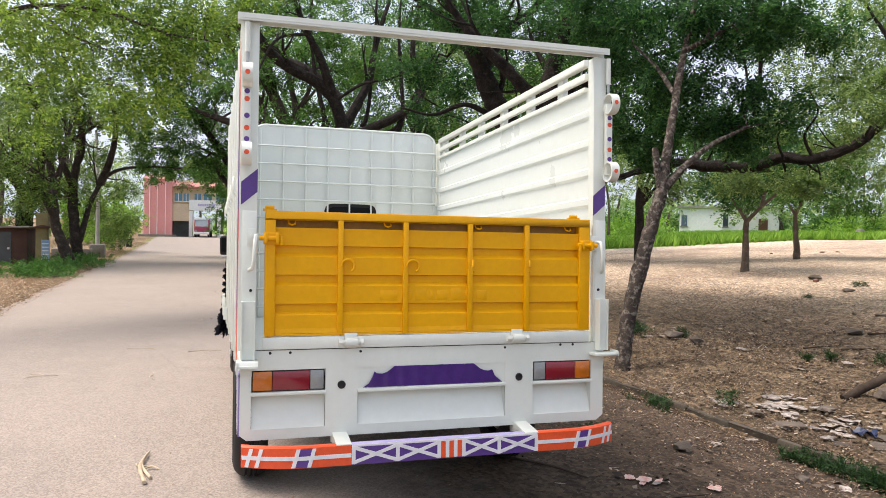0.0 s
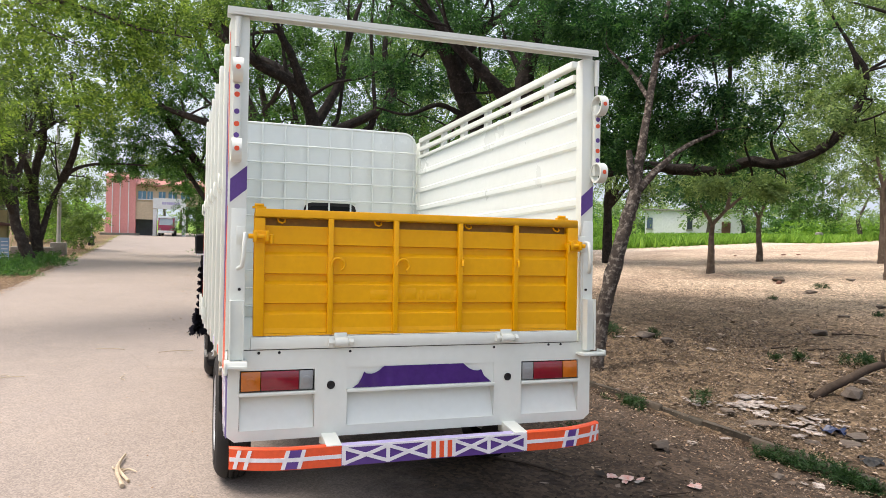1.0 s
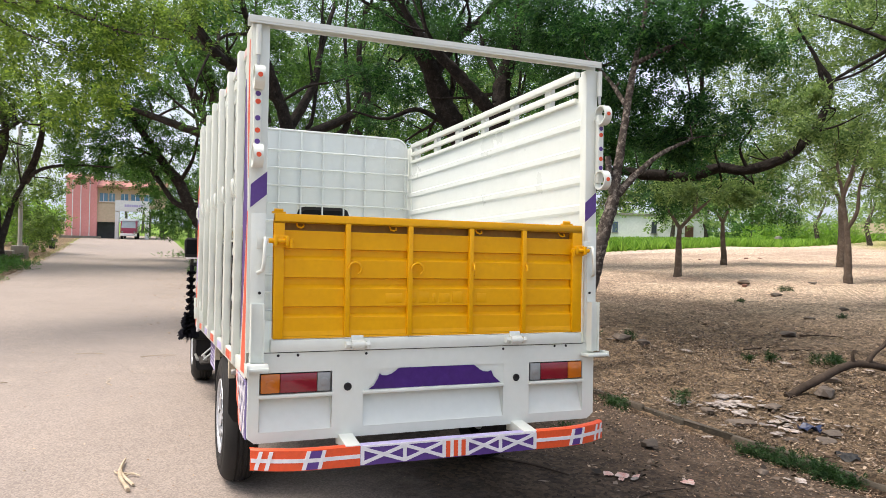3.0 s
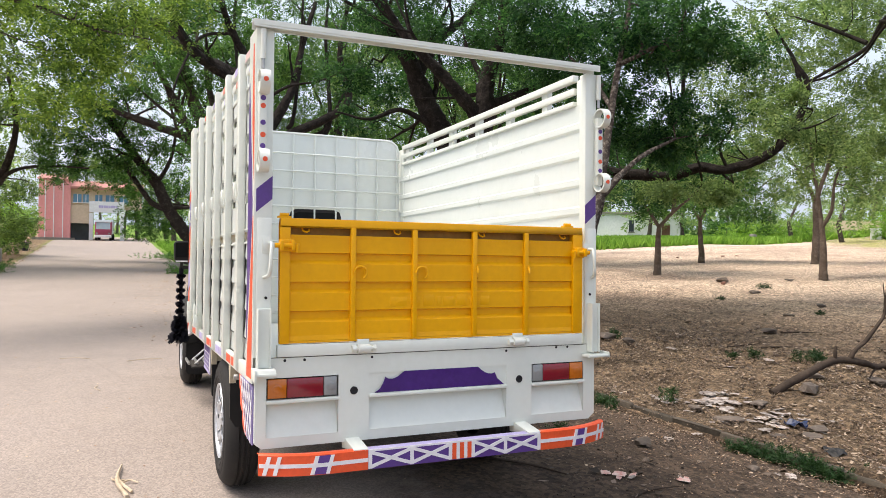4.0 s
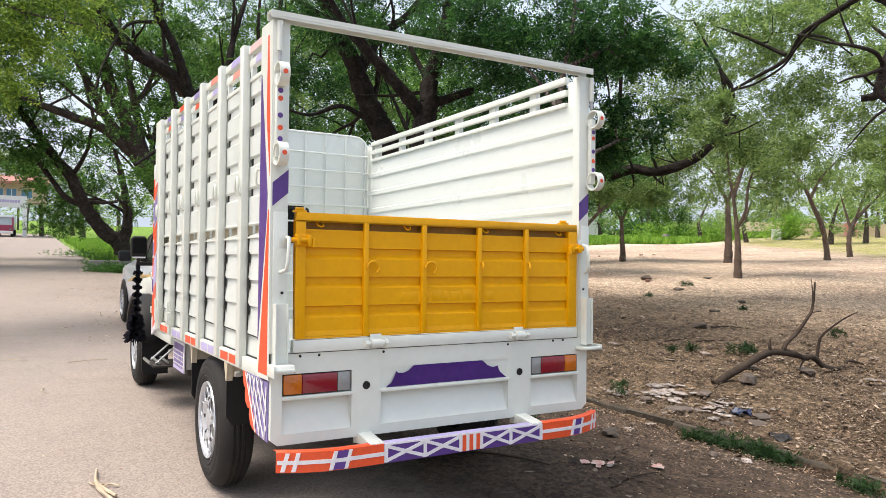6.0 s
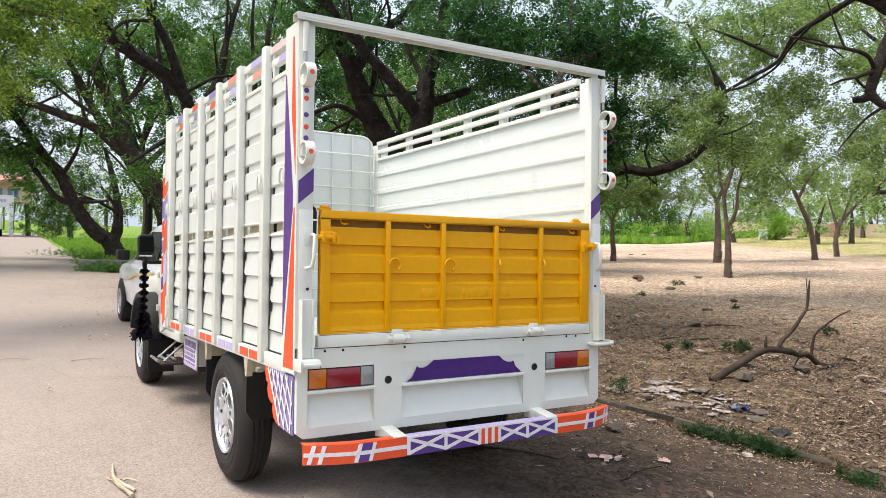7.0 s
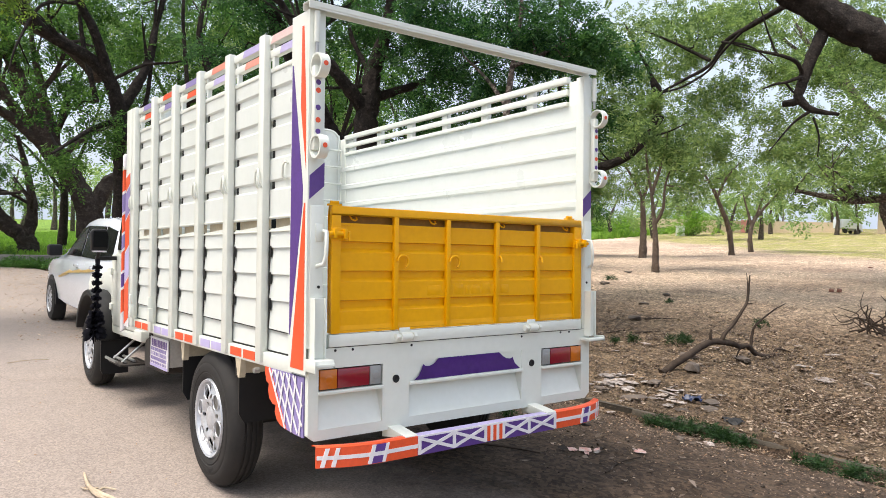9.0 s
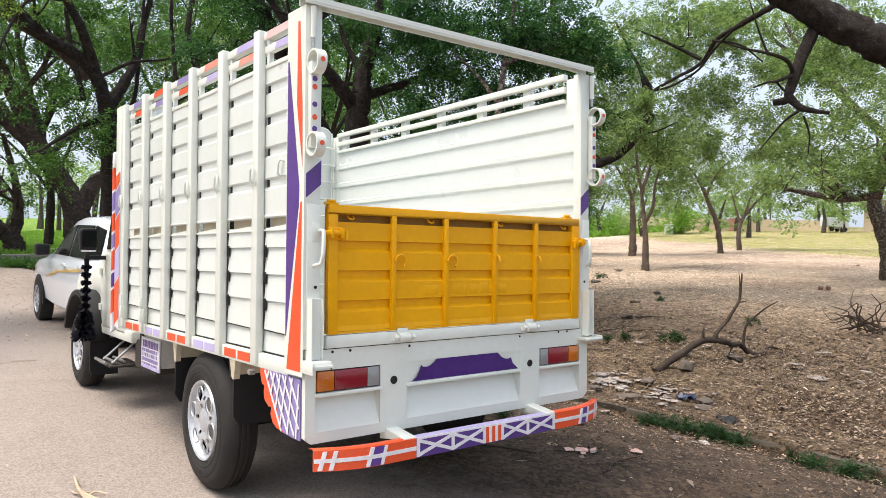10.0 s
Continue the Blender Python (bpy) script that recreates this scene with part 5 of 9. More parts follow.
def side_board(truck):
    """A small white board with rows of purple lettering that cannot be told apart."""
    b = new("lettered_board")
    b.parent = truck
    tagged(b, "white board with purple lettering rows")
    part("board", Shape().box(-0.900, -0.890, 2.13, 2.55, 0.545, 0.755), LINE, b, bevel=0.003)
    rng = random.Random(2)
    for row, (z, h) in enumerate(((0.700, 0.050), (0.668, 0.024), (0.636, 0.024), (0.604, 0.024), (0.578, 0.016))):
        y = 2.53 if row else 2.51
        while y > 2.17:
            w = rng.uniform(0.020, 0.032) if row == 0 else rng.uniform(0.007, 0.018)
            part("letter_bar", Shape().box(-0.9012, -0.9001, max(y - w, 2.14), y, z - 0.01, z - 0.01 + h), PURPLE if row == 0 else PURPLE_PALE, b)
            y -= w + (0.010 if row == 0 else rng.choice((0.005, 0.005, 0.005, 0.013)))
    part("painted_edge", Shape().box(-0.9012, -0.9001, 2.13, 2.55, 0.546, 0.565), LILAC, b)
    part("tool_box", Shape().box(-0.885, -0.55, 2.14, 2.54, 0.57, 0.78), GREY_METAL, b, bevel=0.006)


def mud_guards(truck):
    for s in (-1, 1):
        lo, hi = (s * 0.93, s * 0.70) if s < 0 else (s * 0.70, s * 0.93)
        for y, z0, z1 in ((0.775, 0.46, 0.72), (1.70, 0.43, 0.70)):
            f = part("mud_flap", Shape().prism([(lo, z1), (hi, z1), (hi, z0 + 0.01), (hi - 0.02, z0), (lo + 0.03, z0), (lo, z0 + 0.05)], "y", y - 0.006, y + 0.006), BLACK, truck, "black rubber mud flap")
            part("flap_stay", Shape().prism([(y - 0.01, z1 - 0.02), (y + 0.012, z1 - 0.02), (y + 0.05, 0.80), (y - 0.03, 0.80)], "x", min(s * 0.932, s * 0.90), max(s * 0.932, s * 0.90)).box(min(lo, hi), max(lo, hi), y - 0.004, y + 0.03, z1 - 0.01, 0.80), CREAM, f)
    # scalloped, latticed skirt behind the wheel
    skirt = new("painted_skirt")
    skirt.parent = truck
    tagged(skirt, "scalloped skirt with lilac, orange and white lattice")
    front = [(0.448, 0.80), (0.446, 0.765), (0.428, 0.728), (0.402, 0.722), (0.408, 0.69), (0.396, 0.655), (0.352, 0.632), (0.322, 0.634), (0.330, 0.60), (0.305, 0.565), (0.262, 0.548), (0.20, 0.540)]
    part("skirt_plate", Shape().prism([(0.035, 0.80)] + front + [(0.10, 0.535), (0.035, 0.535)], "x", -0.926, -0.919), PURPLE_PALE, skirt)
    part("skirt_edge", Shape().prism(front + [(0.385, 0.80)], "x", -0.9275, -0.9261), ORANGE, skirt, "orange scalloped edge")

    def streak(p, q, w, lift):
        d = Vector((q[0] - p[0], q[1] - p[1])).normalized()
        n = Vector((-d.y, d.x)) * w / 2
        return Shape().prism([(p[0] + n.x, p[1] + n.y), (q[0] + n.x, q[1] + n.y), (q[0] - n.x, q[1] - n.y), (p[0] - n.x, p[1] - n.y)], "x", -0.9292 - lift, -0.9276 - lift)

    lines = [((0.398, 0.797), (0.215, 0.545)), ((0.335, 0.797), (0.145, 0.542)), ((0.270, 0.797), (0.085, 0.548)), ((0.205, 0.797), (0.042, 0.585)), ((0.135, 0.797), (0.042, 0.672)),
             ((0.044, 0.78), (0.066, 0.54)), ((0.105, 0.797), (0.150, 0.545)), ((0.165, 0.797), (0.225, 0.560)), ((0.225, 0.797), (0.270, 0.64)), ((0.285, 0.797), (0.320, 0.70)), ((0.345, 0.797), (0.366, 0.755))]
    for i, (p, q) in enumerate(lines):
        part("lattice_line", streak(p, q, 0.014 if i < 5 else 0.012, 0.0003 * i), LINE, skirt)
    part("skirt_lamp", Shape().lathe([(-0.014, 0.014), (0.014, 0.016)], (-0.925, 0.56, 0.765), 12), STEEL, skirt, smooth=40)


def build_truck():
    truck = thing("cargo_truck", "white pickup truck with tall load body and closed yellow tailgate", "truck", m=BODY)
    # frame and running gear
    for x in (-0.42, 0.42):
        part("chassis_rail", Shape().box(x - 0.035, x + 0.035, 0.05, 5.2, 0.52, 0.66), CHASSIS, truck)
    for y in (0.06, 0.9, 1.75, 2.6):
        part("cross_member", Shape().box(-0.88, 0.88, y, y + 0.06, 0.68, 0.80), CHASSIS, truck)
    part("rear_axle", Shape().tube([(-0.8, 1.24, 0.385, 0.05), (-0.12, 1.24, 0.385, 0.055), (0, 1.24, 0.385, 0.14), (0.12, 1.24, 0.385, 0.055), (0.8, 1.24, 0.385, 0.05)], 12), CHASSIS, truck, smooth=40)
    part("front_axle", Shape().tube([(-0.8, 4.45, 0.49, 0.04), (0.8, 4.45, 0.49, 0.04)], 8), CHASSIS, truck)
    for x in (-0.5, 0.5):
        part("leaf_spring", Shape().tube([(x, 0.55, 0.58, 0.03), (x, 0.9, 0.47, 0.035), (x, 1.24, 0.44, 0.045), (x, 1.6, 0.47, 0.035), (x, 1.95, 0.58, 0.03)], 6), CHASSIS, truck)
    part("fuel_tank", Shape().box(-0.80, -0.45, 2.55, 3.1, 0.46, 0.68), CHASSIS, truck, bevel=0.02)
    part("load_floor", Shape().box(-0.868, 0.868, 0.03, 2.862, 0.80, 0.845), WHITE_IN, truck)
    for s in (-1, 1):
        side_wall(truck, s)
        rear_post(truck, s)
    bar = Shape().box(-0.938, 0.932, -0.030, 0.034, 2.449, 2.453).box(-0.938, 0.932, -0.030, -0.026, 2.420, 2.449).box(-0.938, 0.932, 0.030, 0.034, 2.420, 2.449).box(-0.92, 0.916, -0.032, -0.030, 2.430, 2.434)
    part("top_bar", bar, WHITE, truck, "removable white channel bar across the top").matrix_basis = pose(0, 0, 0.002, 0, -0.35, 0)
    part("gate_sill", Shape().box(-0.826, 0.822, -0.010, 0.03, 0.931, 0.986), WHITE, truck, bevel=0.002)
    tail_panel(truck)
    tailgate(truck)
    hinge(truck, -0.424, 0.956)
    hinge(truck, 0.414, 0.958)
    headboard(truck)
    bumper(truck)
    mud_guards(truck)
    side_board(truck)
    cab(truck)
    garland(truck)
    wheel(truck, -0.94, 1.225, 0.406, 0.388, -1)
    wheel(truck, 0.94, 1.225, 0.406, 0.388, 1)
    wheel(truck, -0.95, 4.43, 0.478, 0.352, -1)
    wheel(truck, 0.95, 4.43, 0.478, 0.352, 1)


build_truck()


# ---- trees: limbs as (x, y, z, radius) points, leaf masses as (x, y, z, radius, flatness) ----
TREES = {
    "kerb": dict(leaf=0.066, limbs=[
        [(4.00, 4.95, -0.27, 0.122), (4.00, 4.95, -0.11, 0.097), (4.11, 5.02, 0.47, 0.094), (4.28, 5.04, 1.14, 0.092), (4.45, 5.08, 1.68, 0.090), (4.61, 5.10, 2.16, 0.086)],
        [(4.61, 5.10, 2.16, 0.064), (4.72, 5.15, 2.77, 0.055), (4.92, 5.29, 3.49, 0.048), (5.12, 5.42, 4.16, 0.039), (5.35, 5.53, 4.93, 0.031), (5.51, 5.68, 5.65, 0.022)],
        [(4.61, 5.10, 2.16, 0.061), (4.88, 5.04, 2.46, 0.046), (5.36, 5.11, 2.81, 0.032), (6.00, 5.16, 3.11, 0.018)],
        [(4.59, 5.11, 2.22, 0.055), (4.54, 5.14, 2.53, 0.048), (4.52, 5.15, 2.74, 0.039)],
        [(4.92, 5.29, 3.49, 0.039), (4.93, 5.81, 4.00, 0.027), (4.89, 6.36, 4.45, 0.013)],
        [(5.12, 5.42, 4.16, 0.039), (5.34, 4.98, 4.32, 0.027), (5.82, 4.89, 4.64, 0.013)],
    ], blobs=[
        (5.1, 6.6, 4.7, 1.27, 0.75), (5.5, 5.6, 5.1, 1.22, 0.75), (5.2, 7.0, 3.6, 0.83, 0.75), (5.6, 5.1, 4.5, 0.88, 0.75),
        (5.7, 6.1, 3.8, 0.77, 0.75), (6.4, 5.3, 3.5, 0.66, 0.75), (5.3, 6.6, 2.9, 0.55, 0.75), (6.9, 5.3, 4.6, 0.77, 0.75),
        (4.8, 7.5, 5.3, 0.88, 0.75), (6.2, 5.8, 3.0, 0.55, 0.75),
    ]),
    "droop": dict(leaf=0.075, limbs=[
        [(21.5, 3.0, 0.5, 0.5), (21.0, 3.4, 2.4, 0.44), (17.0, 3.8, 3.8, 0.4), (14.2, 2.2, 4.4, 0.36), (11.25, 1.73, 4.46, 0.3), (10.77, 2.19, 4.88, 0.28), (10.31, 2.8, 5.31, 0.26), (9.83, 3.36, 5.79, 0.24), (9.31, 3.91, 6.33, 0.22), (8.53, 4.77, 7.16, 0.2)],
        [(10.19, 3.07, 5.32, 0.11), (9.91, 3.2, 4.66, 0.095), (9.76, 3.27, 4.17, 0.08), (9.74, 3.31, 4.0, 0.065), (9.64, 3.5, 3.97, 0.05)],
        [(9.75, 3.29, 4.05, 0.085), (9.85, 3.09, 3.85, 0.058), (10.02, 2.72, 3.75, 0.03)],
        [(9.83, 3.13, 3.82, 0.03), (9.63, 3.31, 3.6, 0.02), (9.39, 3.56, 3.14, 0.01)],
        [(9.86, 3.07, 3.72, 0.02), (9.9, 2.98, 3.39, 0.014), (9.9, 2.99, 3.05, 0.008)],
        [(9.83, 3.36, 5.79, 0.06), (10.33, 4.12, 5.81, 0.055), (10.62, 4.84, 5.72, 0.049), (10.88, 5.37, 5.64, 0.044), (11.15, 5.88, 5.31, 0.039), (10.88, 6.3, 5.02, 0.033), (10.6, 6.7, 4.75, 0.028)],
        [(10.62, 4.84, 5.72, 0.026), (10.77, 5.37, 5.41, 0.025), (10.96, 5.82, 5.12, 0.024), (10.77, 6.29, 4.84, 0.023), (10.6, 6.7, 4.75, 0.022)],
        [(10.47, 6.87, 5.14, 0.042), (10.6, 6.7, 4.75, 0.050), (10.57, 6.74, 4.29, 0.062), (10.45, 6.9, 3.8, 0.075), (10.2, 7.23, 3.36, 0.085), (9.73, 7.8, 3.09, 0.095), (9.43, 8.28, 3.15, 0.100), (9.11, 8.75, 2.99, 0.105), (8.56, 9.68, 3.05, 0.110)],
        [(10.56, 6.75, 4.41, 0.05), (10.47, 6.87, 5.14, 0.038), (10.32, 7.08, 5.64, 0.027), (10.12, 7.33, 6.26, 0.015)],
        [(11.15, 5.89, 5.4, 0.04), (11.09, 6.7, 5.9, 0.028), (10.82, 7.41, 6.3, 0.015)],
        [(10.85, 5.43, 5.64, 0.03), (10.68, 4.74, 5.39, 0.021), (10.88, 4.37, 5.03, 0.012)],
        [(8.63, 9.53, 3.03, 0.105), (8.28, 10.03, 3.15, 0.095), (7.9, 10.52, 3.05, 0.08), (7.39, 11.07, 2.86, 0.05), (7.03, 11.73, 2.79, 0.04)],
        [(10.2, 7.23, 3.36, 0.03), (10.17, 6.94, 3.65, 0.02), (9.96, 6.88, 4.04, 0.01)],
        [(9.73, 7.8, 3.09, 0.035), (9.48, 7.77, 3.52, 0.027), (9.48, 7.47, 3.92, 0.018), (9.24, 7.44, 4.31, 0.01)],
        [(10.45, 6.9, 3.8, 0.025), (10.54, 6.44, 3.87, 0.017), (10.6, 6.0, 4.03, 0.008)],
        [(9.37, 8.16, 3.09, 0.03), (9.15, 8.1, 3.5, 0.019), (9.09, 7.74, 3.81, 0.008)],
        [(8.74, 9.1, 3.07, 0.03), (8.74, 8.85, 3.46, 0.019), (8.52, 8.77, 3.84, 0.008)],
        [(7.42, 6.66, 6.08, 0.045), (7.45, 6.64, 4.95, 0.037), (7.58, 6.79, 3.96, 0.028), (7.64, 7.0, 3.66, 0.02)],
        [(7.13, 6.9, 4.99, 0.03), (7.26, 6.79, 4.5, 0.021), (7.47, 6.87, 3.87, 0.012)],
    ], blobs=[
        (10.5, 7.6, 6.2, 1.4, 0.75), (11.6, 7.0, 6.5, 1.3, 0.75), (11.0, 7.8, 4.2, 1.2, 0.6), (12.4, 6.8, 5.2, 1.0, 0.6),
        (11.4, 5.4, 6.1, 1.0, 0.6), (12.6, 5.3, 5.4, 0.8, 0.6), (10.6, 8.3, 5.1, 1.2, 0.75), (12.1, 5.2, 4.1, 0.8, 0.6),
        (12.6, 4.2, 5.0, 0.8, 0.6), (12.5, 3.2, 4.4, 0.9, 0.6), (13.3, 3.9, 6.4, 1.0, 0.5), (11.6, 7.0, 3.9, 0.9, 0.6),
        (10.0, 9.7, 4.0, 1.2, 0.6), (10.8, 9.6, 6.0, 1.3, 0.75), (11.6, 4.0, 3.6, 0.7, 0.5), (13.0, 7.7, 6.1, 0.8, 0.6),
        (13.6, 6.6, 4.8, 0.7, 0.6), (13.3, 7.2, 3.9, 0.7, 0.6), (13.4, 6.0, 6.4, 0.9, 0.6), (13.8, 5.3, 5.7, 0.8, 0.6),
        (12.5, 6.6, 6.9, 1.0, 0.6), (14.1, 4.7, 5.9, 0.8, 0.6), (13.6, 5.7, 3.9, 0.7, 0.6), (8.2, 7.6, 2.6, 0.4, 0.5),
        (9.0, 7.1, 2.6, 0.35, 0.5),
        (9.3, 6.1, 3.6, 0.5, 0.6), (9.4, 6.0, 4.2, 0.4, 0.6), (9.7, 10.0, 2.9, 0.7, 0.5), (8.8, 10.6, 2.7, 0.7, 0.5),
        (8.0, 11.8, 3.1, 0.9, 0.6), (9.9, 8.5, 2.6, 0.7, 0.5), (11.1, 8.7, 3.4, 0.9, 0.6), (11.5, 8.2, 4.8, 1.1, 0.7),
        (11.5, 9.7, 5.0, 1.2, 0.7),
        (12.4, 9.0, 6.7, 0.85, 0.6), (13.0, 8.5, 7.0, 0.85, 0.6), (14.0, 8.2, 6.6, 0.85, 0.6), (14.9, 7.8, 6.9, 0.85, 0.6), (13.0, 8.6, 5.8, 0.85, 0.6), (14.1, 8.2, 5.3, 0.85, 0.6), (15.0, 7.8, 5.5, 0.85, 0.6), (12.4, 9.4, 5.9, 0.85, 0.6), (13.9, 8.6, 4.5, 0.85, 0.6),
    ]),
    "twin_a": dict(leaf=0.078, limbs=[
        [(4.91, 10.65, 0.15, 0.348), (4.91, 10.65, 2.98, 0.278), (4.65, 10.77, 3.75, 0.246), (4.29, 10.83, 4.38, 0.215), (3.96, 10.78, 5.03, 0.183), (3.59, 10.74, 5.61, 0.151), (3.22, 10.70, 6.17, 0.119), (2.87, 10.63, 6.86, 0.087)],
        [(4.02, 10.76, 4.92, 0.131), (4.52, 10.92, 5.75, 0.104), (5.21, 10.98, 6.37, 0.078), (5.90, 11.01, 7.25, 0.052)],
        [(4.65, 10.77, 3.75, 0.070), (3.71, 10.70, 4.17, 0.052), (2.92, 10.52, 3.89, 0.035), (2.18, 10.31, 3.94, 0.017)],
    ], blobs=[
        (3.0, 11.0, 6.1, 1.30, 0.75), (3.6, 10.7, 7.1, 1.57, 0.75), (5.3, 12.0, 5.7, 0.87, 0.75), (2.7, 11.5, 4.9, 0.78, 0.75),
        (4.2, 12.8, 5.1, 0.78, 0.75), (6.0, 11.1, 6.6, 1.22, 0.75), (7.0, 11.0, 6.0, 1.13, 0.75), (5.1, 11.1, 7.4, 1.57, 0.75),
        (3.3, 12.2, 4.2, 0.52, 0.75),
    ]),
    "twin_b": dict(leaf=0.065, limbs=[
        [(4.65, 8.96, 0.48, 0.306), (4.65, 8.96, 2.51, 0.245), (4.64, 8.96, 3.65, 0.216), (4.70, 8.93, 4.03, 0.186), (4.72, 8.92, 4.57, 0.156), (4.87, 8.84, 5.16, 0.127), (4.99, 8.77, 5.87, 0.097), (5.01, 8.76, 6.72, 0.068)],
        [(4.64, 8.96, 3.80, 0.136), (4.17, 8.90, 4.22, 0.118), (3.74, 8.87, 4.58, 0.101), (3.34, 8.83, 4.87, 0.083), (2.96, 8.83, 5.21, 0.065), (2.62, 8.82, 5.64, 0.048)],
        [(4.73, 8.92, 4.08, 0.095), (5.41, 8.76, 4.36, 0.073), (6.16, 8.52, 4.74, 0.050), (6.85, 8.36, 5.04, 0.027)],
    ], blobs=[
        (5.4, 8.9, 4.9, 0.95, 0.75), (6.5, 8.7, 5.3, 1.09, 0.75), (5.7, 8.7, 6.3, 1.22, 0.75), (7.0, 8.3, 6.0, 1.09, 0.75),
        (7.1, 8.6, 4.5, 0.82, 0.75), (7.7, 7.6, 5.2, 1.02, 0.75), (7.5, 8.3, 3.8, 0.82, 0.75), (8.4, 8.0, 3.6, 0.88, 0.75),
        (4.9, 9.5, 5.6, 0.82, 0.75), (4.0, 10.0, 5.7, 0.82, 0.75),
    ]),
    "behind": dict(leaf=0.1, limbs=[
        [(2.17, 16.99, -0.1, 0.25), (2.17, 16.99, 2.78, 0.2), (2.05, 17.01, 4.38, 0.183), (1.8, 16.94, 5.16, 0.166), (1.27, 16.81, 5.64, 0.149), (0.49, 16.68, 5.94, 0.131), (-0.14, 16.31, 6.33, 0.114), (-0.59, 15.93, 6.99, 0.097), (-0.88, 15.73, 7.76, 0.08)],
        [(1.8, 16.94, 5.16, 0.14), (1.39, 16.59, 6.15, 0.113), (0.98, 16.44, 6.84, 0.087), (0.57, 16.17, 7.63, 0.06)],
        [(2.05, 17.01, 4.38, 0.14), (2.81, 17.39, 5.8, 0.11), (3.11, 17.74, 7.06, 0.08), (3.57, 18.05, 8.55, 0.05)],
        [(2.05, 17.01, 4.22, 0.08), (1.22, 16.11, 3.76, 0.055), (0.28, 15.19, 3.04, 0.03)],
        [(2.06, 17.01, 4.06, 0.13), (4.27, 17.07, 5.36, 0.103), (4.08, 17.11, 6.84, 0.077), (4.29, 17.06, 8.33, 0.05)],
        [(1.62, 17.57, 4.68, 0.07), (1.31, 17.81, 6.25, 0.057), (1.21, 18.02, 7.61, 0.043), (1.29, 18.01, 8.93, 0.03)],
        [(2.67, 17.41, 4.56, 0.07), (2.83, 17.39, 4.98, 0.057), (3.04, 17.65, 6.87, 0.043), (3.14, 17.83, 8.77, 0.03)],
        [(3.65, 17.22, 4.35, 0.08), (3.84, 17.17, 5.01, 0.063), (3.78, 17.6, 7.26, 0.047), (3.89, 17.78, 9.01, 0.03)],
        [(2.68, 17.41, 4.31, 0.06), (3.61, 17.23, 4.54, 0.05), (4.26, 17.38, 5.66, 0.04), (4.81, 17.54, 6.75, 0.03), (5.26, 17.62, 7.58, 0.02)],
        [(1.8, 16.94, 5.16, 0.05), (2.48, 16.43, 5.59, 0.038), (3.2, 16.09, 5.74, 0.027), (3.83, 15.73, 6.03, 0.015)],
        [(0.98, 16.44, 6.84, 0.05), (0.14, 16.1, 6.52, 0.038), (-0.36, 15.72, 5.51, 0.027), (-0.57, 15.53, 4.74, 0.015)],
    ], blobs=[
        (0.0, 16.7, 7.4, 1.5, 0.75), (1.7, 18.1, 7.3, 1.0, 0.75), (0.9, 16.6, 8.3, 1.8, 0.75), (3.1, 18.4, 8.2, 1.3, 0.75),
        (2.8, 18.4, 6.3, 0.8, 0.75), (0.4, 16.7, 4.7, 0.9, 0.75), (1.7, 16.6, 3.7, 1.0, 0.5), (3.7, 18.2, 5.0, 0.9, 0.6),
        (4.5, 18.0, 6.6, 0.9, 0.75), (-0.7, 17.7, 6.1, 1.0, 0.75), (5.1, 17.9, 8.0, 1.1, 0.75), (6.0, 18.1, 4.8, 0.9, 0.75),
        (1.1, 17.6, 2.8, 1.0, 0.75),
    ]),
    "fan": dict(leaf=0.11, limbs=[
        [(3.47, 26.70, -0.10, 0.62), (3.42, 26.70, 0.9, 0.50), (3.15, 26.70, 2.2, 0.42), (2.65, 26.70, 3.20, 0.350), (1.84, 26.40, 4.18, 0.302), (1.17, 26.10, 5.66, 0.254), (0.65, 25.80, 6.70, 0.206), (0.26, 25.50, 8.08, 0.158), (-0.09, 25.20, 9.23, 0.110)],
        [(2.50, 26.60, 3.45, 0.240), (1.48, 26.40, 4.42, 0.206), (0.50, 26.20, 5.20, 0.172), (-0.64, 26.00, 5.55, 0.138), (-1.83, 25.80, 5.87, 0.104), (-2.99, 25.60, 6.13, 0.070)],
        [(2.45, 26.80, 3.59, 0.200), (1.89, 26.90, 4.92, 0.168), (1.63, 27.00, 6.38, 0.135), (1.36, 27.10, 7.56, 0.103), (1.22, 27.20, 8.94, 0.070)],
        [(1.74, 26.60, 4.34, 0.180), (0.59, 26.10, 5.59, 0.150), (-0.26, 25.60, 7.04, 0.120), (-0.85, 25.10, 8.05, 0.090), (-1.30, 24.60, 9.02, 0.060)],
        [(2.37, 26.60, 4.03, 0.120), (2.99, 26.60, 4.71, 0.095), (3.67, 26.60, 5.14, 0.070)],
        [(3.40, 26.70, 2.12, 0.34), (3.87, 26.70, 3.06, 0.260), (4.60, 26.70, 3.53, 0.213), (5.31, 26.70, 3.89, 0.167), (6.36, 26.70, 4.78, 0.120)],
        [(2.67, 22.57, 6.27, 0.22), (1.71, 21.71, 6.84, 0.19), (0.59, 20.84, 7.12, 0.16), (-0.27, 19.9, 7.35, 0.13), (-0.9, 18.93, 7.62, 0.1)],
        [(1.17, 26.10, 5.66, 0.11), (1.9, 25.6, 6.9, 0.08), (2.2, 25.2, 8.2, 0.05)],
        [(0.59, 26.10, 5.59, 0.09), (-0.5, 25.7, 6.2, 0.06), (-1.7, 25.3, 7.2, 0.03)],
        [(1.63, 27.00, 6.38, 0.08), (2.4, 26.7, 7.4, 0.06), (3.2, 26.4, 8.6, 0.03)],
    ], blobs=[
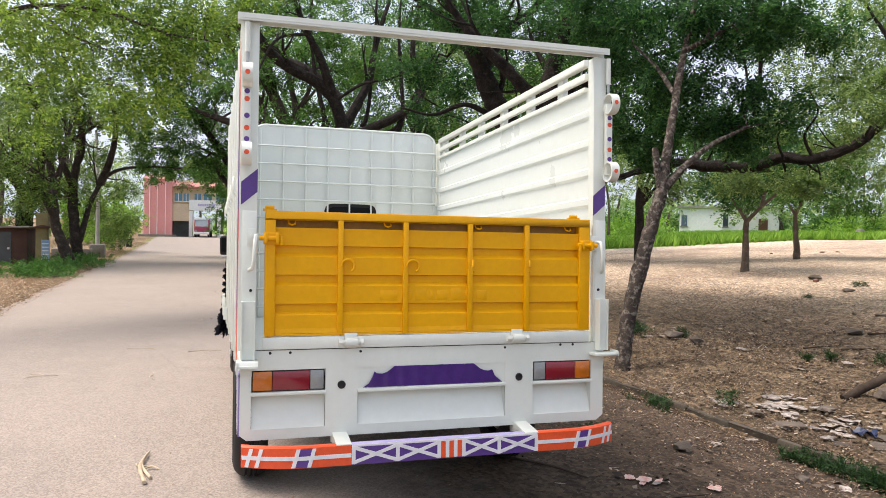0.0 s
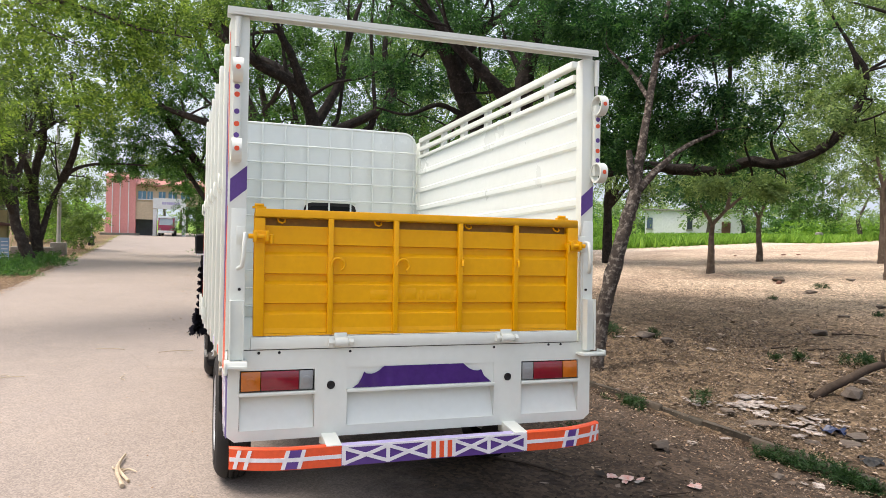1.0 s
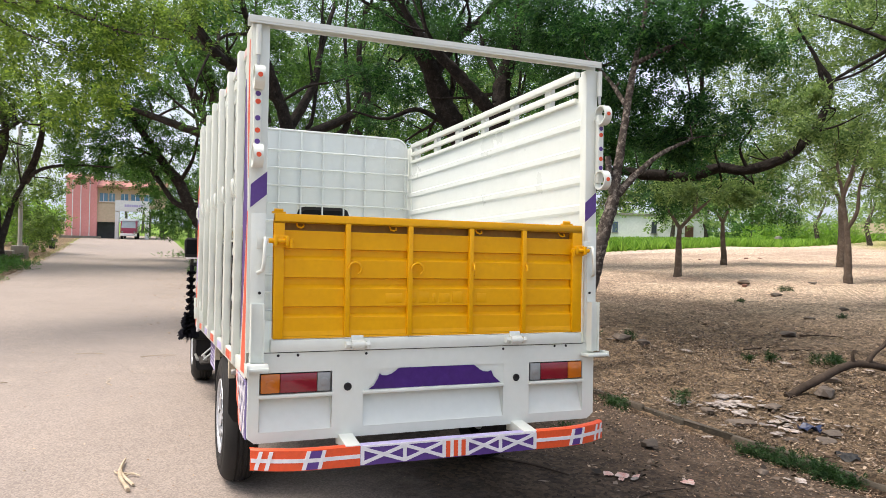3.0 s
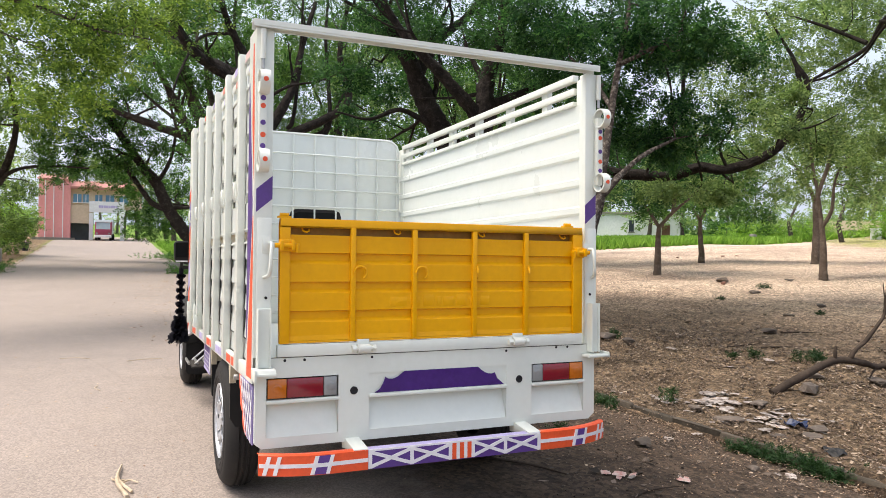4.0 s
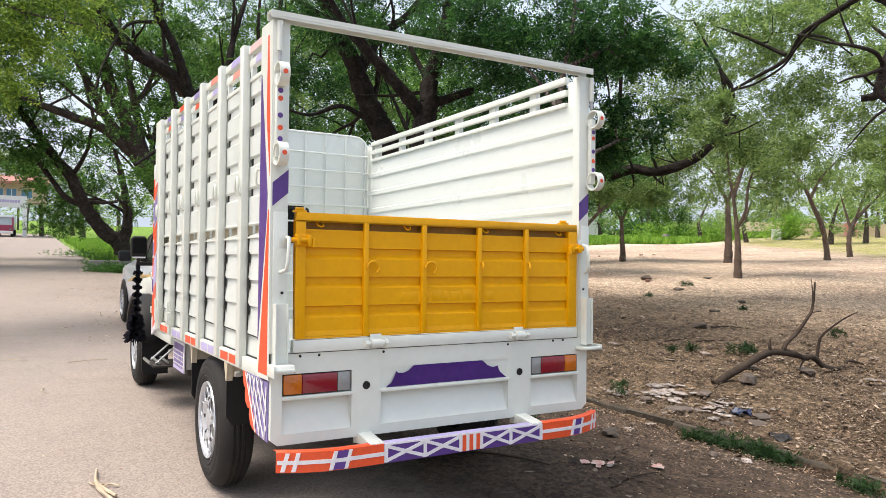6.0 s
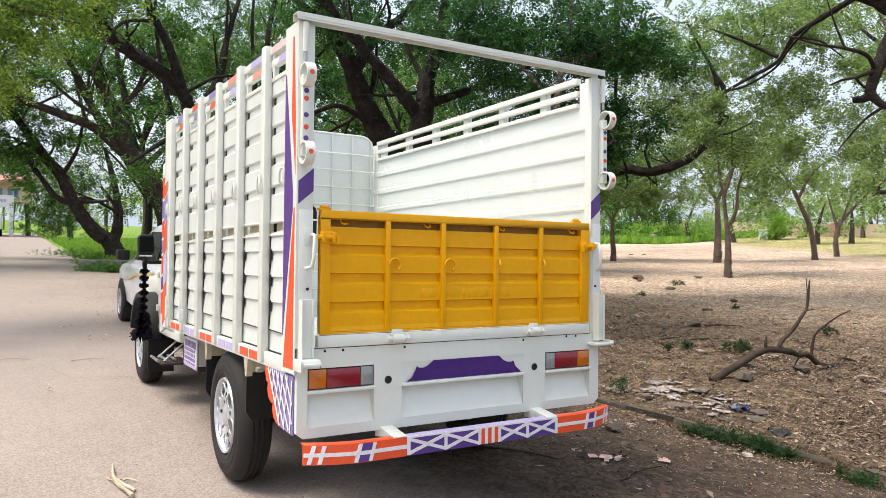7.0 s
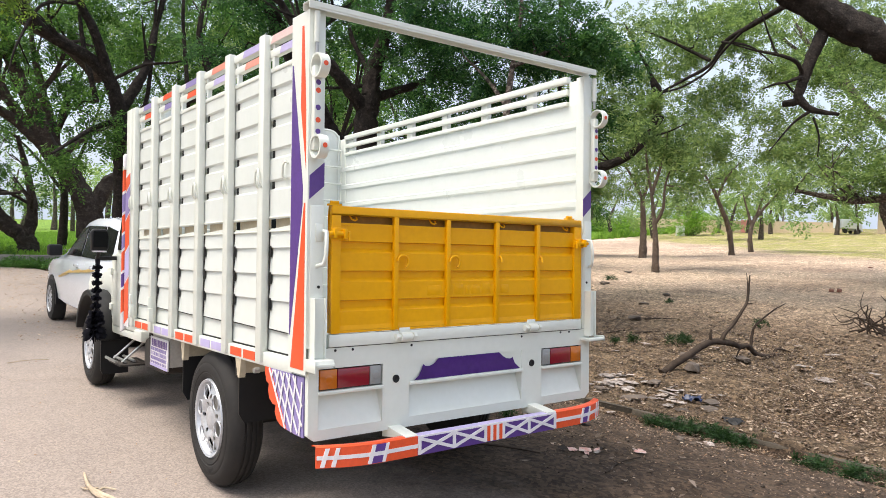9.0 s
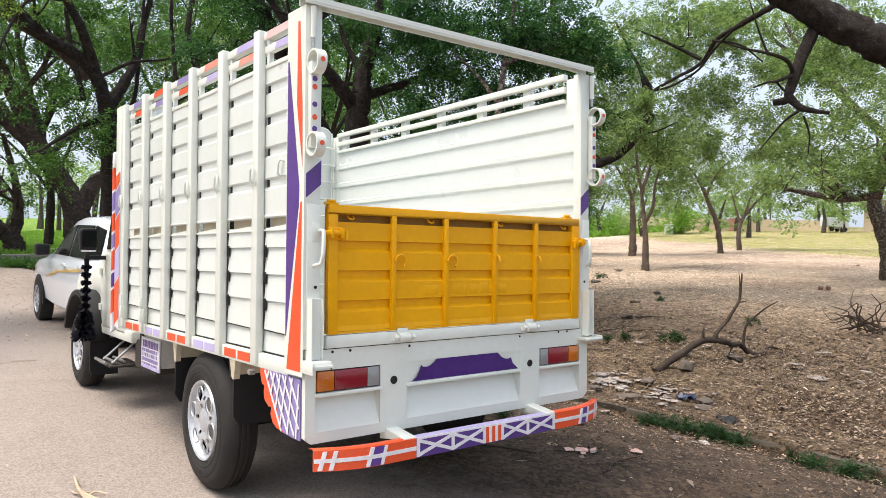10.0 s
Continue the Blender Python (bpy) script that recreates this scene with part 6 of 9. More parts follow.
        (1.5, 25.0, 8.4, 1.6, 0.75), (3.2, 25.8, 7.9, 1.7, 0.75), (0.4, 25.1, 7.2, 1.0, 0.6), (4.7, 26.4, 8.8, 2.0, 0.75),
        (4.6, 26.6, 5.9, 1.0, 0.6), (6.3, 26.0, 9.0, 2.2, 0.75), (5.8, 26.2, 6.6, 1.4, 0.75), (8.4, 26.4, 10.2, 2.2, 0.75),
        (-1.4, 25.2, 6.9, 1.1, 0.6), (-2.9, 25.4, 5.9, 0.9, 0.6), (7.2, 26.8, 7.3, 1.6, 0.75), (9.4, 26.0, 10.8, 2.0, 0.75),
        (2.1, 24.9, 9.9, 2.0, 0.75), (6.2, 26.1, 11.4, 2.4, 0.75), (-1.2, 25.0, 9.2, 1.3, 0.7), (0.2, 25.6, 9.6, 1.2, 0.7), (-0.2, 21.2, 7.7, 0.9, 0.6), (1.3, 22.0, 7.6, 0.8, 0.6), (2.4, 26.0, 6.4, 0.7, 0.6),
    ]),
    "verge": dict(leaf=0.13, limbs=[
        [(1.65, 29.80, -0.10, 0.42), (1.65, 29.80, 0.65, 0.360), (1.37, 29.68, 1.00, 0.316), (0.76, 29.56, 1.48, 0.272), (0.10, 29.44, 2.45, 0.239), (-0.42, 29.32, 3.52, 0.205), (-1.05, 29.20, 4.30, 0.181), (-1.65, 29.08, 5.17, 0.147), (-2.38, 28.96, 6.14, 0.114), (-3.28, 28.84, 7.25, 0.080)],
        [(1.53, 29.80, 0.84, 0.260), (1.75, 29.80, 1.60, 0.215), (1.76, 29.80, 2.36, 0.170), (1.56, 29.80, 3.48, 0.125), (1.19, 29.80, 4.86, 0.080)],
        [(0.10, 29.40, 2.45, 0.140), (-0.62, 29.40, 2.75, 0.110), (-1.41, 29.40, 3.91, 0.080), (-1.90, 29.40, 4.74, 0.050)],
        [(-0.42, 29.32, 3.52, 0.10), (0.1, 29.0, 4.6, 0.07), (0.3, 28.6, 5.8, 0.04)],
    ], blobs=[
        (-0.8, 28.9, 5.6, 1.1, 0.7), (-2.2, 28.9, 6.2, 1.1, 0.7), (-2.9, 27.9, 5.0, 0.9, 0.6), (0.8, 30.6, 3.4, 0.8, 0.7), (-1.9, 29.3, 4.3, 0.6, 0.6),
        (-0.2, 28.9, 7.1, 1.3, 0.75), (-2.6, 27.9, 7.2, 1.5, 0.75), (-1.5, 27.9, 8.9, 1.8, 0.75), (-3.5, 26.9, 8.3, 1.8, 0.75), (1.4, 30.4, 5.4, 1.2, 0.75),
        (0.5, 28.9, 8.8, 1.4, 0.75), (1.6, 31.4, 2.4, 0.9, 0.75), (-4.2, 26.9, 6.0, 1.6, 0.7),
        (-4.6, 28.5, 5.2, 0.9, 0.5), (-2.9, 28.5, 4.9, 0.8, 0.5), (-2.1, 28.5, 4.3, 0.7, 0.5), (-1.3, 28.5, 5.1, 0.8, 0.5), (-3.3, 28.5, 4.0, 0.6, 0.5), (-2.4, 28.5, 5.9, 0.8, 0.5),
        (-1.1, 28.5, 4.1, 0.6, 0.5), (-0.1, 28.5, 5.0, 0.7, 0.5), (-4.4, 28.5, 4.2, 0.6, 0.5), (0.1, 35.0, 3.7, 0.7, 0.8), (0.5, 35.0, 2.6, 0.8, 0.8), (-0.1, 35.0, 2.0, 0.6, 0.8), (0.8, 35.0, 4.0, 0.8, 0.8),
        (-1.1, 31.5, 4.2, 0.75, 0.8), (-0.3, 32.0, 3.5, 0.75, 0.8), (-1.1, 32.0, 3.0, 0.75, 0.8), (-0.7, 32.0, 2.1, 0.75, 0.8), (-0.1, 31.0, 4.5, 0.75, 0.8), (-1.4, 31.5, 3.8, 0.75, 0.8), (-0.1, 32.5, 2.2, 0.75, 0.8), (-2.0, 31.0, 4.5, 0.75, 0.8),
        (-5.0, 34.0, 4.4, 0.42, 0.5), (-4.1, 34.0, 4.2, 0.42, 0.5), (-2.9, 34.0, 4.2, 0.42, 0.5), (-1.9, 34.0, 4.1, 0.42, 0.5), (-3.4, 34.0, 3.6, 0.42, 0.5), (-4.5, 34.0, 3.9, 0.42, 0.5),
        (-4.6, 29.0, 9.9, 0.8, 0.6), (-3.4, 29.0, 9.4, 0.8, 0.6), (-4.4, 29.0, 8.0, 0.8, 0.6), (-3.0, 29.0, 7.7, 0.8, 0.6), (-2.2, 29.0, 9.4, 0.8, 0.6), (-2.2, 29.0, 6.4, 0.8, 0.6),
        (-1.4, 34.0, 3.6, 0.85, 0.9), (-0.9, 34.5, 2.5, 0.85, 0.9), (-0.6, 34.0, 1.5, 0.85, 0.9), (-1.3, 34.5, 1.8, 0.85, 0.9), (-0.3, 33.5, 3.1, 0.85, 0.9), (-0.1, 34.0, 1.8, 0.85, 0.9),
    ]),
    "road_left": dict(leaf=0.14, limbs=[
        [(-7.2, 30.16, -0.1, 0.288), (-7.2, 30.16, 0.43, 0.23), (-7.3, 30.14, 1.46, 0.207), (-7.37, 30.12, 2.66, 0.183), (-7.3, 30.14, 3.86, 0.16), (-6.95, 29.7, 5.02, 0.137), (-7.09, 29.16, 6.57, 0.113), (-7.41, 28.08, 8.14, 0.09)],
        [(-7.18, 30.16, 0.55, 0.13), (-6.96, 30.2, 1.47, 0.116), (-6.71, 30.24, 2.44, 0.101), (-6.3, 30.11, 3.3, 0.087), (-5.72, 29.39, 3.75, 0.073), (-5.01, 28.98, 3.94, 0.059), (-4.27, 28.56, 3.99, 0.044), (-2.93, 27.67, 3.91, 0.03)],
        [(-7.37, 30.12, 3.14, 0.14), (-7.62, 29.06, 4.45, 0.11), (-6.6, 28.23, 5.21, 0.08), (-6.14, 27.3, 5.34, 0.05)],
        [(-6.3, 30.11, 3.3, 0.16), (-5.81, 29.38, 4.34, 0.123), (-5.49, 28.41, 5.64, 0.087), (-5.66, 27.37, 7.25, 0.05)],
    ], blobs=[
        (-5.0, 28.5, 8.2, 1.6, 0.75), (-3.0, 28.7, 7.5, 1.3, 0.75), (-6.6, 27.2, 7.1, 1.6, 0.75), (-3.4, 27.6, 9.3, 1.6, 0.75),
        (-1.9, 27.7, 8.6, 1.3, 0.75), (-6.0, 28.3, 5.8, 1.0, 0.75), (-7.5, 27.0, 4.9, 1.1, 0.75), (-3.5, 29.6, 5.5, 0.7, 0.5),
        (-1.6, 30.7, 6.0, 0.9, 0.6), (-4.9, 29.5, 5.8, 0.8, 0.6), (-7.0, 36.3, 2.6, 1.0, 0.75), (-6.8, 40.3, 1.8, 1.1, 0.75),
        (-7.9, 25.9, 8.4, 1.8, 0.75), (-5.3, 26.4, 9.9, 2.0, 0.75), (-1.1, 32.7, 4.1, 0.5, 0.75), (-6.3, 36.4, 3.5, 0.9, 0.75),
        (-2.9, 36.7, 4.8, 1.3, 0.5), (-3.8, 34.6, 5.2, 1.1, 0.5), (-1.7, 38.7, 5.3, 1.2, 0.6), (-5.2, 34.5, 5.5, 1.0, 0.6),
        (-6.6, 32.3, 4.6, 1.2, 0.7), (-5.9, 30.4, 7.1, 1.6, 0.75), (-7.2, 42.3, 0.8, 0.9, 0.8), (-7.4, 40.3, 1.5, 1.0, 0.9), (-5.0, 36.0, 4.4, 0.5, 0.6), (-4.0, 36.0, 4.4, 0.45, 0.5), (-3.2, 36.0, 4.6, 0.5, 0.5), (-2.5, 36.0, 4.1, 0.45, 0.5), (-1.7, 36.0, 4.3, 0.5, 0.6), (-1.3, 36.0, 3.5, 0.4, 0.7),
        (-9.1, 38.0, 3.4, 1.1, 0.8), (-8.1, 39.0, 2.5, 1.1, 0.8), (-7.1, 40.0, 3.5, 1.1, 0.8), (-7.2, 42.0, 2.0, 1.1, 0.8), (-10.2, 36.0, 2.9, 1.1, 0.8), (-9.5, 38.0, 1.6, 1.1, 0.8), (-9.4, 36.0, 4.2, 1.1, 0.8), (-8.3, 38.0, 4.3, 1.1, 0.8), (-8.0, 43.0, 1.1, 1.1, 0.8),
    ]),
    "left_pair": dict(leaf=0.12, limbs=[
        [(-6.63, 25.68, -0.1, 0.25), (-6.63, 25.68, 0.22, 0.2), (-6.85, 25.64, 0.84, 0.18), (-7.07, 25.59, 1.56, 0.16), (-7.13, 25.58, 2.48, 0.14), (-7.23, 25.56, 3.5, 0.12), (-7.39, 25.01, 4.85, 0.1), (-7.58, 23.94, 6.22, 0.08)],
        [(-7.09, 25.59, 1.76, 0.14), (-7.46, 25.0, 2.85, 0.11), (-7.84, 24.39, 3.57, 0.08), (-8.35, 23.74, 3.87, 0.05)],
        [(-7.13, 25.58, 2.69, 0.12), (-6.84, 25.64, 3.94, 0.08), (-6.62, 25.69, 5.19, 0.04)],
    ], blobs=[
        (-7.4, 24.0, 5.7, 1.3, 0.75), (-7.8, 22.9, 3.3, 1.1, 0.75), (-7.5, 24.5, 2.6, 0.7, 0.75), (-7.8, 22.9, 7.3, 1.5, 0.75),
        (-6.8, 24.1, 4.4, 0.8, 0.75), (-9.0, 22.5, 5.0, 1.8, 0.75), (-7.7, 23.9, 4.5, 1.0, 0.75), (-5.9, 24.3, 8.2, 1.4, 0.75),
        (-8.3, 26.9, 4.0, 1.3, 0.75), (-9.0, 26.7, 5.6, 1.6, 0.75), (-7.2, 28.1, 5.9, 1.4, 0.75), (-9.1, 28.7, 1.6, 1.0, 0.75),
        (-6.9, 30.2, 3.2, 1.0, 0.75), (-7.8, 27.0, 6.8, 1.4, 0.75),
    ]),
    "shed_tree": dict(leaf=0.13, limbs=[
        [(-7.66, 21.86, -0.1, 0.45), (-7.66, 21.86, 0.55, 0.36), (-7.7, 21.85, 1.43, 0.308), (-7.65, 21.86, 2.31, 0.256), (-7.42, 21.92, 3.38, 0.204), (-6.98, 21.51, 4.24, 0.152), (-6.8, 21.04, 5.22, 0.1)],
        [(-7.53, 21.89, 2.49, 0.2), (-8.25, 21.69, 3.5, 0.14), (-8.94, 21.48, 4.46, 0.08)],
    ], blobs=[
        (-7.4, 21.4, 2.5, 1.0, 0.75), (-8.4, 21.6, 3.8, 1.6, 0.75), (-6.8, 22.1, 3.1, 0.8, 0.75), (-8.7, 21.6, 6.2, 2.0, 0.75),
        (-6.2, 21.2, 7.0, 1.6, 0.75),
    ]),
    "overhang": dict(leaf=0.075, limbs=[
        [(-6.2, 6.5, 0, 0.3), (-6.0, 6.8, 2.2, 0.26), (-5.6, 7.6, 4.2, 0.22), (-4.53, 8.19, 4.3, 0.035), (-3.74, 8.41, 4.69, 0.029), (-2.92, 8.88, 4.83, 0.024), (-1.97, 9.29, 4.69, 0.018), (-1.18, 9.73, 4.74, 0.012)],
        [(-3.74, 8.41, 4.69, 0.02), (-3.41, 8.99, 4.47, 0.014), (-2.69, 9.62, 4.33, 0.008)],
    ], blobs=[
        (-3.7, 8.4, 4.6, 1.0, 0.75), (-3.0, 9.1, 5.0, 1.0, 0.75), (-2.0, 9.5, 4.9, 0.8, 0.75), (-4.1, 8.8, 3.9, 0.9, 0.75),
        (-3.5, 9.5, 4.1, 0.8, 0.75), (-2.5, 9.6, 4.3, 0.7, 0.75), (-1.6, 9.7, 5.2, 0.9, 0.75), (-4.1, 9.9, 3.3, 0.7, 0.75),
        (-3.0, 10.6, 3.7, 0.6, 0.75), (-4.5, 8.2, 4.0, 1.2, 0.75), (-3.5, 8.5, 5.3, 1.3, 0.75), (-2.1, 9.2, 5.6, 1.2, 0.75),
        (-0.9, 10.7, 5.9, 0.9, 0.75),
        (-2.9, 10.0, 5.0, 0.6, 0.6), (-2.2, 10.3, 5.0, 0.6, 0.6), (-1.4, 10.6, 5.3, 0.6, 0.6), (-2.5, 10.0, 4.3, 0.6, 0.6), (-1.8, 10.4, 4.5, 0.6, 0.6), (-1.0, 10.8, 5.1, 0.6, 0.6), (-2.7, 10.2, 3.6, 0.6, 0.6), (-2.2, 10.6, 3.9, 0.6, 0.6), (-0.6, 11.0, 5.6, 0.6, 0.6),
    ]),
    "field_a": dict(leaf=0.13, limbs=[
        [(15.93, 17.04, 0.31, 0.154), (15.93, 17.04, 0.74, 0.128), (15.93, 17.04, 1.44, 0.102), (15.94, 17.03, 2.13, 0.077)],
        [(15.94, 17.03, 2.13, 0.070), (15.71, 17.23, 2.62, 0.055), (15.4, 17.48, 3.22, 0.041), (15.16, 17.67, 4.02, 0.026)],
        [(15.94, 17.03, 2.13, 0.070), (16.28, 16.74, 2.64, 0.055), (16.75, 16.33, 3.23, 0.041), (17.13, 15.97, 3.72, 0.026)],
        [(16.28, 16.74, 2.64, 0.070), (16.4, 16.64, 3.62, 0.048), (16.44, 16.6, 4.61, 0.026)],
    ], blobs=[
        (15.5, 17.4, 3.6, 1.3, 0.6), (16.8, 17.0, 3.9, 1.2, 0.6), (17.1, 16.0, 4.0, 1.0, 0.6), (15.2, 18.3, 3.6, 1.0, 0.6),
        (16.0, 17.0, 4.8, 1.5, 0.7), (17.6, 16.9, 5.3, 1.2, 0.7), (15.9, 18.4, 4.9, 1.1, 0.7),
    ]),
    "field_b": dict(leaf=0.13, limbs=[
        [(22.92, 22.19, 0.58, 0.154), (22.92, 22.19, 1.09, 0.128), (22.87, 22.24, 1.86, 0.102), (22.85, 22.26, 2.63, 0.077)],
        [(22.85, 22.26, 2.63, 0.070), (22.5, 22.59, 3.53, 0.048), (22.29, 22.77, 4.56, 0.026)],
        [(22.85, 22.26, 2.63, 0.070), (23.1, 22.02, 3.53, 0.048), (23.33, 21.8, 4.55, 0.026)],
    ], blobs=[
        (22.7, 22.4, 4.0, 1.6, 0.6), (23.9, 22.0, 4.1, 1.5, 0.6), (24.1, 21.0, 4.5, 1.5, 0.6), (22.6, 23.8, 4.4, 1.4, 0.6),
        (23.1, 22.0, 5.6, 2.0, 0.7),
    ]),
    "field_c": dict(leaf=0.13, limbs=[
        [(18.93, 12.7, 0.43, 0.154), (18.93, 12.7, 0.65, 0.128), (18.91, 12.72, 1.51, 0.102), (18.88, 12.77, 2.17, 0.077)],
        [(18.88, 12.77, 2.17, 0.070), (18.79, 12.88, 3.22, 0.055), (18.68, 13.02, 4.17, 0.041), (18.61, 13.11, 5.12, 0.026)],
        [(18.88, 12.77, 2.17, 0.070), (19.03, 12.56, 2.74, 0.055), (19.07, 12.52, 3.59, 0.041), (19.2, 12.33, 4.35, 0.026)],
        [(18.79, 12.88, 3.22, 0.070), (19.0, 12.61, 4.54, 0.048), (19.08, 12.5, 5.48, 0.026)],
    ], blobs=[
        (18.7, 13.0, 4.9, 1.2, 0.7), (19.7, 12.5, 4.4, 1.3, 0.6), (18.9, 13.6, 3.8, 0.9, 0.6), (19.6, 11.8, 3.6, 1.0, 0.6),
        (19.0, 12.7, 6.0, 1.6, 0.7), (20.6, 12.1, 5.0, 1.3, 0.6), (18.9, 14.4, 5.7, 1.3, 0.7),
    ]),
    "field_d": dict(leaf=0.13, limbs=[
        [(25.63, 18.32, 0.69, 0.192), (25.63, 18.32, 1.58, 0.160), (25.61, 18.35, 2.52, 0.128), (25.57, 18.4, 3.59, 0.096)],
        [(25.57, 18.4, 3.59, 0.088), (25.25, 18.83, 4.66, 0.060), (24.9, 19.26, 5.47, 0.032)],
        [(25.57, 18.4, 3.59, 0.088), (25.8, 18.1, 4.67, 0.060), (26.01, 17.82, 5.47, 0.032)],
    ], blobs=[
        (25.4, 18.6, 4.7, 1.7, 0.7), (25.2, 19.7, 3.9, 1.3, 0.6), (27.0, 18.2, 4.5, 1.5, 0.6), (28.4, 17.8, 3.8, 1.3, 0.6),
        (25.7, 18.3, 6.3, 2.0, 0.7),
    ]),
    "field_e": dict(leaf=0.13, limbs=[
        [(31.92, 17.5, 0.90, 0.18), (31.87, 17.5, 1.37, 0.13), (31.72, 17.5, 1.96, 0.12), (31.28, 17.5, 2.82, 0.11), (30.59, 17.5, 3.65, 0.095), (30.03, 17.5, 4.33, 0.08)],
        [(30.03, 17.5, 4.33, 0.08), (29.6, 17.8, 5.1, 0.055), (29.1, 18.2, 5.8, 0.03)],
        [(30.35, 17.5, 3.95, 0.08), (30.6, 17.2, 4.9, 0.055), (31.1, 16.8, 5.7, 0.03)],
    ], blobs=[
        (29.8, 18.2, 5.2, 1.7, 0.6), (31.0, 17.2, 5.4, 1.7, 0.6), (32.3, 17.8, 5.1, 1.3, 0.6), (30.4, 17.9, 6.8, 2.2, 0.7),
    ]),
    "field_f": dict(leaf=0.13, limbs=[
        [(36.06, 18.77, 1.05, 0.17), (36.01, 18.77, 1.4, 0.13), (35.89, 18.77, 2.04, 0.12), (36.02, 18.77, 2.69, 0.11), (36.41, 18.77, 3.19, 0.11), (37.17, 18.77, 3.71, 0.08)],
        [(37.17, 18.77, 3.71, 0.075), (37.6, 18.3, 4.5, 0.05), (37.9, 17.8, 5.3, 0.03)],
        [(36.02, 18.77, 2.69, 0.08), (35.9, 19.0, 3.57, 0.06), (35.7, 19.2, 4.54, 0.03)],
        [(36.41, 18.77, 3.19, 0.07), (36.5, 18.5, 4.2, 0.05), (36.7, 18.2, 5.2, 0.03)],
    ], blobs=[
        (36.3, 18.3, 5.1, 1.8, 0.6), (37.6, 17.6, 5.3, 1.8, 0.6), (38.6, 16.6, 5.4, 1.5, 0.6), (36.9, 17.9, 6.9, 2.3, 0.7),
        (38.8, 15.8, 6.4, 1.8, 0.7),
    ]),
    "frame_right": dict(leaf=0.11, limbs=[
        [(21.03, 5.61, 0.4, 0.27), (21.03, 5.67, 1.38, 0.25), (20.97, 5.84, 2.05, 0.223), (20.89, 6.07, 2.75, 0.195), (20.9, 6.04, 3.39, 0.168), (20.99, 5.78, 4.73, 0.14)],
        [(18.73, 5.16, 2.98, 0.12), (18.0, 5.66, 2.84, 0.093), (17.22, 6.2, 2.92, 0.067), (16.48, 6.6, 3.03, 0.04)],
        [(20.99, 5.78, 4.73, 0.13), (20.6, 7.2, 6.4, 0.10), (20.4, 8.3, 7.9, 0.06), (20.6, 9.0, 9.0, 0.03)],
        [(20.6, 7.2, 6.4, 0.08), (19.2, 8.0, 7.4, 0.06), (18.0, 8.6, 8.3, 0.03)],
        [(20.7, 6.9, 6.1, 0.08), (21.9, 8.0, 7.4, 0.06), (23.0, 8.7, 8.6, 0.03)],
        [(18.0, 5.66, 2.84, 0.06), (17.84, 6.05, 3.49, 0.04), (17.67, 6.44, 3.8, 0.02)],
    ], blobs=[
        (17.9, 5.9, 3.3, 1.1, 0.5), (17.1, 6.6, 3.3, 1.0, 0.5), (18.2, 5.2, 3.6, 1.2, 0.6), (18.9, 6.1, 4.7, 1.5, 0.6),
        (19.4, 7.6, 4.5, 1.2, 0.6), (18.4, 4.6, 4.3, 1.6, 0.7), (19.2, 5.4, 6.5, 1.8, 0.7), (18.6, 8.6, 8.5, 1.5, 0.6), (20.7, 9.0, 8.3, 1.6, 0.6), (22.4, 8.8, 9.2, 1.5, 0.6), (17.4, 8.8, 8.4, 1.3, 0.6), (21.4, 8.6, 7.4, 1.4, 0.6), (23.6, 8.8, 8.2, 1.4, 0.6),
    ]),
}


def leaf_cloud(rng, centres, spread, leaf, count, droop=0.35):
    """Feathered sprays of small leaves, count in all, gathered round the centres (n, 3) with their spreads (n,)."""
    pairs = 5
    sprays = max(1, count // (2 * pairs))
    pick = rng.integers(0, len(centres), sprays)
    off = rng.normal(0, 1, (sprays, 3))
    off /= np.linalg.norm(off, axis=1, keepdims=True)
    off *= (rng.random((sprays, 1)) ** 0.45)
    off[:, 2] *= 0.62
    o = centres[pick] + off * spread[pick][:, None]
    d = off + rng.normal(0, 0.6, (sprays, 3))
    d[:, 2] -= droop
    d /= np.linalg.norm(d, axis=1, keepdims=True) + 1e-9
    up = rng.normal(0, 0.45, (sprays, 3)) + np.array([0, 0, 1.0])
    side = np.cross(d, up)
    side /= np.linalg.norm(side, axis=1, keepdims=True) + 1e-9
    nrm = np.cross(side, d)
    length = leaf * rng.uniform(2.2, 4.2, sprays)
    v = np.empty((sprays, 2 * pairs, 4, 3), np.float32)
    for k in range(pairs):
        for j, s in enumerate((-1, 1)):
            base = o + d * (length * (k + 0.5 * j) / pairs)[:, None]
            ax = side * s * 0.85 + d * 0.55 + nrm * rng.normal(0, 0.28, (sprays, 1))
            ax /= np.linalg.norm(ax, axis=1, keepdims=True)
            le = (leaf * rng.uniform(0.7, 1.25, sprays))[:, None]
            wid = np.cross(ax, nrm + 0.2 * rng.normal(0, 1, (sprays, 3)))
            wid /= np.linalg.norm(wid, axis=1, keepdims=True) + 1e-9
            mid = base + ax * le * 0.5
            q = 2 * k + j
            v[:, q, 0], v[:, q, 1], v[:, q, 2], v[:, q, 3] = base, mid + wid * le * 0.24, base + ax * le, mid - wid * le * 0.24
    v = v.reshape(-1, 3)
    return v, np.arange(len(v), dtype=np.int32).reshape(-1, 4)


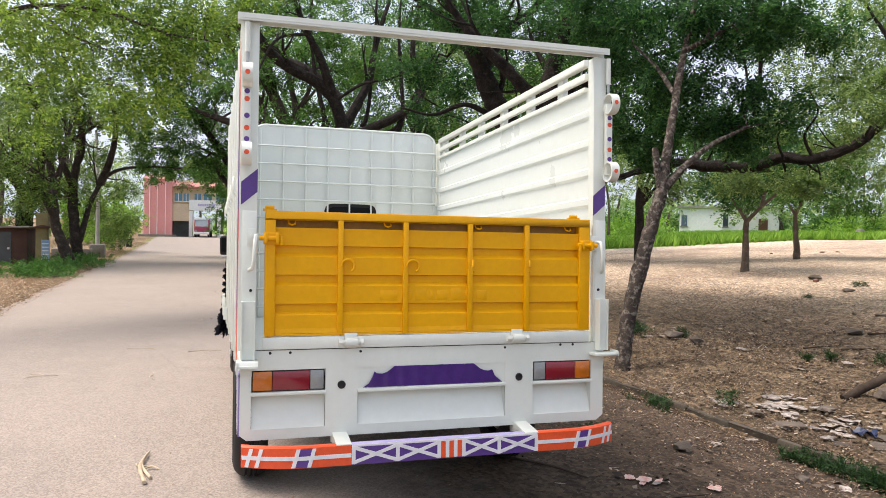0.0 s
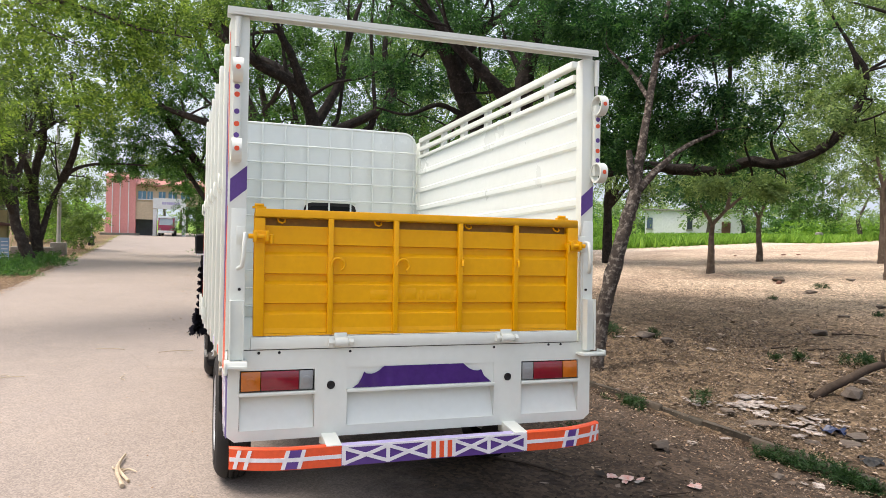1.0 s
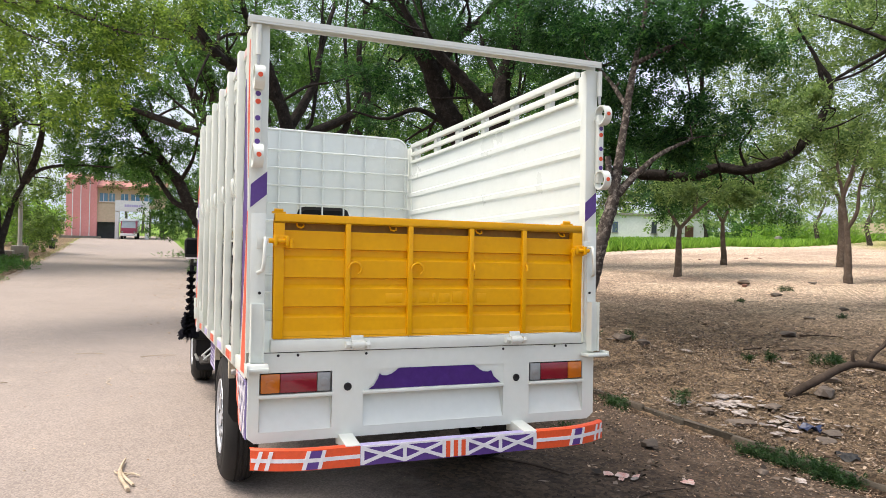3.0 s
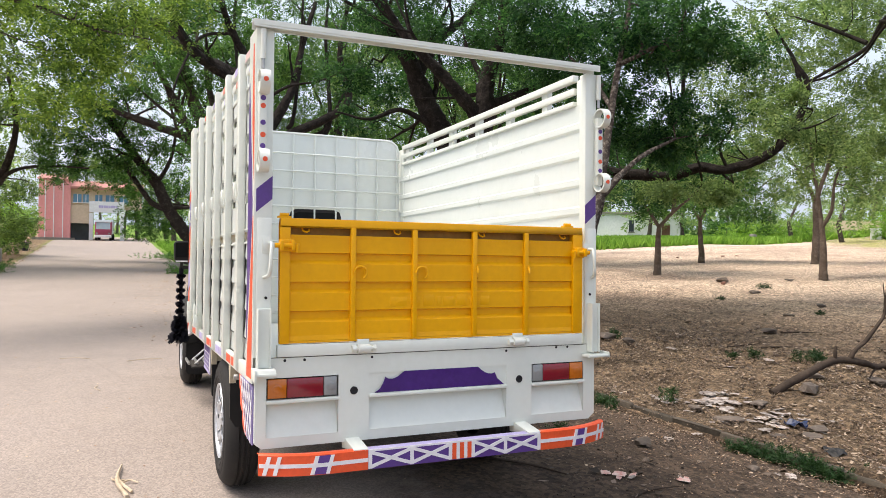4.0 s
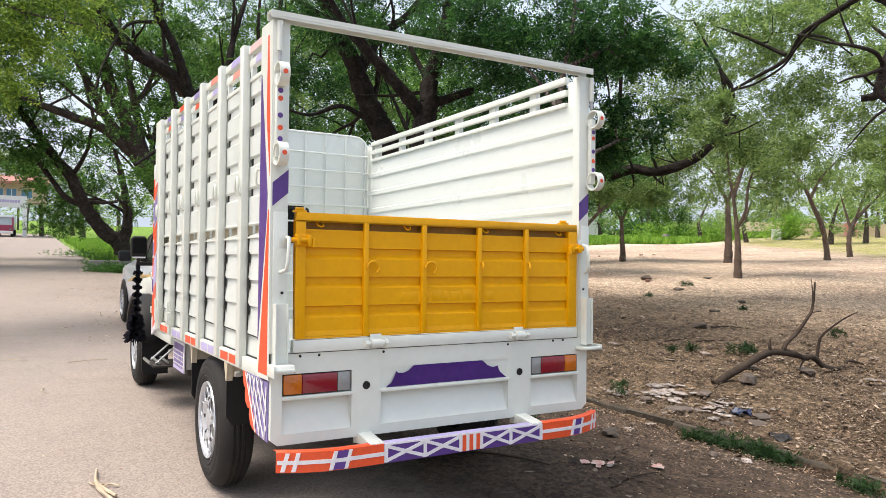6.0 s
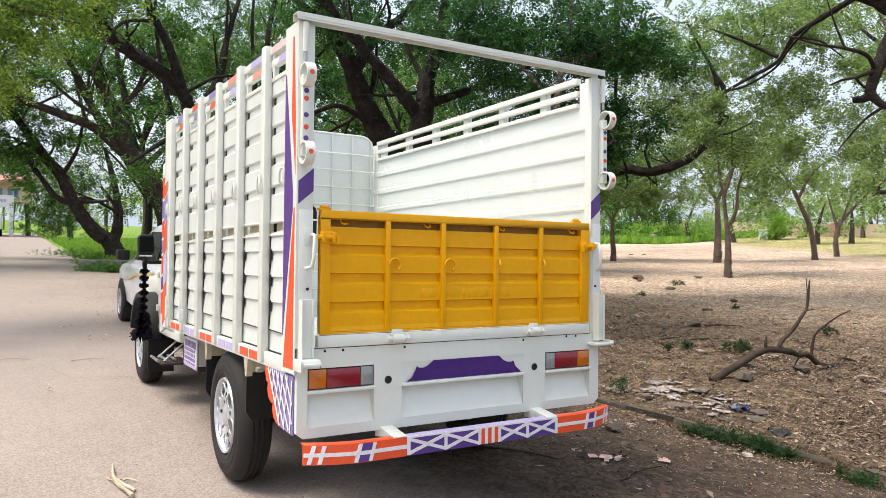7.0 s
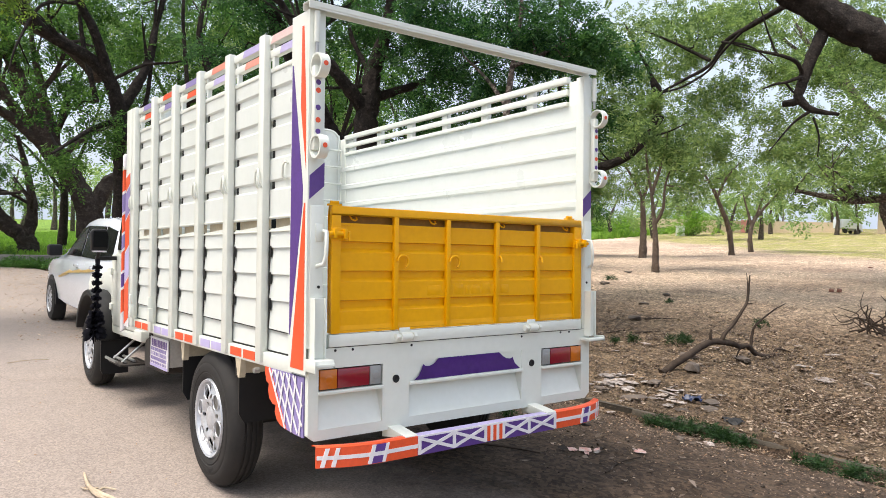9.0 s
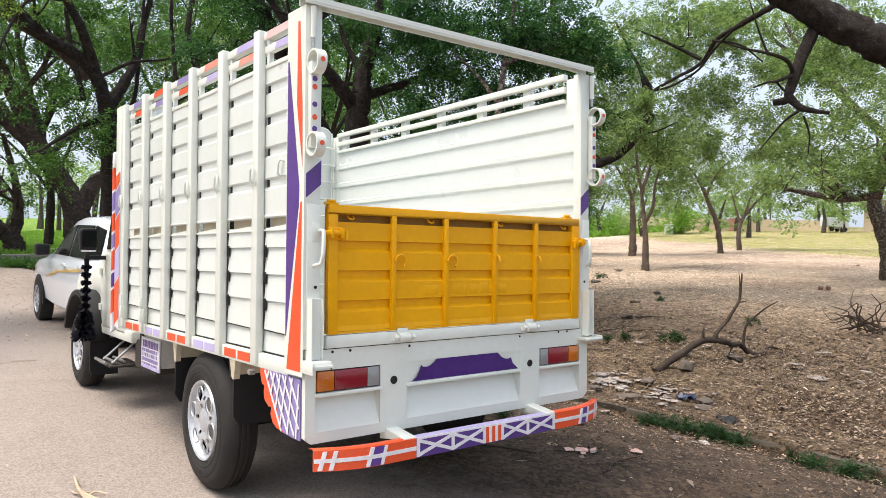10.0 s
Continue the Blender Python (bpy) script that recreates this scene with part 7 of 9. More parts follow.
def rough_limb(path, rng, n=9):
    """A limb bent smoothly through few points, with furrows and swellings of its own."""
    P = [np.array(p, float) for p in path]
    P = [2 * P[0] - P[1]] + P + [2 * P[-1] - P[-2]]
    pts = []
    for i in range(1, len(P) - 2):
        a, b, c, d = P[i - 1:i + 3]
        steps = 5 if len(path) < 4 or n < 10 else 9
        for k in range(steps):
            t = k / steps
            q = 0.5 * (2 * b + (c - a) * t + (2 * a - 5 * b + 4 * c - d) * t * t + (3 * b - a - 3 * c + d) * t ** 3)
            q[3] = max(0.004, b[3] + (c[3] - b[3]) * t) * rng.uniform(0.96, 1.05)
            q[:3] += rng.normal(0, 0.035, 3) * q[3]
            pts.append(tuple(q))
    pts.append(tuple(path[-1]))
    s = Shape().tube(pts, n)
    furrow = rng.uniform(0.9, 1.1, n)
    for i, p in enumerate(pts):          # furrows run along the limb
        furrow = 0.8 * furrow + 0.2 * rng.uniform(0.68, 1.32, n)
        c = Vector(p[:3])
        for k in range(n):
            j = i * n + k
            s.v[j] = tuple(c + (Vector(s.v[j]) - c) * float(furrow[k] * rng.uniform(0.93, 1.07)))
    return s


def sprouts(limbs, rng, count):
    """Thinner boughs that leave the stout limbs, rise and spread, and fork once."""
    grown = []
    stout = [l for l in limbs if max(p[3] for p in l[1:]) > 0.06]
    for k in range(count):
        l = stout[int(rng.integers(0, len(stout)))]
        i = int(rng.integers(len(l) // 3, len(l) - 1))
        t = rng.random()
        p = np.array([l[i][c] + (l[i + 1][c] - l[i][c]) * t for c in range(4)])
        if p[2] < limbs[0][0][2] + 1.9:           # none low on the trunk
            continue
        along = np.array([l[i + 1][c] - l[i][c] for c in range(3)])
        along /= np.linalg.norm(along) + 1e-6
        d = along * 0.7 + rng.normal(0, 0.55, 3) + np.array([0, 0, 0.25])
        d /= np.linalg.norm(d)
        reach, r = rng.uniform(0.9, 2.3) * (0.6 + p[3] * 3), p[3] * rng.uniform(0.28, 0.5)
        path, q = [tuple(p[:3]) + (r,)], p[:3].copy()
        for j in range(4):
            d = d + rng.normal(0, 0.22, 3) + np.array([0, 0, 0.07])
            d /= np.linalg.norm(d)
            q = q + d * reach / 4
            path.append((*q, r * (0.82 - 0.18 * j)))
        grown.append(path)
        side = d + rng.normal(0, 0.6, 3)
        side /= np.linalg.norm(side)
        m = np.array(path[2][:3])
        grown.append([path[2][:3] + (r * 0.55,), tuple(m + side * reach * 0.3) + (r * 0.4,), tuple(m + side * reach * 0.6 + np.array([0, 0, 0.1])) + (r * 0.2,)])
    return grown


def tree(data, seed, bark, leaves, label, dense=2.0, clumps=9, category="tree", boughs=0):
    rng = np.random.default_rng(seed)
    limbs, blobs, leaf = data["limbs"], data["blobs"], data["leaf"]
    limbs = limbs + sprouts(limbs, rng, boughs)
    b0 = limbs[0][0]
    root = thing("tree", label, category, group="trees", m=pose(b0[0], b0[1], b0[2]))
    back = Matrix.Translation((-b0[0], -b0[1], -b0[2]))

    def under(name, shape_or_mesh, mat, note=""):
        me = shape_or_mesh if isinstance(shape_or_mesh, bpy.types.Mesh) else shape_or_mesh.mesh(name, 0, 60)
        me.transform(back)
        return part(name, me, mat, root, note)

    for i, l in enumerate(limbs):
        under("trunk" if i == 0 else "limb", rough_limb(l, rng, 20 if l[0][3] > 0.1 or l[-1][3] > 0.1 else 10), bark)
    nodes = [np.array([a[k] + (b[k] - a[k]) * t for k in range(3)] + [a[3] + (b[3] - a[3]) * t]) for l in limbs for a, b in zip(l[:-1], l[1:]) for t in (0.0, 0.33, 0.67, 1.0) if a[2] > 1.2]
    cs, sp, twigs = [], [], Shape()
    for x, y, z, r, flat in blobs:
        n = max(4, int(clumps * min(2.2, r)))
        d = rng.normal(0, 1, (n, 3))
        d /= np.linalg.norm(d, axis=1, keepdims=True)
        c = np.array([x, y, z]) + d * (rng.random((n, 1)) ** 0.5) * np.array([r, r, r * flat]) * 0.9
        cs.append(c)
        sp.append(r * rng.uniform(0.28, 0.55, n))
    # twigs grow from limb to clump and on from clump to clump, thinner each time
    ends = np.concatenate(cs)
    base = np.array([q[:3] for q in nodes])
    for k in np.argsort([np.min(np.linalg.norm(base - e, axis=1)) for e in ends]):
        e = ends[k]
        known = np.array(nodes)
        far = np.linalg.norm(known[:, :3] - e, axis=1)
        j = int(np.argmin(far + rng.random(len(far)) * 0.15))
        near, rr, reach = known[j, :3], min(known[j, 3] * 0.75, 0.018 + 0.022 * far[j], 0.30 * leaf + 0.020), far[j]
        if reach < 3.2:
            m1 = near * 0.64 + e * 0.36 + rng.normal(0, 0.09, 3) * reach
            m2 = near * 0.3 + e * 0.7 + rng.normal(0, 0.10, 3) * reach
            twigs.tube([(*near, rr), (*m1, rr * 0.8), (*m2, rr * 0.6), (*e, rr * 0.35)], 5, False)
            nodes.append(np.array([*m2, rr * 0.7]))
            nodes.append(np.array([*e, rr * 0.5]))
    cs, sp = np.concatenate(cs), np.concatenate(sp)
    total = int(sum(0.74 * dense * math.pi * r * r * math.sqrt(f) / (0.30 * leaf * leaf) for _, _, _, r, f in blobs))
    v, q = leaf_cloud(rng, cs, sp, leaf, total)
    tagged(under("branching", twigs, bark), kind="stuff")
    under("crown", fast_mesh("crown", v, q, leaves), leaves)
    return root


def fuller(data, seed, count=8, reach=2.4, low=2.1, high=4.6, size=(0.75, 1.25)):
    """The same tree with a wider, lower-hanging crown round its first fork."""
    r = random.Random(seed)
    x, y, z = data["limbs"][0][-1][:3]
    base = data["limbs"][0][0][2]
    more = []
    for k in range(count):
        a, d = k * 2.4 + r.uniform(-0.4, 0.4), reach * math.sqrt(r.uniform(0.08, 1.0))
        more.append((x + d * math.cos(a), y + d * math.sin(a), base + r.uniform(low + 0.5, high), r.uniform(*size), 0.6))
    return dict(data, blobs=data["blobs"] + more)


def moved(data, dx, dy):
    """The same tree on another spot."""
    return dict(data, limbs=[[(x + dx, y + dy, z, r) for x, y, z, r in l] for l in data["limbs"]], blobs=[(x + dx, y + dy, *b) for x, y, *b in data["blobs"]])


tree(TREES["kerb"], 21, BARK, LEAF_DEEP, "leaning rough-barked tree with feathery leaves at the kerb", 4.3)
tree(TREES["droop"], 22, BARK_DARK, LEAF_DRAB, "huge old tree with a thick drooping limb and a broken branch", 2.15, boughs=10)
tree(TREES["twin_a"], 23, BARK_DARK, LEAF_DEEP, "tall forked tree with dark ridged trunk behind the truck", 2.1, boughs=14)
tree(TREES["twin_b"], 24, BARK_DARK, LEAF_DEEP, "tall tree with three steep limbs behind the truck", 2.2, boughs=14)
tree(TREES["behind"], 25, BARK_DARK, LEAF, "spreading tree with bent limbs behind the truck", 1.9, boughs=12)
tree(TREES["fan"], 26, BARK_FAN, LEAF, "massive tree with limbs fanned out over the lane", 2.3, boughs=26)
tree(TREES["verge"], 27, BARK_FAN, LEAF, "tree leaning over the lane from a grassy verge", 2.2, boughs=20)
tree(TREES["road_left"], 28, BARK_FAN, LEAF_LANE, "roadside tree arching over the lane", 2.2, 13, boughs=18)
tree(TREES["left_pair"], 29, BARK_FAN, LEAF_LANE, "dark-trunked roadside tree beside the pole", 1.9, 13, boughs=18)
tree(moved(TREES["shed_tree"], -1.4, 8.0), 30, BARK_DARK, LEAF_LANE, "old tree shading the brown shed", 2.0, boughs=8)
tree(TREES["overhang"], 31, BARK, LEAF_FRESH, "roadside tree with bright feathery boughs over the lane", 1.45, 12)
for i, (key, mat) in enumerate((("field_a", LEAF_DEEP), ("field_b", LEAF), ("field_c", LEAF_DRAB), ("field_d", LEAF_DRAB), ("field_e", LEAF_DRAB), ("field_f", LEAF_DRAB))):
    tree(fuller(TREES[key], 70 + i, (10, 13, 7, 5, 2, 2)[i], reach=(2.4, 3.4, 2.4, 2.4, 2.4, 2.4)[i], low=(2.1, 2.1, 2.5, 3.0, 3.6, 3.6)[i], high=5.6), 40 + i, BARK_PALE, mat, "small pale-trunked tree on the dry field", (2.4, 2.2, 1.6, 1.5, 1.5, 1.5)[i], boughs=(4, 4, 3, 2, 0, 0)[i])
tree(fuller(TREES["frame_right"], 80, 12, 3.2, 3.0, 7.5, (0.9, 1.5)), 50, BARK, LEAF_DRAB, "broad tree on the dry field with low boughs", 1.7, boughs=8)


def backing_tree(x, y, h, seed, mat):
    """A tall tree of the grove behind, grown from a few numbers."""
    r = random.Random(seed)
    z = float(rise(x, y))
    g = 1.0 if x < 20 else 0.55
    top = (x + r.uniform(-1, 1), y + r.uniform(-1, 1), z + h * 0.8)
    limbs = [[(x, y, z - 0.1, 0.22 * g), (x + r.uniform(-0.3, 0.3), y, z + h * 0.25, 0.17 * g), (x + r.uniform(-0.6, 0.6), y + r.uniform(-0.4, 0.4), z + h * 0.5, 0.13 * g), (*top, 0.05)]]
    blobs = []
    for k in range(6):
        a = r.uniform(0, 6.28)
        f = r.uniform(0.3, 0.55)
        rad = r.uniform(1.8, 3.4)
        s_ = limbs[0][1] if f < 0.4 else limbs[0][2]
        e = (x + rad * math.cos(a), y + rad * math.sin(a), z + h * r.uniform(0.5, 0.95))
        m = tuple((s_[i] + e[i]) / 2 + (0.3 if i == 2 else r.uniform(-0.3, 0.3)) for i in range(3))
        limbs.append([(*s_[:3], 0.10), (*m, 0.06), (*e, 0.03)])
        blobs.append((*e, r.uniform(1.3, 2.1), 0.75))
    for k in range(4):
        blobs.append((x + r.uniform(-2.5, 2.5), y + r.uniform(-2.5, 2.5), z + h * r.uniform(0.45 if x < 20 else 0.6, 0.95), r.uniform(1.2, 1.9), 0.8))
    blobs.append((*top, 1.8, 0.7))
    tree(dict(leaf=0.225, limbs=limbs, blobs=blobs), seed, BARK_DARK if x < 20 else BARK_PALE, mat, "tall tree in the green grove behind", 1.8 if x < 20 else 1.2, 7)


for i, (x, y, h, m) in enumerate(((4.0, 37, 12, LEAF), (8.0, 33, 12, LEAF_DRAB), (11.5, 38, 13, LEAF), (15.5, 33, 12, LEAF_DRAB), (19.0, 37, 12, LEAF), (12.5, 25, 10, LEAF), (16.5, 24.5, 9.5, LEAF), (24, 45, 12, LEAF_DRAB), (29.5, 50, 12, LEAF_FAR), (98, 36, 11, LEAF_FAR), (100, 50, 12, LEAF_FAR), (86, 58, 11, LEAF_FAR), (104, 43, 12, LEAF_DRAB), (64, 60, 11, LEAF_DRAB), (72, 64, 12, LEAF_FAR))):
    backing_tree(x, y, h, 500 + i, m)


def far_woods():
    """The belt of woods round the field and the lane, far off: stuff, with trunks."""
    rng = np.random.default_rng(77)
    cs, sp, trunks = [], [], Shape()
    spots = []
    for a in np.arange(-34, 84, 2.3):                      # bearing from the walk, degrees right of the lane
        for ring in range(2):
            d = rng.uniform(78, 100) + 22 * ring
            if -9 < a < 0.5:
                d += 45
            if a <= -9:
                d = rng.uniform(50, 66) + 18 * ring
            spots.append((a + rng.uniform(-1, 1), d, rng.uniform(5.0, 8.0) * (1.9 if a < 0 else 1.3 if a < 25 else 0.9)))
    for a in np.arange(84, 330, 6.0):
        spots.append((a, rng.uniform(40, 60), rng.uniform(6, 9)))
    for a, d, h in spots:
        x, y = -1.5 + d * math.sin(radians(a)), -3 + d * math.cos(radians(a))
        z = float(rise(x, y))
        trunks.tube([(x, y, z - 0.2, 0.3), (x + rng.normal(0, 0.3), y, z + h * 0.35, 0.2), (x + rng.normal(0, 0.6), y, z + h * 0.8, 0.08)], 6)
        for k in range(9):
            cs.append((x + rng.normal(0, h * 0.28), y + rng.normal(0, h * 0.28), z + h * rng.uniform(0.32, 1.0)))
            sp.append(h * rng.uniform(0.10, 0.22))
    v, q = leaf_cloud(rng, np.array(cs), np.array(sp), 0.46, 75000, 0.2)
    woods = thing("far_woods", "belt of far green woods round field and lane", "woods", kind="stuff")
    part("woods_trunks", trunks, BARK, woods)
    part("woods_leaves", fast_mesh("woods_leaves", v, q, LEAF_FAR), LEAF_FAR, woods)
    # tall weeds and scrub along the far side of the field and beside the lane
    cs, sp = [], []
    for i in range(520):
        a = rng.uniform(18, 58)
        d = rng.uniform(63, 80) if a < 46 else 37.5 / (math.cos(radians(a)) - 0.30 * math.sin(radians(a))) + rng.uniform(0, 16)
        x, y = -1.5 + d * math.sin(radians(a)), -3 + d * math.cos(radians(a))
        if 34.0 < a < 45.5 or y - 0.30 * x < 33.5:
            continue
        cs.append((x, y, float(rise(x, y)) + rng.uniform(0.1, 1.5)))
        sp.append(rng.uniform(0.6, 1.1))
    for i in range(40):
        y = rng.uniform(50, 80)
        cs.append((road_left(y) - rng.uniform(1.5, 5), y, rng.uniform(0.3, 3.0)))
        sp.append(rng.uniform(0.5, 1.1))
    bush, wide = [], []
    for i in range(150):
        a, d = rng.uniform(18, 66), rng.uniform(70, 86)
        x, y = -1.5 + d * math.sin(radians(a)), -3 + d * math.cos(radians(a))
        if 33.0 < a < 46.0:
            d += 16
            x, y = -1.5 + d * math.sin(radians(a)), -3 + d * math.cos(radians(a))
        if y - 0.30 * x < 36:
            continue
        for j in range(4):
            bush.append((x + rng.normal(0, 0.9), y + rng.normal(0, 0.9), float(rise(x, y)) + rng.uniform(0.3, 2.9)))
            wide.append(rng.uniform(0.5, 1.2))
    v, q = leaf_cloud(rng, np.array(bush), np.array(wide), 0.34, 32000, 0.1)
    tagged(new("far_bushes", fast_mesh("far_bushes", v, q, BUSH)), "dark green bushes behind the bright scrub", "bushes", kind="stuff")
    v, q = leaf_cloud(rng, np.array(cs), np.array(sp), 0.32, 56000, 0.0)
    tagged(new("far_scrub", fast_mesh("far_scrub", v, q, GRASS)), "bright green scrub along the far side of the field", "scrub", kind="stuff")


far_woods()


def grass_patch(name, label, spots, height, mat, seed, blades=9):
    """Tufts of blades at (x, y) spots: stuff."""
    rng = np.random.default_rng(seed)
    n = len(spots)
    o = np.repeat(np.asarray(spots), blades, axis=0)
    o = np.column_stack([o[:, 0] + rng.normal(0, 0.05, len(o)), o[:, 1] + rng.normal(0, 0.05, len(o))])
    z = rise(o[:, 0], o[:, 1])
    d = rng.normal(0, 0.45, (len(o), 2))
    h = height * rng.uniform(0.5, 1.3, len(o))
    w = 0.10 * h
    a = rng.uniform(0, math.pi, len(o))
    wx, wy = np.cos(a) * w, np.sin(a) * w
    v = np.empty((len(o), 4, 3), np.float32)
    v[:, 0] = np.column_stack([o[:, 0] - wx, o[:, 1] - wy, z - 0.02])
    v[:, 1] = np.column_stack([o[:, 0] + wx, o[:, 1] + wy, z - 0.02])
    v[:, 2] = np.column_stack([o[:, 0] + d[:, 0] * h + wx * 0.3, o[:, 1] + d[:, 1] * h + wy * 0.3, z + h])
    v[:, 3] = np.column_stack([o[:, 0] + d[:, 0] * h - wx * 0.3, o[:, 1] + d[:, 1] * h - wy * 0.3, z + h])
    v = v.reshape(-1, 3)
    tagged(new(name, fast_mesh(name, v, np.arange(len(v)).reshape(-1, 4), mat)), label, "grass", kind="stuff")


rngg = np.random.default_rng(6)
# grass on the verge by the lane ahead, and on the bank beyond the field
ys = rngg.uniform(26, 70, 9000)
grass_patch("verge_grass", "bright grass on the verge beside the lane", [(x, y) for x, y in zip(np.maximum(0.75, 2.6 - 0.055 * ys) + 0.3 + rngg.random(9000) ** 1.2 * 16, ys) if (x - 0.62 * y + 15.5) < 1.0], 0.34, GRASS, 61)
bx = rngg.uniform(14, 96, 9000)
grass_patch("bank_grass", "bright grass bank beyond the dry field", list(zip(bx, 31.7 + 0.30 * bx + rngg.normal(0, 0.5, 9000) + rngg.random(9000) ** 1.5 * 16)), 0.62, GRASS, 62, 6)


# ---- things along the lane ----
def low_wall():
    w = thing("low_wall", "low grey concrete wall ends beside the lane", "wall", kind="structure")
    for x0, x1, y0, y1, h in ((0.0, 2.6, 25.2, 25.6, 0.36), (3.2, 6.5, 31.2, 31.6, 0.38)):
        z = float(rise(x0, y0))
        part("wall_block", Shape().box(x0, x1, y0, y1, z - 0.1, z + h), CONCRETE, w, bevel=0.03)


def lamp_pole():
    p = thing("utility_pole", "slim grey pole on a concrete footing by the lane", "pole", m=pose(-7.0, 33.8, 0))
    part("footing", Shape().box(-0.32, 0.32, -0.3, 0.3, -0.1, 0.6), CONCRETE, p, bevel=0.04)
    part("shaft", Shape().tube([(0, 0, 0.55, 0.095), (0.0, 0, 3.0, 0.08), (-0.1, 0, 5.95, 0.065)], 10), GREY_METAL, p, smooth=60)
    b = thing("concrete_block", "grey concrete block beside the pole", "block", m=pose(-7.75, 32.6, 0))
    part("block", Shape().box(-0.9, 0.7, -0.3, 0.3, -0.1, 0.42), CONCRETE, b, bevel=0.04)


def litter_bin():
    b = thing("litter_bin", "dark litter bin on a post at the lane's edge", "bin", m=pose(-7.35, 47.6, 0.08) @ Matrix.Diagonal((0.55, 0.55, 0.62, 1)))
    part("bin_body", Shape().lathe([(0.05, 0.26), (0.06, 0.30), (0.85, 0.36), (0.9, 0.34)], (0, 0, 0), 16, "z"), BLACK, b, smooth=40)
    part("bin_post", Shape().tube([(0, 0.3, 0, 0.05), (0, 0.3, 2.6, 0.05)], 8), GREY_METAL, b)


def shed():
    s = thing("roadside_shed", "low brown shed with a dark door under the trees", "shed", m=pose(-9.62, 26.5, 0, 0, 0, 3))
    part("shed_wall", Shape().box(-1.6, 1.4, 0, 2.4, -0.1, 1.34), SHED, s, bevel=0.02)
    part("shed_roof", Shape().box(-1.9, 1.6, -0.25, 2.6, 1.34, 1.41), CONCRETE, s, bevel=0.02)
    door = part("shed_door", Shape().box(0.1, 0.9, -0.03, -0.002, -0.05, 1.2), WINDOW_DARK, s)
    part("door_latch", Shape().box(0.76, 0.84, -0.05, -0.031, 0.55, 0.62), STEEL, door)
    p = thing("poster_post", "olive post with a small roof and blue poster", "post", m=pose(-7.62, 26.2, 0))
    part("post", Shape().box(-0.2, 0.2, -0.15, 0.15, -0.1, 1.92), OLIVE_POST, p, bevel=0.02)
    board = part("poster", Shape().box(0.0, 0.28, -0.18, -0.152, 0.13, 0.93), POSTER, p)
    part("post_roof", Shape().prism([(-0.45, 1.36), (0.58, 1.36), (0.06, 1.48)], "y", -0.3, 0.3), SHED, p)
    for k in range(5):
        part("poster_line", Shape().box(0.03, 0.24, -0.186, -0.181, 0.25 + 0.13 * k, 0.29 + 0.13 * k), LINE, board)


def gate_building():
    b = thing("gate_building", "two-storey red and cream building with a white gateway", "building", m=pose(-8.18, 84, 0.34) @ Matrix.Diagonal((0.8, 1, 0.8, 1)))
    part("red_block", Shape().box(-2.8, 1.0, 0, 9, -0.2, 8.2), RED_WALL, b)
    for x in (-2.0, -1.0, 0.1):
        part("drain_pipe", Shape().tube([(x, -0.06, 0, 0.06), (x, -0.06, 8.0, 0.06)], 6), WHITE_WALL, b)
    part("upper_block", Shape().box(1.0, 10.0, 0.5, 9, 4.6, 7.0), CREAM_WALL, b)
    part("cream_bay", Shape().box(1.0, 3.4, 0.3, 9, 2.3, 4.8), CREAM_WALL, b)
    part("door_reveal", Shape().box(1.0, 3.4, 1.2, 1.4, -0.2, 2.3), WINDOW_DARK, b)
    for x in (3.3, 7.2):
        part("gate_pier", Shape().box(x, x + 0.5, 0, 1.2, -0.2, 3.8), WHITE_WALL, b)
    part("gate_lintel", Shape().box(3.3, 7.7, 0, 1.2, 3.9, 5.4), WHITE_WALL, b)
    for i in range(8):
        part("lettering_bar", Shape().box(4.5 + 0.3 * i, 4.74 + 0.3 * i, -0.03, -0.002, 4.5, 4.85), LILAC, b)
    for x0, x1 in ((1.3, 2.3), (2.5, 3.2), (4.0, 4.9), (5.3, 6.4), (7.0, 8.2)):
        w = part("window", Shape().box(x0, x1, 0.42, 0.498, 5.2, 6.3), WINDOW_BLUE, b)
        part("window_bar", Shape().box((x0 + x1) / 2 - 0.04, (x0 + x1) / 2 + 0.04, 0.38, 0.418, 5.2, 6.3), WHITE_WALL, w)
        part("sill", Shape().box(x0 - 0.1, x1 + 0.1, 0.3, 0.498, 5.08, 5.19), WHITE_WALL, w)
    part("tiled_roof", Shape().prism([(-0.4, 7.0), (9.5, 7.0), (9.5, 7.3), (4.0, 8.4), (-0.4, 7.3)], "x", 1.001, 10.2), ROOF_RED, b)
    part("red_block_roof", Shape().prism([(-0.3, 8.2), (9.3, 8.2), (4.5, 9.2)], "x", -3.0, 1.0), ROOF_RED, b)
    part("plinth", Shape().box(-3.4, 1.6, -1.0, -0.001, -0.3, 0.3), CONCRETE, b)


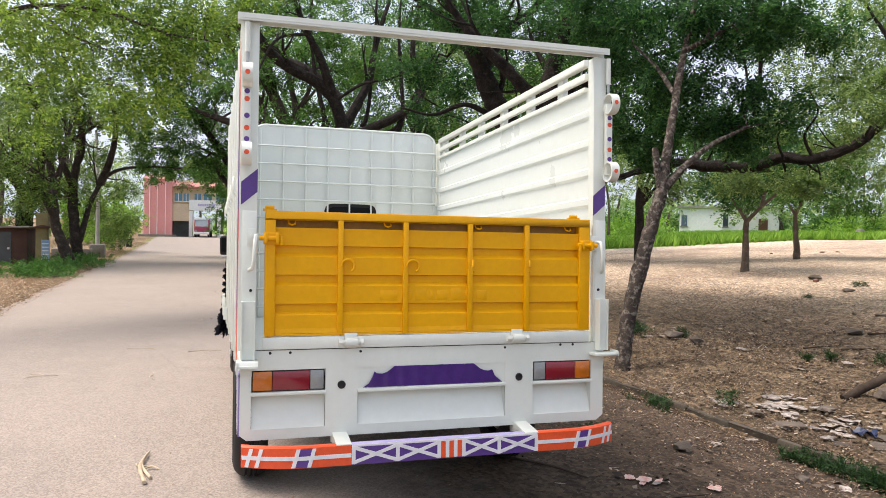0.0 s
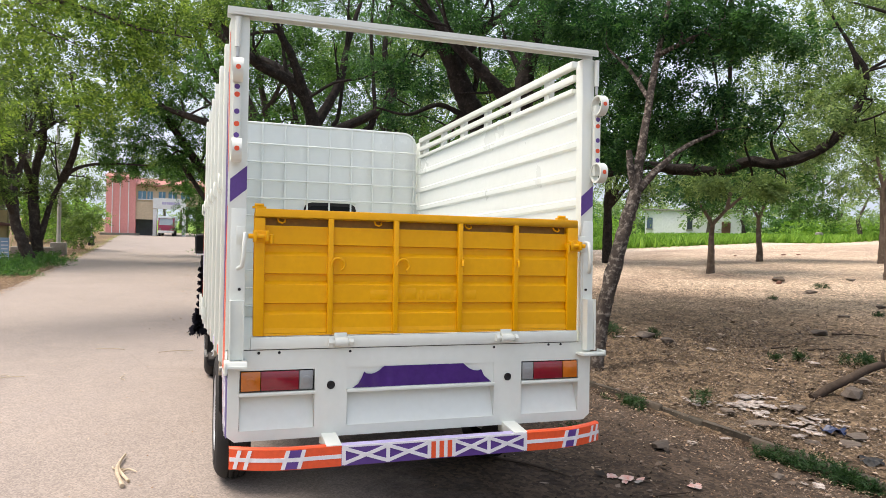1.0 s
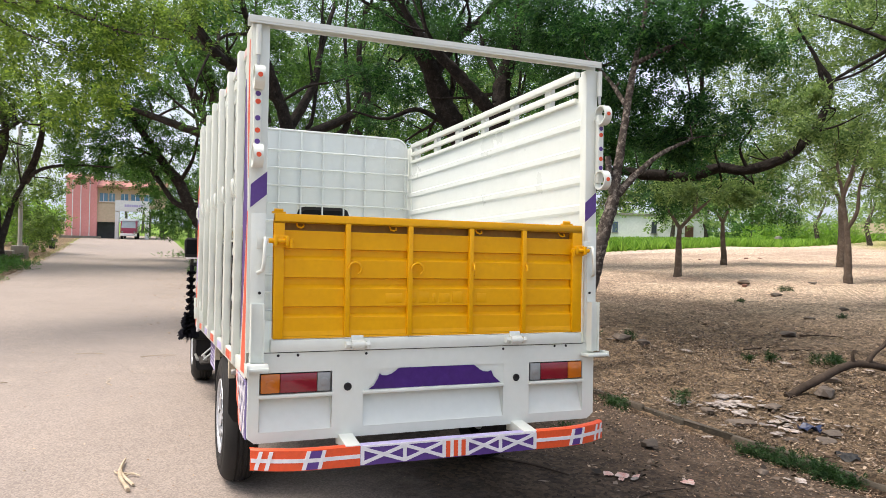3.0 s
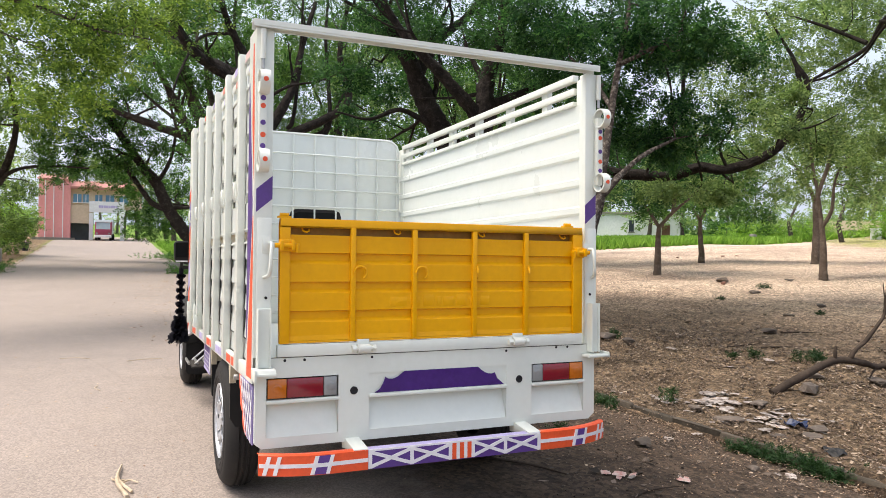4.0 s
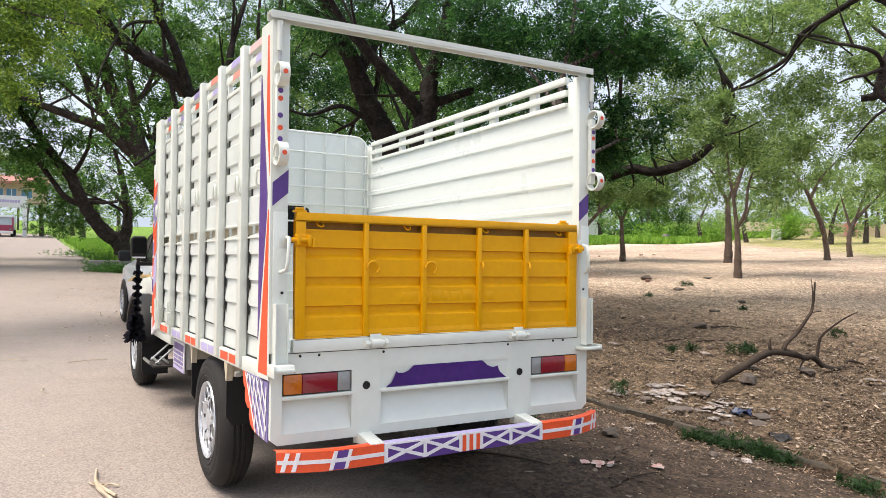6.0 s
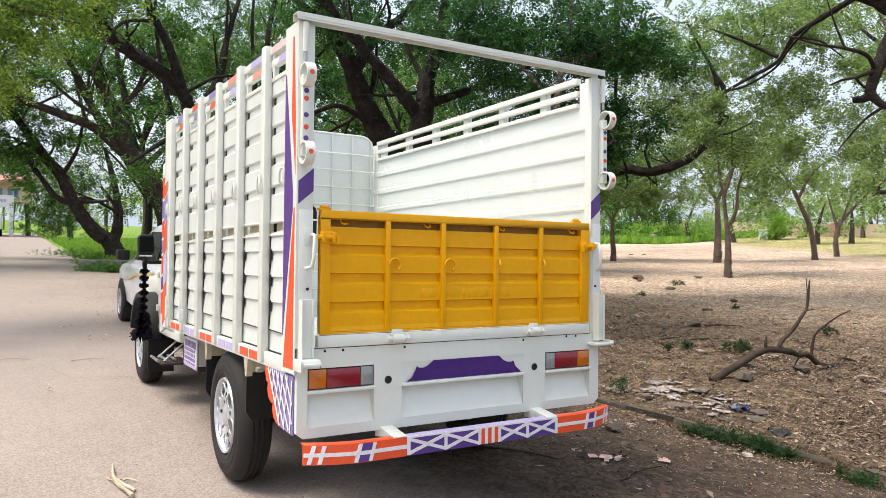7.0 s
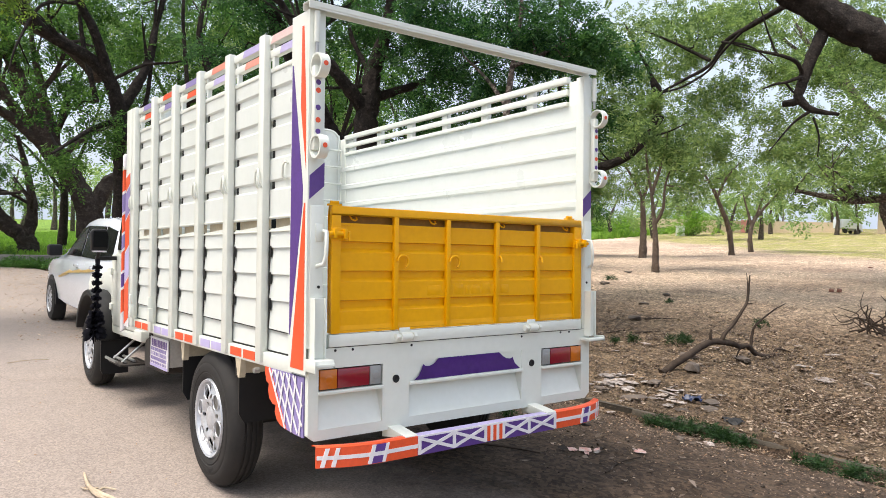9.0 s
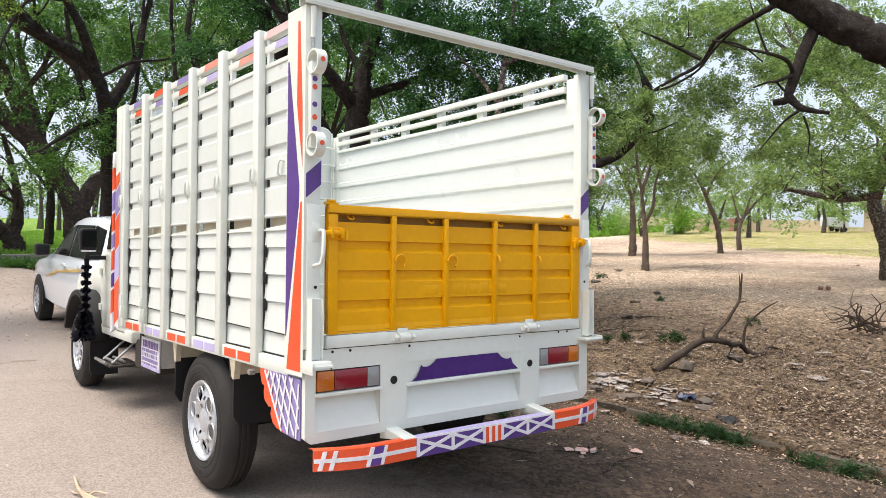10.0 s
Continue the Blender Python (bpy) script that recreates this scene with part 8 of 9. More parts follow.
def far_lorry(x, y, z, turn, front, box, label, length=6.0, size=1.0):
    """A lorry far off: cab, windscreen, body, lamps, wheels. It faces -y before its turn."""
    t = thing("lorry", label, "truck", m=pose(x, y, z, 0, 0, turn) @ Matrix.Diagonal((size, size, size, 1)))
    part("cab_body", Shape().prism([(0.0, 0.6), (0.0, 1.5), (0.25, 2.5), (1.7, 2.55), (1.7, 0.6)], "x", -1.0, 1.0), front, t, bevel=0.06)
    part("windscreen", Shape().add([(-0.88, -0.01, 1.5), (0.88, -0.01, 1.5), (0.82, 0.215, 2.4), (-0.82, 0.215, 2.4), (-0.88, 0.02, 1.5), (0.88, 0.02, 1.5), (0.82, 0.24, 2.4), (-0.82, 0.24, 2.4)], [(0, 1, 2, 3), (7, 6, 5, 4), (0, 4, 5, 1), (1, 5, 6, 2), (2, 6, 7, 3), (3, 7, 4, 0)]), SCREEN_PALE, t)
    part("visor", Shape().box(-0.95, 0.95, 0.12, 0.5, 2.42, 2.75), box, t, bevel=0.03)
    part("load_body", Shape().box(-1.05, 1.05, 1.8, length, 0.9, 2.7), box, t, bevel=0.03)
    part("front_bumper", Shape().box(-1.02, 1.02, -0.12, 0.1, 0.4, 0.75), LINE, t, bevel=0.04)
    for xx in (-0.75, 0.75):
        part("headlamp", Shape().lathe([(-0.06, 0.12), (0.0, 0.13)], (xx, -0.01, 0.95), 12, "y"), CLEAR_LENS, t)
        for yy in (0.9, length - 1.0):
            part("wheel", Shape().lathe([(-0.14, 0.2), (-0.14, 0.44), (0.14, 0.44), (0.14, 0.2)], (xx * 1.15, yy, 0.44), 20), RUBBER, t)


def white_house():
    h = thing("white_house", "low white house with blue window and brown door across the field", "house", m=pose(46.6, 64.5, 1.6, 0, 0, -38))
    part("house_wall", Shape().box(0, 10.0, 0, 6, -0.3, 3.2), WHITE_WALL, h)
    part("house_roof", Shape().box(-0.3, 10.3, -0.3, 6.3, 3.2, 3.38), CONCRETE, h)
    part("parapet", Shape().box(6.2, 8.0, 0.2, 5, 3.38, 3.8), WHITE_WALL, h)
    w = part("window", Shape().box(0.2, 0.8, -0.05, -0.002, 1.2, 2.4), DOOR_BLUE, h)
    w2 = part("window", Shape().box(4.45, 5.0, -0.05, -0.002, 1.2, 2.5), WINDOW_DARK, h)
    for w_, a, b in ((w, 0.2, 0.8), (w2, 4.45, 5.0)):
        part("sill", Shape().box(a - 0.1, b + 0.1, -0.14, -0.003, 1.08, 1.18), CONCRETE, w_)
    part("door", Shape().box(8.0, 8.9, -0.06, -0.002, -0.1, 2.1), BRICK, h)


def far_side():
    w = thing("boundary_wall", "long cream boundary wall beyond the field", "wall", kind="structure")
    part("wall_face", Shape().box(-18, 8, 0, 0.3, -0.9, 1.5), CREAM_WALL, w, m=pose(90.0, 46.0, float(rise(90, 46)), 0, 0, -60))
    part("wall_gate", Shape().box(-4, -2.6, -0.08, -0.002, -0.1, 1.6), RED_WALL, w, m=pose(90.0, 46.0, float(rise(90, 46)), 0, 0, -60))
    far_lorry(90.0, 35.5, float(rise(90.0, 35.5)), 75, CAR_WHITE, CAR_WHITE, "white lorry parked by a shed beyond the field", 5.5, 0.62)
    s = thing("cream_shed", "pale shed with a brown roof beyond the field", "shed", m=pose(92.0, 32.5, float(rise(92, 32.5)), 0, 0, -70))
    part("shed_wall", Shape().box(-1.5, 6, 0, 4, -0.2, 3.0), CREAM_WALL, s)
    part("shed_roof", Shape().prism([(-0.8, 3.0), (4.8, 3.0), (2.0, 4.0)], "x", -2.0, 6.5), SHED, s)
    part("shed_door", Shape().box(0.4, 1.4, -0.05, -0.002, 0, 2.1), MAROON, s)
    p = thing("gate_pillar", "weathered stub of a pillar in the far grass", "pillar", m=pose(58.0, 51.5, float(rise(58.0, 51.5))))
    part("pillar", Shape().prism([(-0.32, -0.2), (0.32, -0.2), (0.28, 0.9), (0.05, 1.0), (-0.28, 0.95)], "y", -0.25, 0.25), CONCRETE, p, bevel=0.04)
    w = thing("white_block", "whitewashed masonry block beside a bright bush", "block", m=pose(73.5, 49.0, float(rise(73.5, 49.0)), 0, 0, -50))
    part("block_body", Shape().box(-0.5, 0.5, -0.4, 0.4, -0.2, 1.15), WHITE_WALL, w, bevel=0.03)
    part("coping", Shape().box(-0.56, 0.56, -0.46, 0.46, 1.152, 1.24), WHITE_WALL, w, bevel=0.02)
    rng = np.random.default_rng(52)
    n = 46
    ox, oy, oz = 75.2, 48.6, float(rise(75.2, 48.6))
    c = np.column_stack([rng.normal(0, 1.7, n), rng.normal(0, 1.2, n), rng.uniform(0.5, 3.2, n)])
    v, q = leaf_cloud(rng, c, rng.uniform(0.5, 0.9, n), 0.22, 7000, 0.1)
    b = thing("spreading_bush", "bright green spreading bush at the edge of the field", "bush", m=pose(ox, oy, oz))
    part("leaves", fast_mesh("leaves", v, q, GRASS), GRASS, b)
    for k in range(14):
        part("stem", Shape().tube([(0.3 * rng.normal(), 0.2 * rng.normal(), -0.1, 0.05), (*(c[k] * 0.55), 0.035), (*c[k], 0.015)], 5, False), BARK, b)


low_wall()
lamp_pole()
litter_bin()
shed()
gate_building()
far_lorry(-4.08, 82.4, 0.36, -3, MAROON, CAR_WHITE, "maroon and white lorry coming through the gateway", size=0.82)
white_house()
far_side()


# ---- the white car ahead of the truck ----
def parked_car():
    car = thing("people_carrier", "white people carrier with gold side stickers, parked ahead of the truck", "car", m=pose(0.38, 9.6, 0, 0, 0, 1.5))
    # stations from the tail (-y) to the nose: y, half width, floor, waist, roof, half width of roof
    st = [(-3.42, 0.74, 0.45, 0.95, 1.40, 0.58), (-3.30, 0.83, 0.36, 1.02, 1.54, 0.64), (-2.7, 0.87, 0.30, 1.02, 1.60, 0.66), (-1.9, 0.88, 0.28, 1.00, 1.60, 0.67), (-1.35, 0.88, 0.28, 0.99, 1.54, 0.66), (-0.9, 0.88, 0.28, 0.98, 1.38, 0.65), (-0.58, 0.88, 0.30, 0.98, 1.20, 0.67), (-0.32, 0.88, 0.31, 0.97, 1.04, 0.72), (0.20, 0.87, 0.32, 0.92, 0.98, 0.70), (0.58, 0.84, 0.34, 0.84, 0.91, 0.66), (0.82, 0.76, 0.36, 0.74, 0.81, 0.58), (0.97, 0.62, 0.40, 0.62, 0.68, 0.48)]

    def ring(y, w, f, b, r, t):
        half = [(w * 0.86, f), (w * 0.97, f + 0.06), (w, (f + b) / 2), (w * 0.985, b - 0.03), (w * 0.96, b), (t + 0.05, r - 0.10), (t, r - 0.03), (t * 0.6, r), (0, r + 0.012)]
        return [(x, y, z) for x, z in half] + [(-x, y, z) for x, z in reversed(half[:-1])]

    s = Shape()
    rings = [ring(*q) for q in st]
    n = len(rings[0])
    for r in rings:
        s.v += r
    for i in range(len(rings) - 1):
        for k in range(n):
            a, b = i * n + k, i * n + (k + 1) % n
            s.f.append((a, b, b + n, a + n))
    s.f += [tuple(range(n)), tuple((len(rings) - 1) * n + k for k in range(n - 1, -1, -1))]
    part("car_body", s, CAR_WHITE, car, smooth=38)
    glass = ([(-1.72, 1.05), (-0.78, 1.04), (-0.62, 1.07), (-1.10, 1.34), (-1.30, 1.42), (-1.72, 1.47)], [(-2.6, 1.05), (-1.80, 1.05), (-1.80, 1.47), (-2.6, 1.47)], [(-3.15, 1.07), (-2.68, 1.05), (-2.68, 1.47), (-3.08, 1.42)])
    for sx in (-1, 1):
        for g in glass:
            v = []
            for y, z in g:
                q = np.array(st)
                w, b, r, t = (np.interp(y, q[:, 0], q[:, k]) for k in (1, 3, 4, 5))
                f = min(1.0, max(0.0, (z - b) / (r - 0.10 - b)))
                v.append((sx * (w * 0.96 + (t + 0.05 - w * 0.96) * f + 0.016), y, z))
            pane = Shape()
            m = len(v)
            pane.add(v + [(x - sx * 0.015, y, z) for x, y, z in v], [tuple(range(m)), tuple(range(2 * m - 1, m - 1, -1))] + [(i, m + i, m + (i + 1) % m, (i + 1) % m) for i in range(m)])
            part("side_window", pane, DARK_GLASS, car)
        for y, z in ((-1.25, 0.93), (-2.15, 0.94)):
            part("door_handle", Shape().box(min(sx * 0.875, sx * 0.905), max(sx * 0.875, sx * 0.905), y - 0.5, y - 0.33, z - 0.02, z + 0.02), CAR_WHITE, car, bevel=0.008)
        m = part("wing_mirror", Shape().box(min(sx * 0.88, sx * 1.06), max(sx * 0.88, sx * 1.06), -0.78, -0.60, 1.02, 1.18), BLACK, car, "black wing mirror", bevel=0.03)
        for k, (y0, y1, z0) in enumerate(((-1.15, -0.45, 0.70), (-1.5, -0.8, 0.76), (-2.1, -1.1, 0.80), (-2.7, -1.7, 0.84))):
            xa, xb = sorted((sx * 0.876, sx * 0.8845))
            part("gold_sticker", Shape().prism([(y0, z0 + 0.075), (y0 + 0.25, z0 + 0.085), (y1, z0), (y1 - 0.2, z0 + 0.005), (y0 + 0.3, z0 + 0.035)], "x", xa, xb), GOLD, car, "gold sticker stroke")
        for yy in (0.0, -2.75):
            wh = new("wheel")
            wh.parent = car
            wh.matrix_basis = pose(sx * 0.905, yy, 0.325)
            part("tyre", Shape().lathe([(-sx * p, r) for p, r in ((0.0, 0.21), (0.004, 0.25), (0.01, 0.30), (0.04, 0.325), (0.18, 0.325), (0.2, 0.21))], (0, 0, 0), 40, caps=False), RUBBER, wh, smooth=40)
            rim = Shape().lathe([(-sx * p, r) for p, r in ((0.002, 0.212), (0.0, 0.195), (0.018, 0.185))], (0, 0, 0), 36, caps=False)
            for k in range(10):
                t0 = 2 * math.pi * k / 10
                c, d = math.cos(t0), math.sin(t0)
                e, f = -d * 0.02, c * 0.02
                rim.add([(-sx * 0.01, c * 0.19 + e, d * 0.19 + f), (-sx * 0.01, c * 0.19 - e, d * 0.19 - f), (-sx * 0.012, c * 0.03 - e, d * 0.03 - f), (-sx * 0.012, c * 0.03 + e, d * 0.03 + f)], [(0, 1, 2, 3)])
            rim.lathe([(-sx * 0.004, 0.0005), (-sx * 0.006, 0.04), (-sx * 0.03, 0.05)], (0, 0, 0), 20)
            part("rim", rim, SILVER, wh, smooth=35)
            # black disc paints the shade behind the spokes
            part("hub_shadow", Shape().lathe([(-sx * 0.065, 0.001), (-sx * 0.065, 0.19)], (0, 0, 0), 24), BLACK, wh)
            # solid black disc stands in for the shaded hollow round the wheel
            arc = [(yy + 0.375 * math.cos(t), 0.325 + 0.375 * math.sin(t)) for t in [radians(a) for a in range(-8, 189, 14)]]
            xa, xb = sorted((sx * 0.80, sx * 0.884))
            part("wheel_arch", Shape().prism(arc, "x", xa, xb), BLACK, car)
    part("tail_window", Shape().box(-0.6, 0.6, -3.44, -3.40, 1.10, 1.50), DARK_GLASS, car)
    for sx in (-1, 1):
        xa, xb = sorted((sx * 0.56, sx * 0.76))
        part("tail_lamp", Shape().box(xa, xb, -3.46, -3.38, 0.80, 1.10), RED_LENS, car, bevel=0.02)
    part("rear_bumper", Shape().box(-0.80, 0.80, -3.52, -3.35, 0.34, 0.62), CAR_WHITE, car, bevel=0.05)


parked_car()


# ---- small things on the soil ----
def stone_mesh(seed):
    """A broken stone: flat faces, chipped corners."""
    rng = random.Random(seed)
    bm = bmesh.new()
    for k in range(17):
        p = Vector((rng.uniform(-1, 1), rng.uniform(-1, 1), rng.uniform(-0.5, 1)))
        big = max(abs(p.x), abs(p.y), abs(p.z) * 1.1)
        p *= rng.uniform(0.86, 1.06) / (0.55 * big + 0.45 * p.length)
        p.z = max(p.z, -0.5)
        bm.verts.new(p)
    bmesh.ops.convex_hull(bm, input=bm.verts[:])
    bmesh.ops.delete(bm, geom=[w for w in bm.verts if not w.link_faces], context="VERTS")
    bmesh.ops.bevel(bm, geom=bm.edges[:], offset=0.05, segments=1, affect="EDGES")
    bmesh.ops.subdivide_edges(bm, edges=bm.edges[:], cuts=1)
    for w in bm.verts:
        w.co *= 1 + noise.noise(w.co * 3.5 + Vector((0, seed * 2.3, 0))) * 0.10
    bmesh.ops.triangulate(bm, faces=bm.faces[:])
    me = bpy.data.meshes.new("stone")
    bm.to_mesh(me)
    bm.free()
    return me


STONES = [stone_mesh(i) for i in range(5)]


def stone(x, y, sx, sy, sz, turn, mat=STONE, label="rough grey-brown stone lying on the soil"):
    me = STONES[int(abs(x * 7 + y * 3)) % 5].copy()
    me.materials.clear()
    me.materials.append(mat)
    z = float(rise(x, y))
    ob = new("stone", me)
    ob.matrix_basis = pose(x, y, z + sz * 0.35, 0, 0, turn) @ Matrix.Diagonal((sx, sy, sz, 1))
    return tagged(ob, label, "stone", group="stones on the soil")


for x, y, a, b, c, t in ((2.32, 1.28, 0.10, 0.07, 0.055, 20), (5.33, 2.23, 0.16, 0.10, 0.085, 30), (6.0, 2.7, 0.16, 0.11, 0.06, 70), (4.49, 1.42, 0.14, 0.09, 0.03, 10), (4.25, 1.30, 0.15, 0.09, 0.03, 35), (4.02, 2.07, 0.17, 0.10, 0.03, -20), (3.99, 1.43, 0.10, 0.07, 0.025, 60), (4.05, 2.54, 0.10, 0.06, 0.03, 80),
                         (6.4, 2.2, 0.20, 0.12, 0.05, 40), (13.2, 10.2, 0.2, 0.14, 0.08, 0), (15.38, 13.4, 0.25, 0.2, 0.12, 50), (12.1, 7.4, 0.15, 0.1, 0.06, 15), (17.3, 12.6, 0.2, 0.12, 0.07, 80), (4.67, 2.29, 0.12, 0.08, 0.03, 15), (8.2, 5.3, 0.16, 0.12, 0.07, 25), (10.2, 6.6, 0.14, 0.1, 0.05, 66), (5.58, 6.17, 0.22, 0.14, 0.09, 12), (5.62, 5.65, 0.16, 0.12, 0.08, 48), (2.9, 0.74, 0.06, 0.05, 0.03, 5)):
    stone(x, y, a, b, c, t)


def brick(x, y, turn, lift=0.0):
    s = Shape().box(-0.12, 0.12, -0.055, 0.055, 0, 0.075).mesh("loose_brick", 0.008, 40)
    s.materials.append(BRICK)
    ob = new("loose_brick", s)
    ob.matrix_basis = pose(x, y, float(rise(x, y)) - 0.005 + lift, 3, -4, turn)
    tagged(ob, "weathered red brick lying on the dry field", "brick", group="loose bricks")


for x, y, t in ((16.5, 5.6, 20), (16.7, 5.5, 24), (26.8, 8.8, 10), (25.4, 26.5, 40), (28.4, 26.3, 5), (29.1, 26.0, 70), (14.9, 12.9, 33)):
    brick(x, y, t)


def dead_branch():
    b = thing("dead_branch", "dead forked branch lying on the soil", "branch", m=pose(5.08, 2.39, -0.06, 0, 0, -6.3))
    rng = np.random.default_rng(5)
    for name, path in (("main_stem", [(-0.08, 0.02, -0.01, 0.046), (0.13, 0.0, 0.10, 0.044), (0.33, -0.02, 0.19, 0.043), (0.59, 0.01, 0.28, 0.041), (0.83, 0.02, 0.33, 0.040), (0.98, 0.0, 0.325, 0.039), (1.20, -0.01, 0.285, 0.036), (1.37, 0.01, 0.24, 0.034), (1.49, 0.0, 0.25, 0.034), (1.58, 0.0, 0.20, 0.034), (1.65, -0.02, 0.14, 0.032), (1.78, -0.04, 0.10, 0.028), (1.93, -0.03, 0.09, 0.026), (2.09, 0.0, 0.11, 0.024), (2.15, 0.02, 0.16, 0.022), (2.26, 0.02, 0.16, 0.018), (2.46, 0.0, 0.11, 0.010)]),
                       ("side_branch", [(0.95, 0.0, 0.32, 0.030), (1.05, 0.0, 0.44, 0.026), (1.22, 0.01, 0.55, 0.023), (1.34, 0.0, 0.69, 0.021), (1.44, -0.01, 0.83, 0.018), (1.48, 0.0, 1.01, 0.015), (1.49, 0.0, 1.18, 0.009)]),
                       ("side_branch", [(1.57, 0.0, 0.22, 0.022), (1.61, 0.01, 0.40, 0.018), (1.64, 0.0, 0.50, 0.015), (1.79, -0.02, 0.61, 0.012), (2.01, -0.03, 0.72, 0.009), (2.24, -0.04, 0.80, 0.005)]),
                       ("twig", [(1.46, 0.0, 0.88, 0.009), (1.465, 0.01, 1.05, 0.007), (1.45, 0.02, 1.21, 0.004)]), ("twig", [(1.44, 0.0, 0.80, 0.009), (1.53, -0.01, 0.81, 0.006), (1.62, -0.02, 0.82, 0.003)]), ("twig", [(0.79, 0.02, 0.33, 0.022), (0.78, 0.02, 0.42, 0.018), (0.79, 0.02, 0.49, 0.010)]),
                       ("twig", [(1.37, 0.0, 0.23, 0.014), (1.30, -0.02, 0.19, 0.011), (1.22, -0.05, 0.13, 0.007)]), ("twig", [(1.93, -0.03, 0.09, 0.010), (2.05, -0.15, 0.13, 0.006), (2.2, -0.22, 0.11, 0.004)])):
        part(name, rough_limb(path, rng, 10), DEAD_WOOD, b, smooth=60)
    c = thing("dead_branch", "tangle of dead twigs lying on the soil", "branch", m=pose(9.75, 1.9, float(rise(9.75, 1.9))))
    for k in range(18):
        a = rng.uniform(0, 6.28)
        d = rng.uniform(0.4, 0.9)
        part("twig", rough_limb([(0.3 * math.cos(a * 3), 0.3 * math.sin(a * 2), 0.05, 0.014), (d * 0.4 * math.cos(a), d * 0.4 * math.sin(a), rng.uniform(0.12, 0.3), 0.011), (d * 0.7 * math.cos(a + 0.3), d * 0.7 * math.sin(a + 0.3), rng.uniform(0.15, 0.5), 0.008), (d * math.cos(a), d * math.sin(a), rng.uniform(0.1, 0.7), 0.004)], rng, 6), DEAD_WOOD, c)


dead_branch()


def stick(x, y, turn, length, r, mat=DEAD_WOOD, label="thin dry stick lying on the ground", z=0.0):
    rng = np.random.default_rng(int(abs(x * 100)))
    s = rough_limb([(-length / 2, 0, r, r), (0, 0.03, r + 0.004, r * 0.9), (length / 2, -0.02, r, r * 0.5)], rng, 6)
    ob = part("stick", s, mat, None, smooth=60)
    ob.matrix_basis = pose(x, y, z + float(rise(x, y)) + 0.002, 0, 0, turn)
    tagged(ob, label, "stick", group="sticks")


stick(1.0, 0.92, -52, 0.62, 0.010)
stick(1.35, 1.6, -30, 0.4, 0.008)
stick(1.51, 0.22, 12, 0.5, 0.007)
stick(7.3, 4.2, -12, 0.8, 0.014)
stick(7.0, 4.6, 4, 0.9, 0.012)
stick(8.6, 5.0, -20, 0.7, 0.014)
stick(10.4, 1.2, -8, 1.1, 0.02)
PALE_WOOD = surf("pale_stick", (0.60, 0.50, 0.37), (0.44, 0.35, 0.25), 0.8, scale=9, place="Position")
for x, y, t, l, r in ((-1.46, 1.48, 95, 0.61, 0.022), (-1.45, 1.51, 100, 0.49, 0.015), (-1.42, 1.44, 5, 0.09, 0.013), (-1.49, 1.53, 150, 0.10, 0.010), (-2.75, 4.6, 20, 0.3, 0.006), (-2.8, 4.7, -30, 0.2, 0.005), (-1.7, 4.4, 100, 0.25, 0.004), (-1.25, 5.9, 10, 0.4, 0.006), (-2.0, 6.2, -15, 0.35, 0.005)):
    stick(x, y, t, l, r * 0.6, PALE_WOOD, "pale dry stick lying on the asphalt", 0.004)


def crumpled(name, x, y, w, mat, seed, label, puff=0.055):
    """A torn, creased sheet: ragged outline, folds in a direction of its own."""
    rng = random.Random(seed)
    s = Shape()
    n, turn, wave, aspect = 6, rng.uniform(0, 3.1), rng.uniform(9, 16), rng.uniform(0.45, 0.95)
    for i in range(n + 1):
        for j in range(n + 1):
            rim = 0.10 if i in (0, n) or j in (0, n) else 0.05
            u, v_ = i / n - 0.5 + rng.uniform(-rim, rim), j / n - 0.5 + rng.uniform(-rim, rim)
            k = 1 - 0.35 * max(0.0, abs(u) + abs(v_) - 0.55)      # corners torn away
            fold = 0.5 + 0.5 * math.sin(wave * (u * math.cos(turn) + v_ * math.sin(turn)) + seed)
            s.v.append((w * u * k, w * aspect * v_ * k, 0.010 + w * puff * (fold + 0.6 * rng.random())))
    s.f = [(i * (n + 1) + j, (i + 1) * (n + 1) + j, (i + 1) * (n + 1) + j + 1, i * (n + 1) + j + 1) for i in range(n) for j in range(n)]
    me = s.mesh(name)
    me.materials.append(mat)
    ob = new(name, me)
    z = float(rise(x, y))
    ob.matrix_basis = pose(x, y, z, rng.uniform(-6, 6), rng.uniform(-6, 6), rng.uniform(0, 360))
    tagged(ob, label, "litter", group="litter on the soil")


rr = random.Random(19)
for cx, cy, wide, deep, count, sizes in ((4.50, 2.66, 0.21, 0.17, 42, (0.03, 0.05, 0.07, 0.10, 0.14, 0.20)), (4.42, 1.92, 0.15, 0.13, 30, (0.03, 0.05, 0.07, 0.10, 0.16)), (4.05, 2.15, 0.18, 0.25, 14, (0.04, 0.06, 0.09, 0.11)), (4.05, 2.95, 0.12, 0.14, 12, (0.05, 0.07, 0.10)), (4.45, 1.55, 0.25, 0.22, 16, (0.03, 0.04, 0.06, 0.09)), (3.75, 3.5, 0.2, 0.3, 8, (0.04, 0.06))):
    for i in range(count):
        crumpled("paper_scrap", cx + rr.gauss(0, wide), cy + rr.gauss(0, deep), rr.choice(sizes), PAPER, rr.randrange(10000), "crumpled pale paper scrap on the soil")
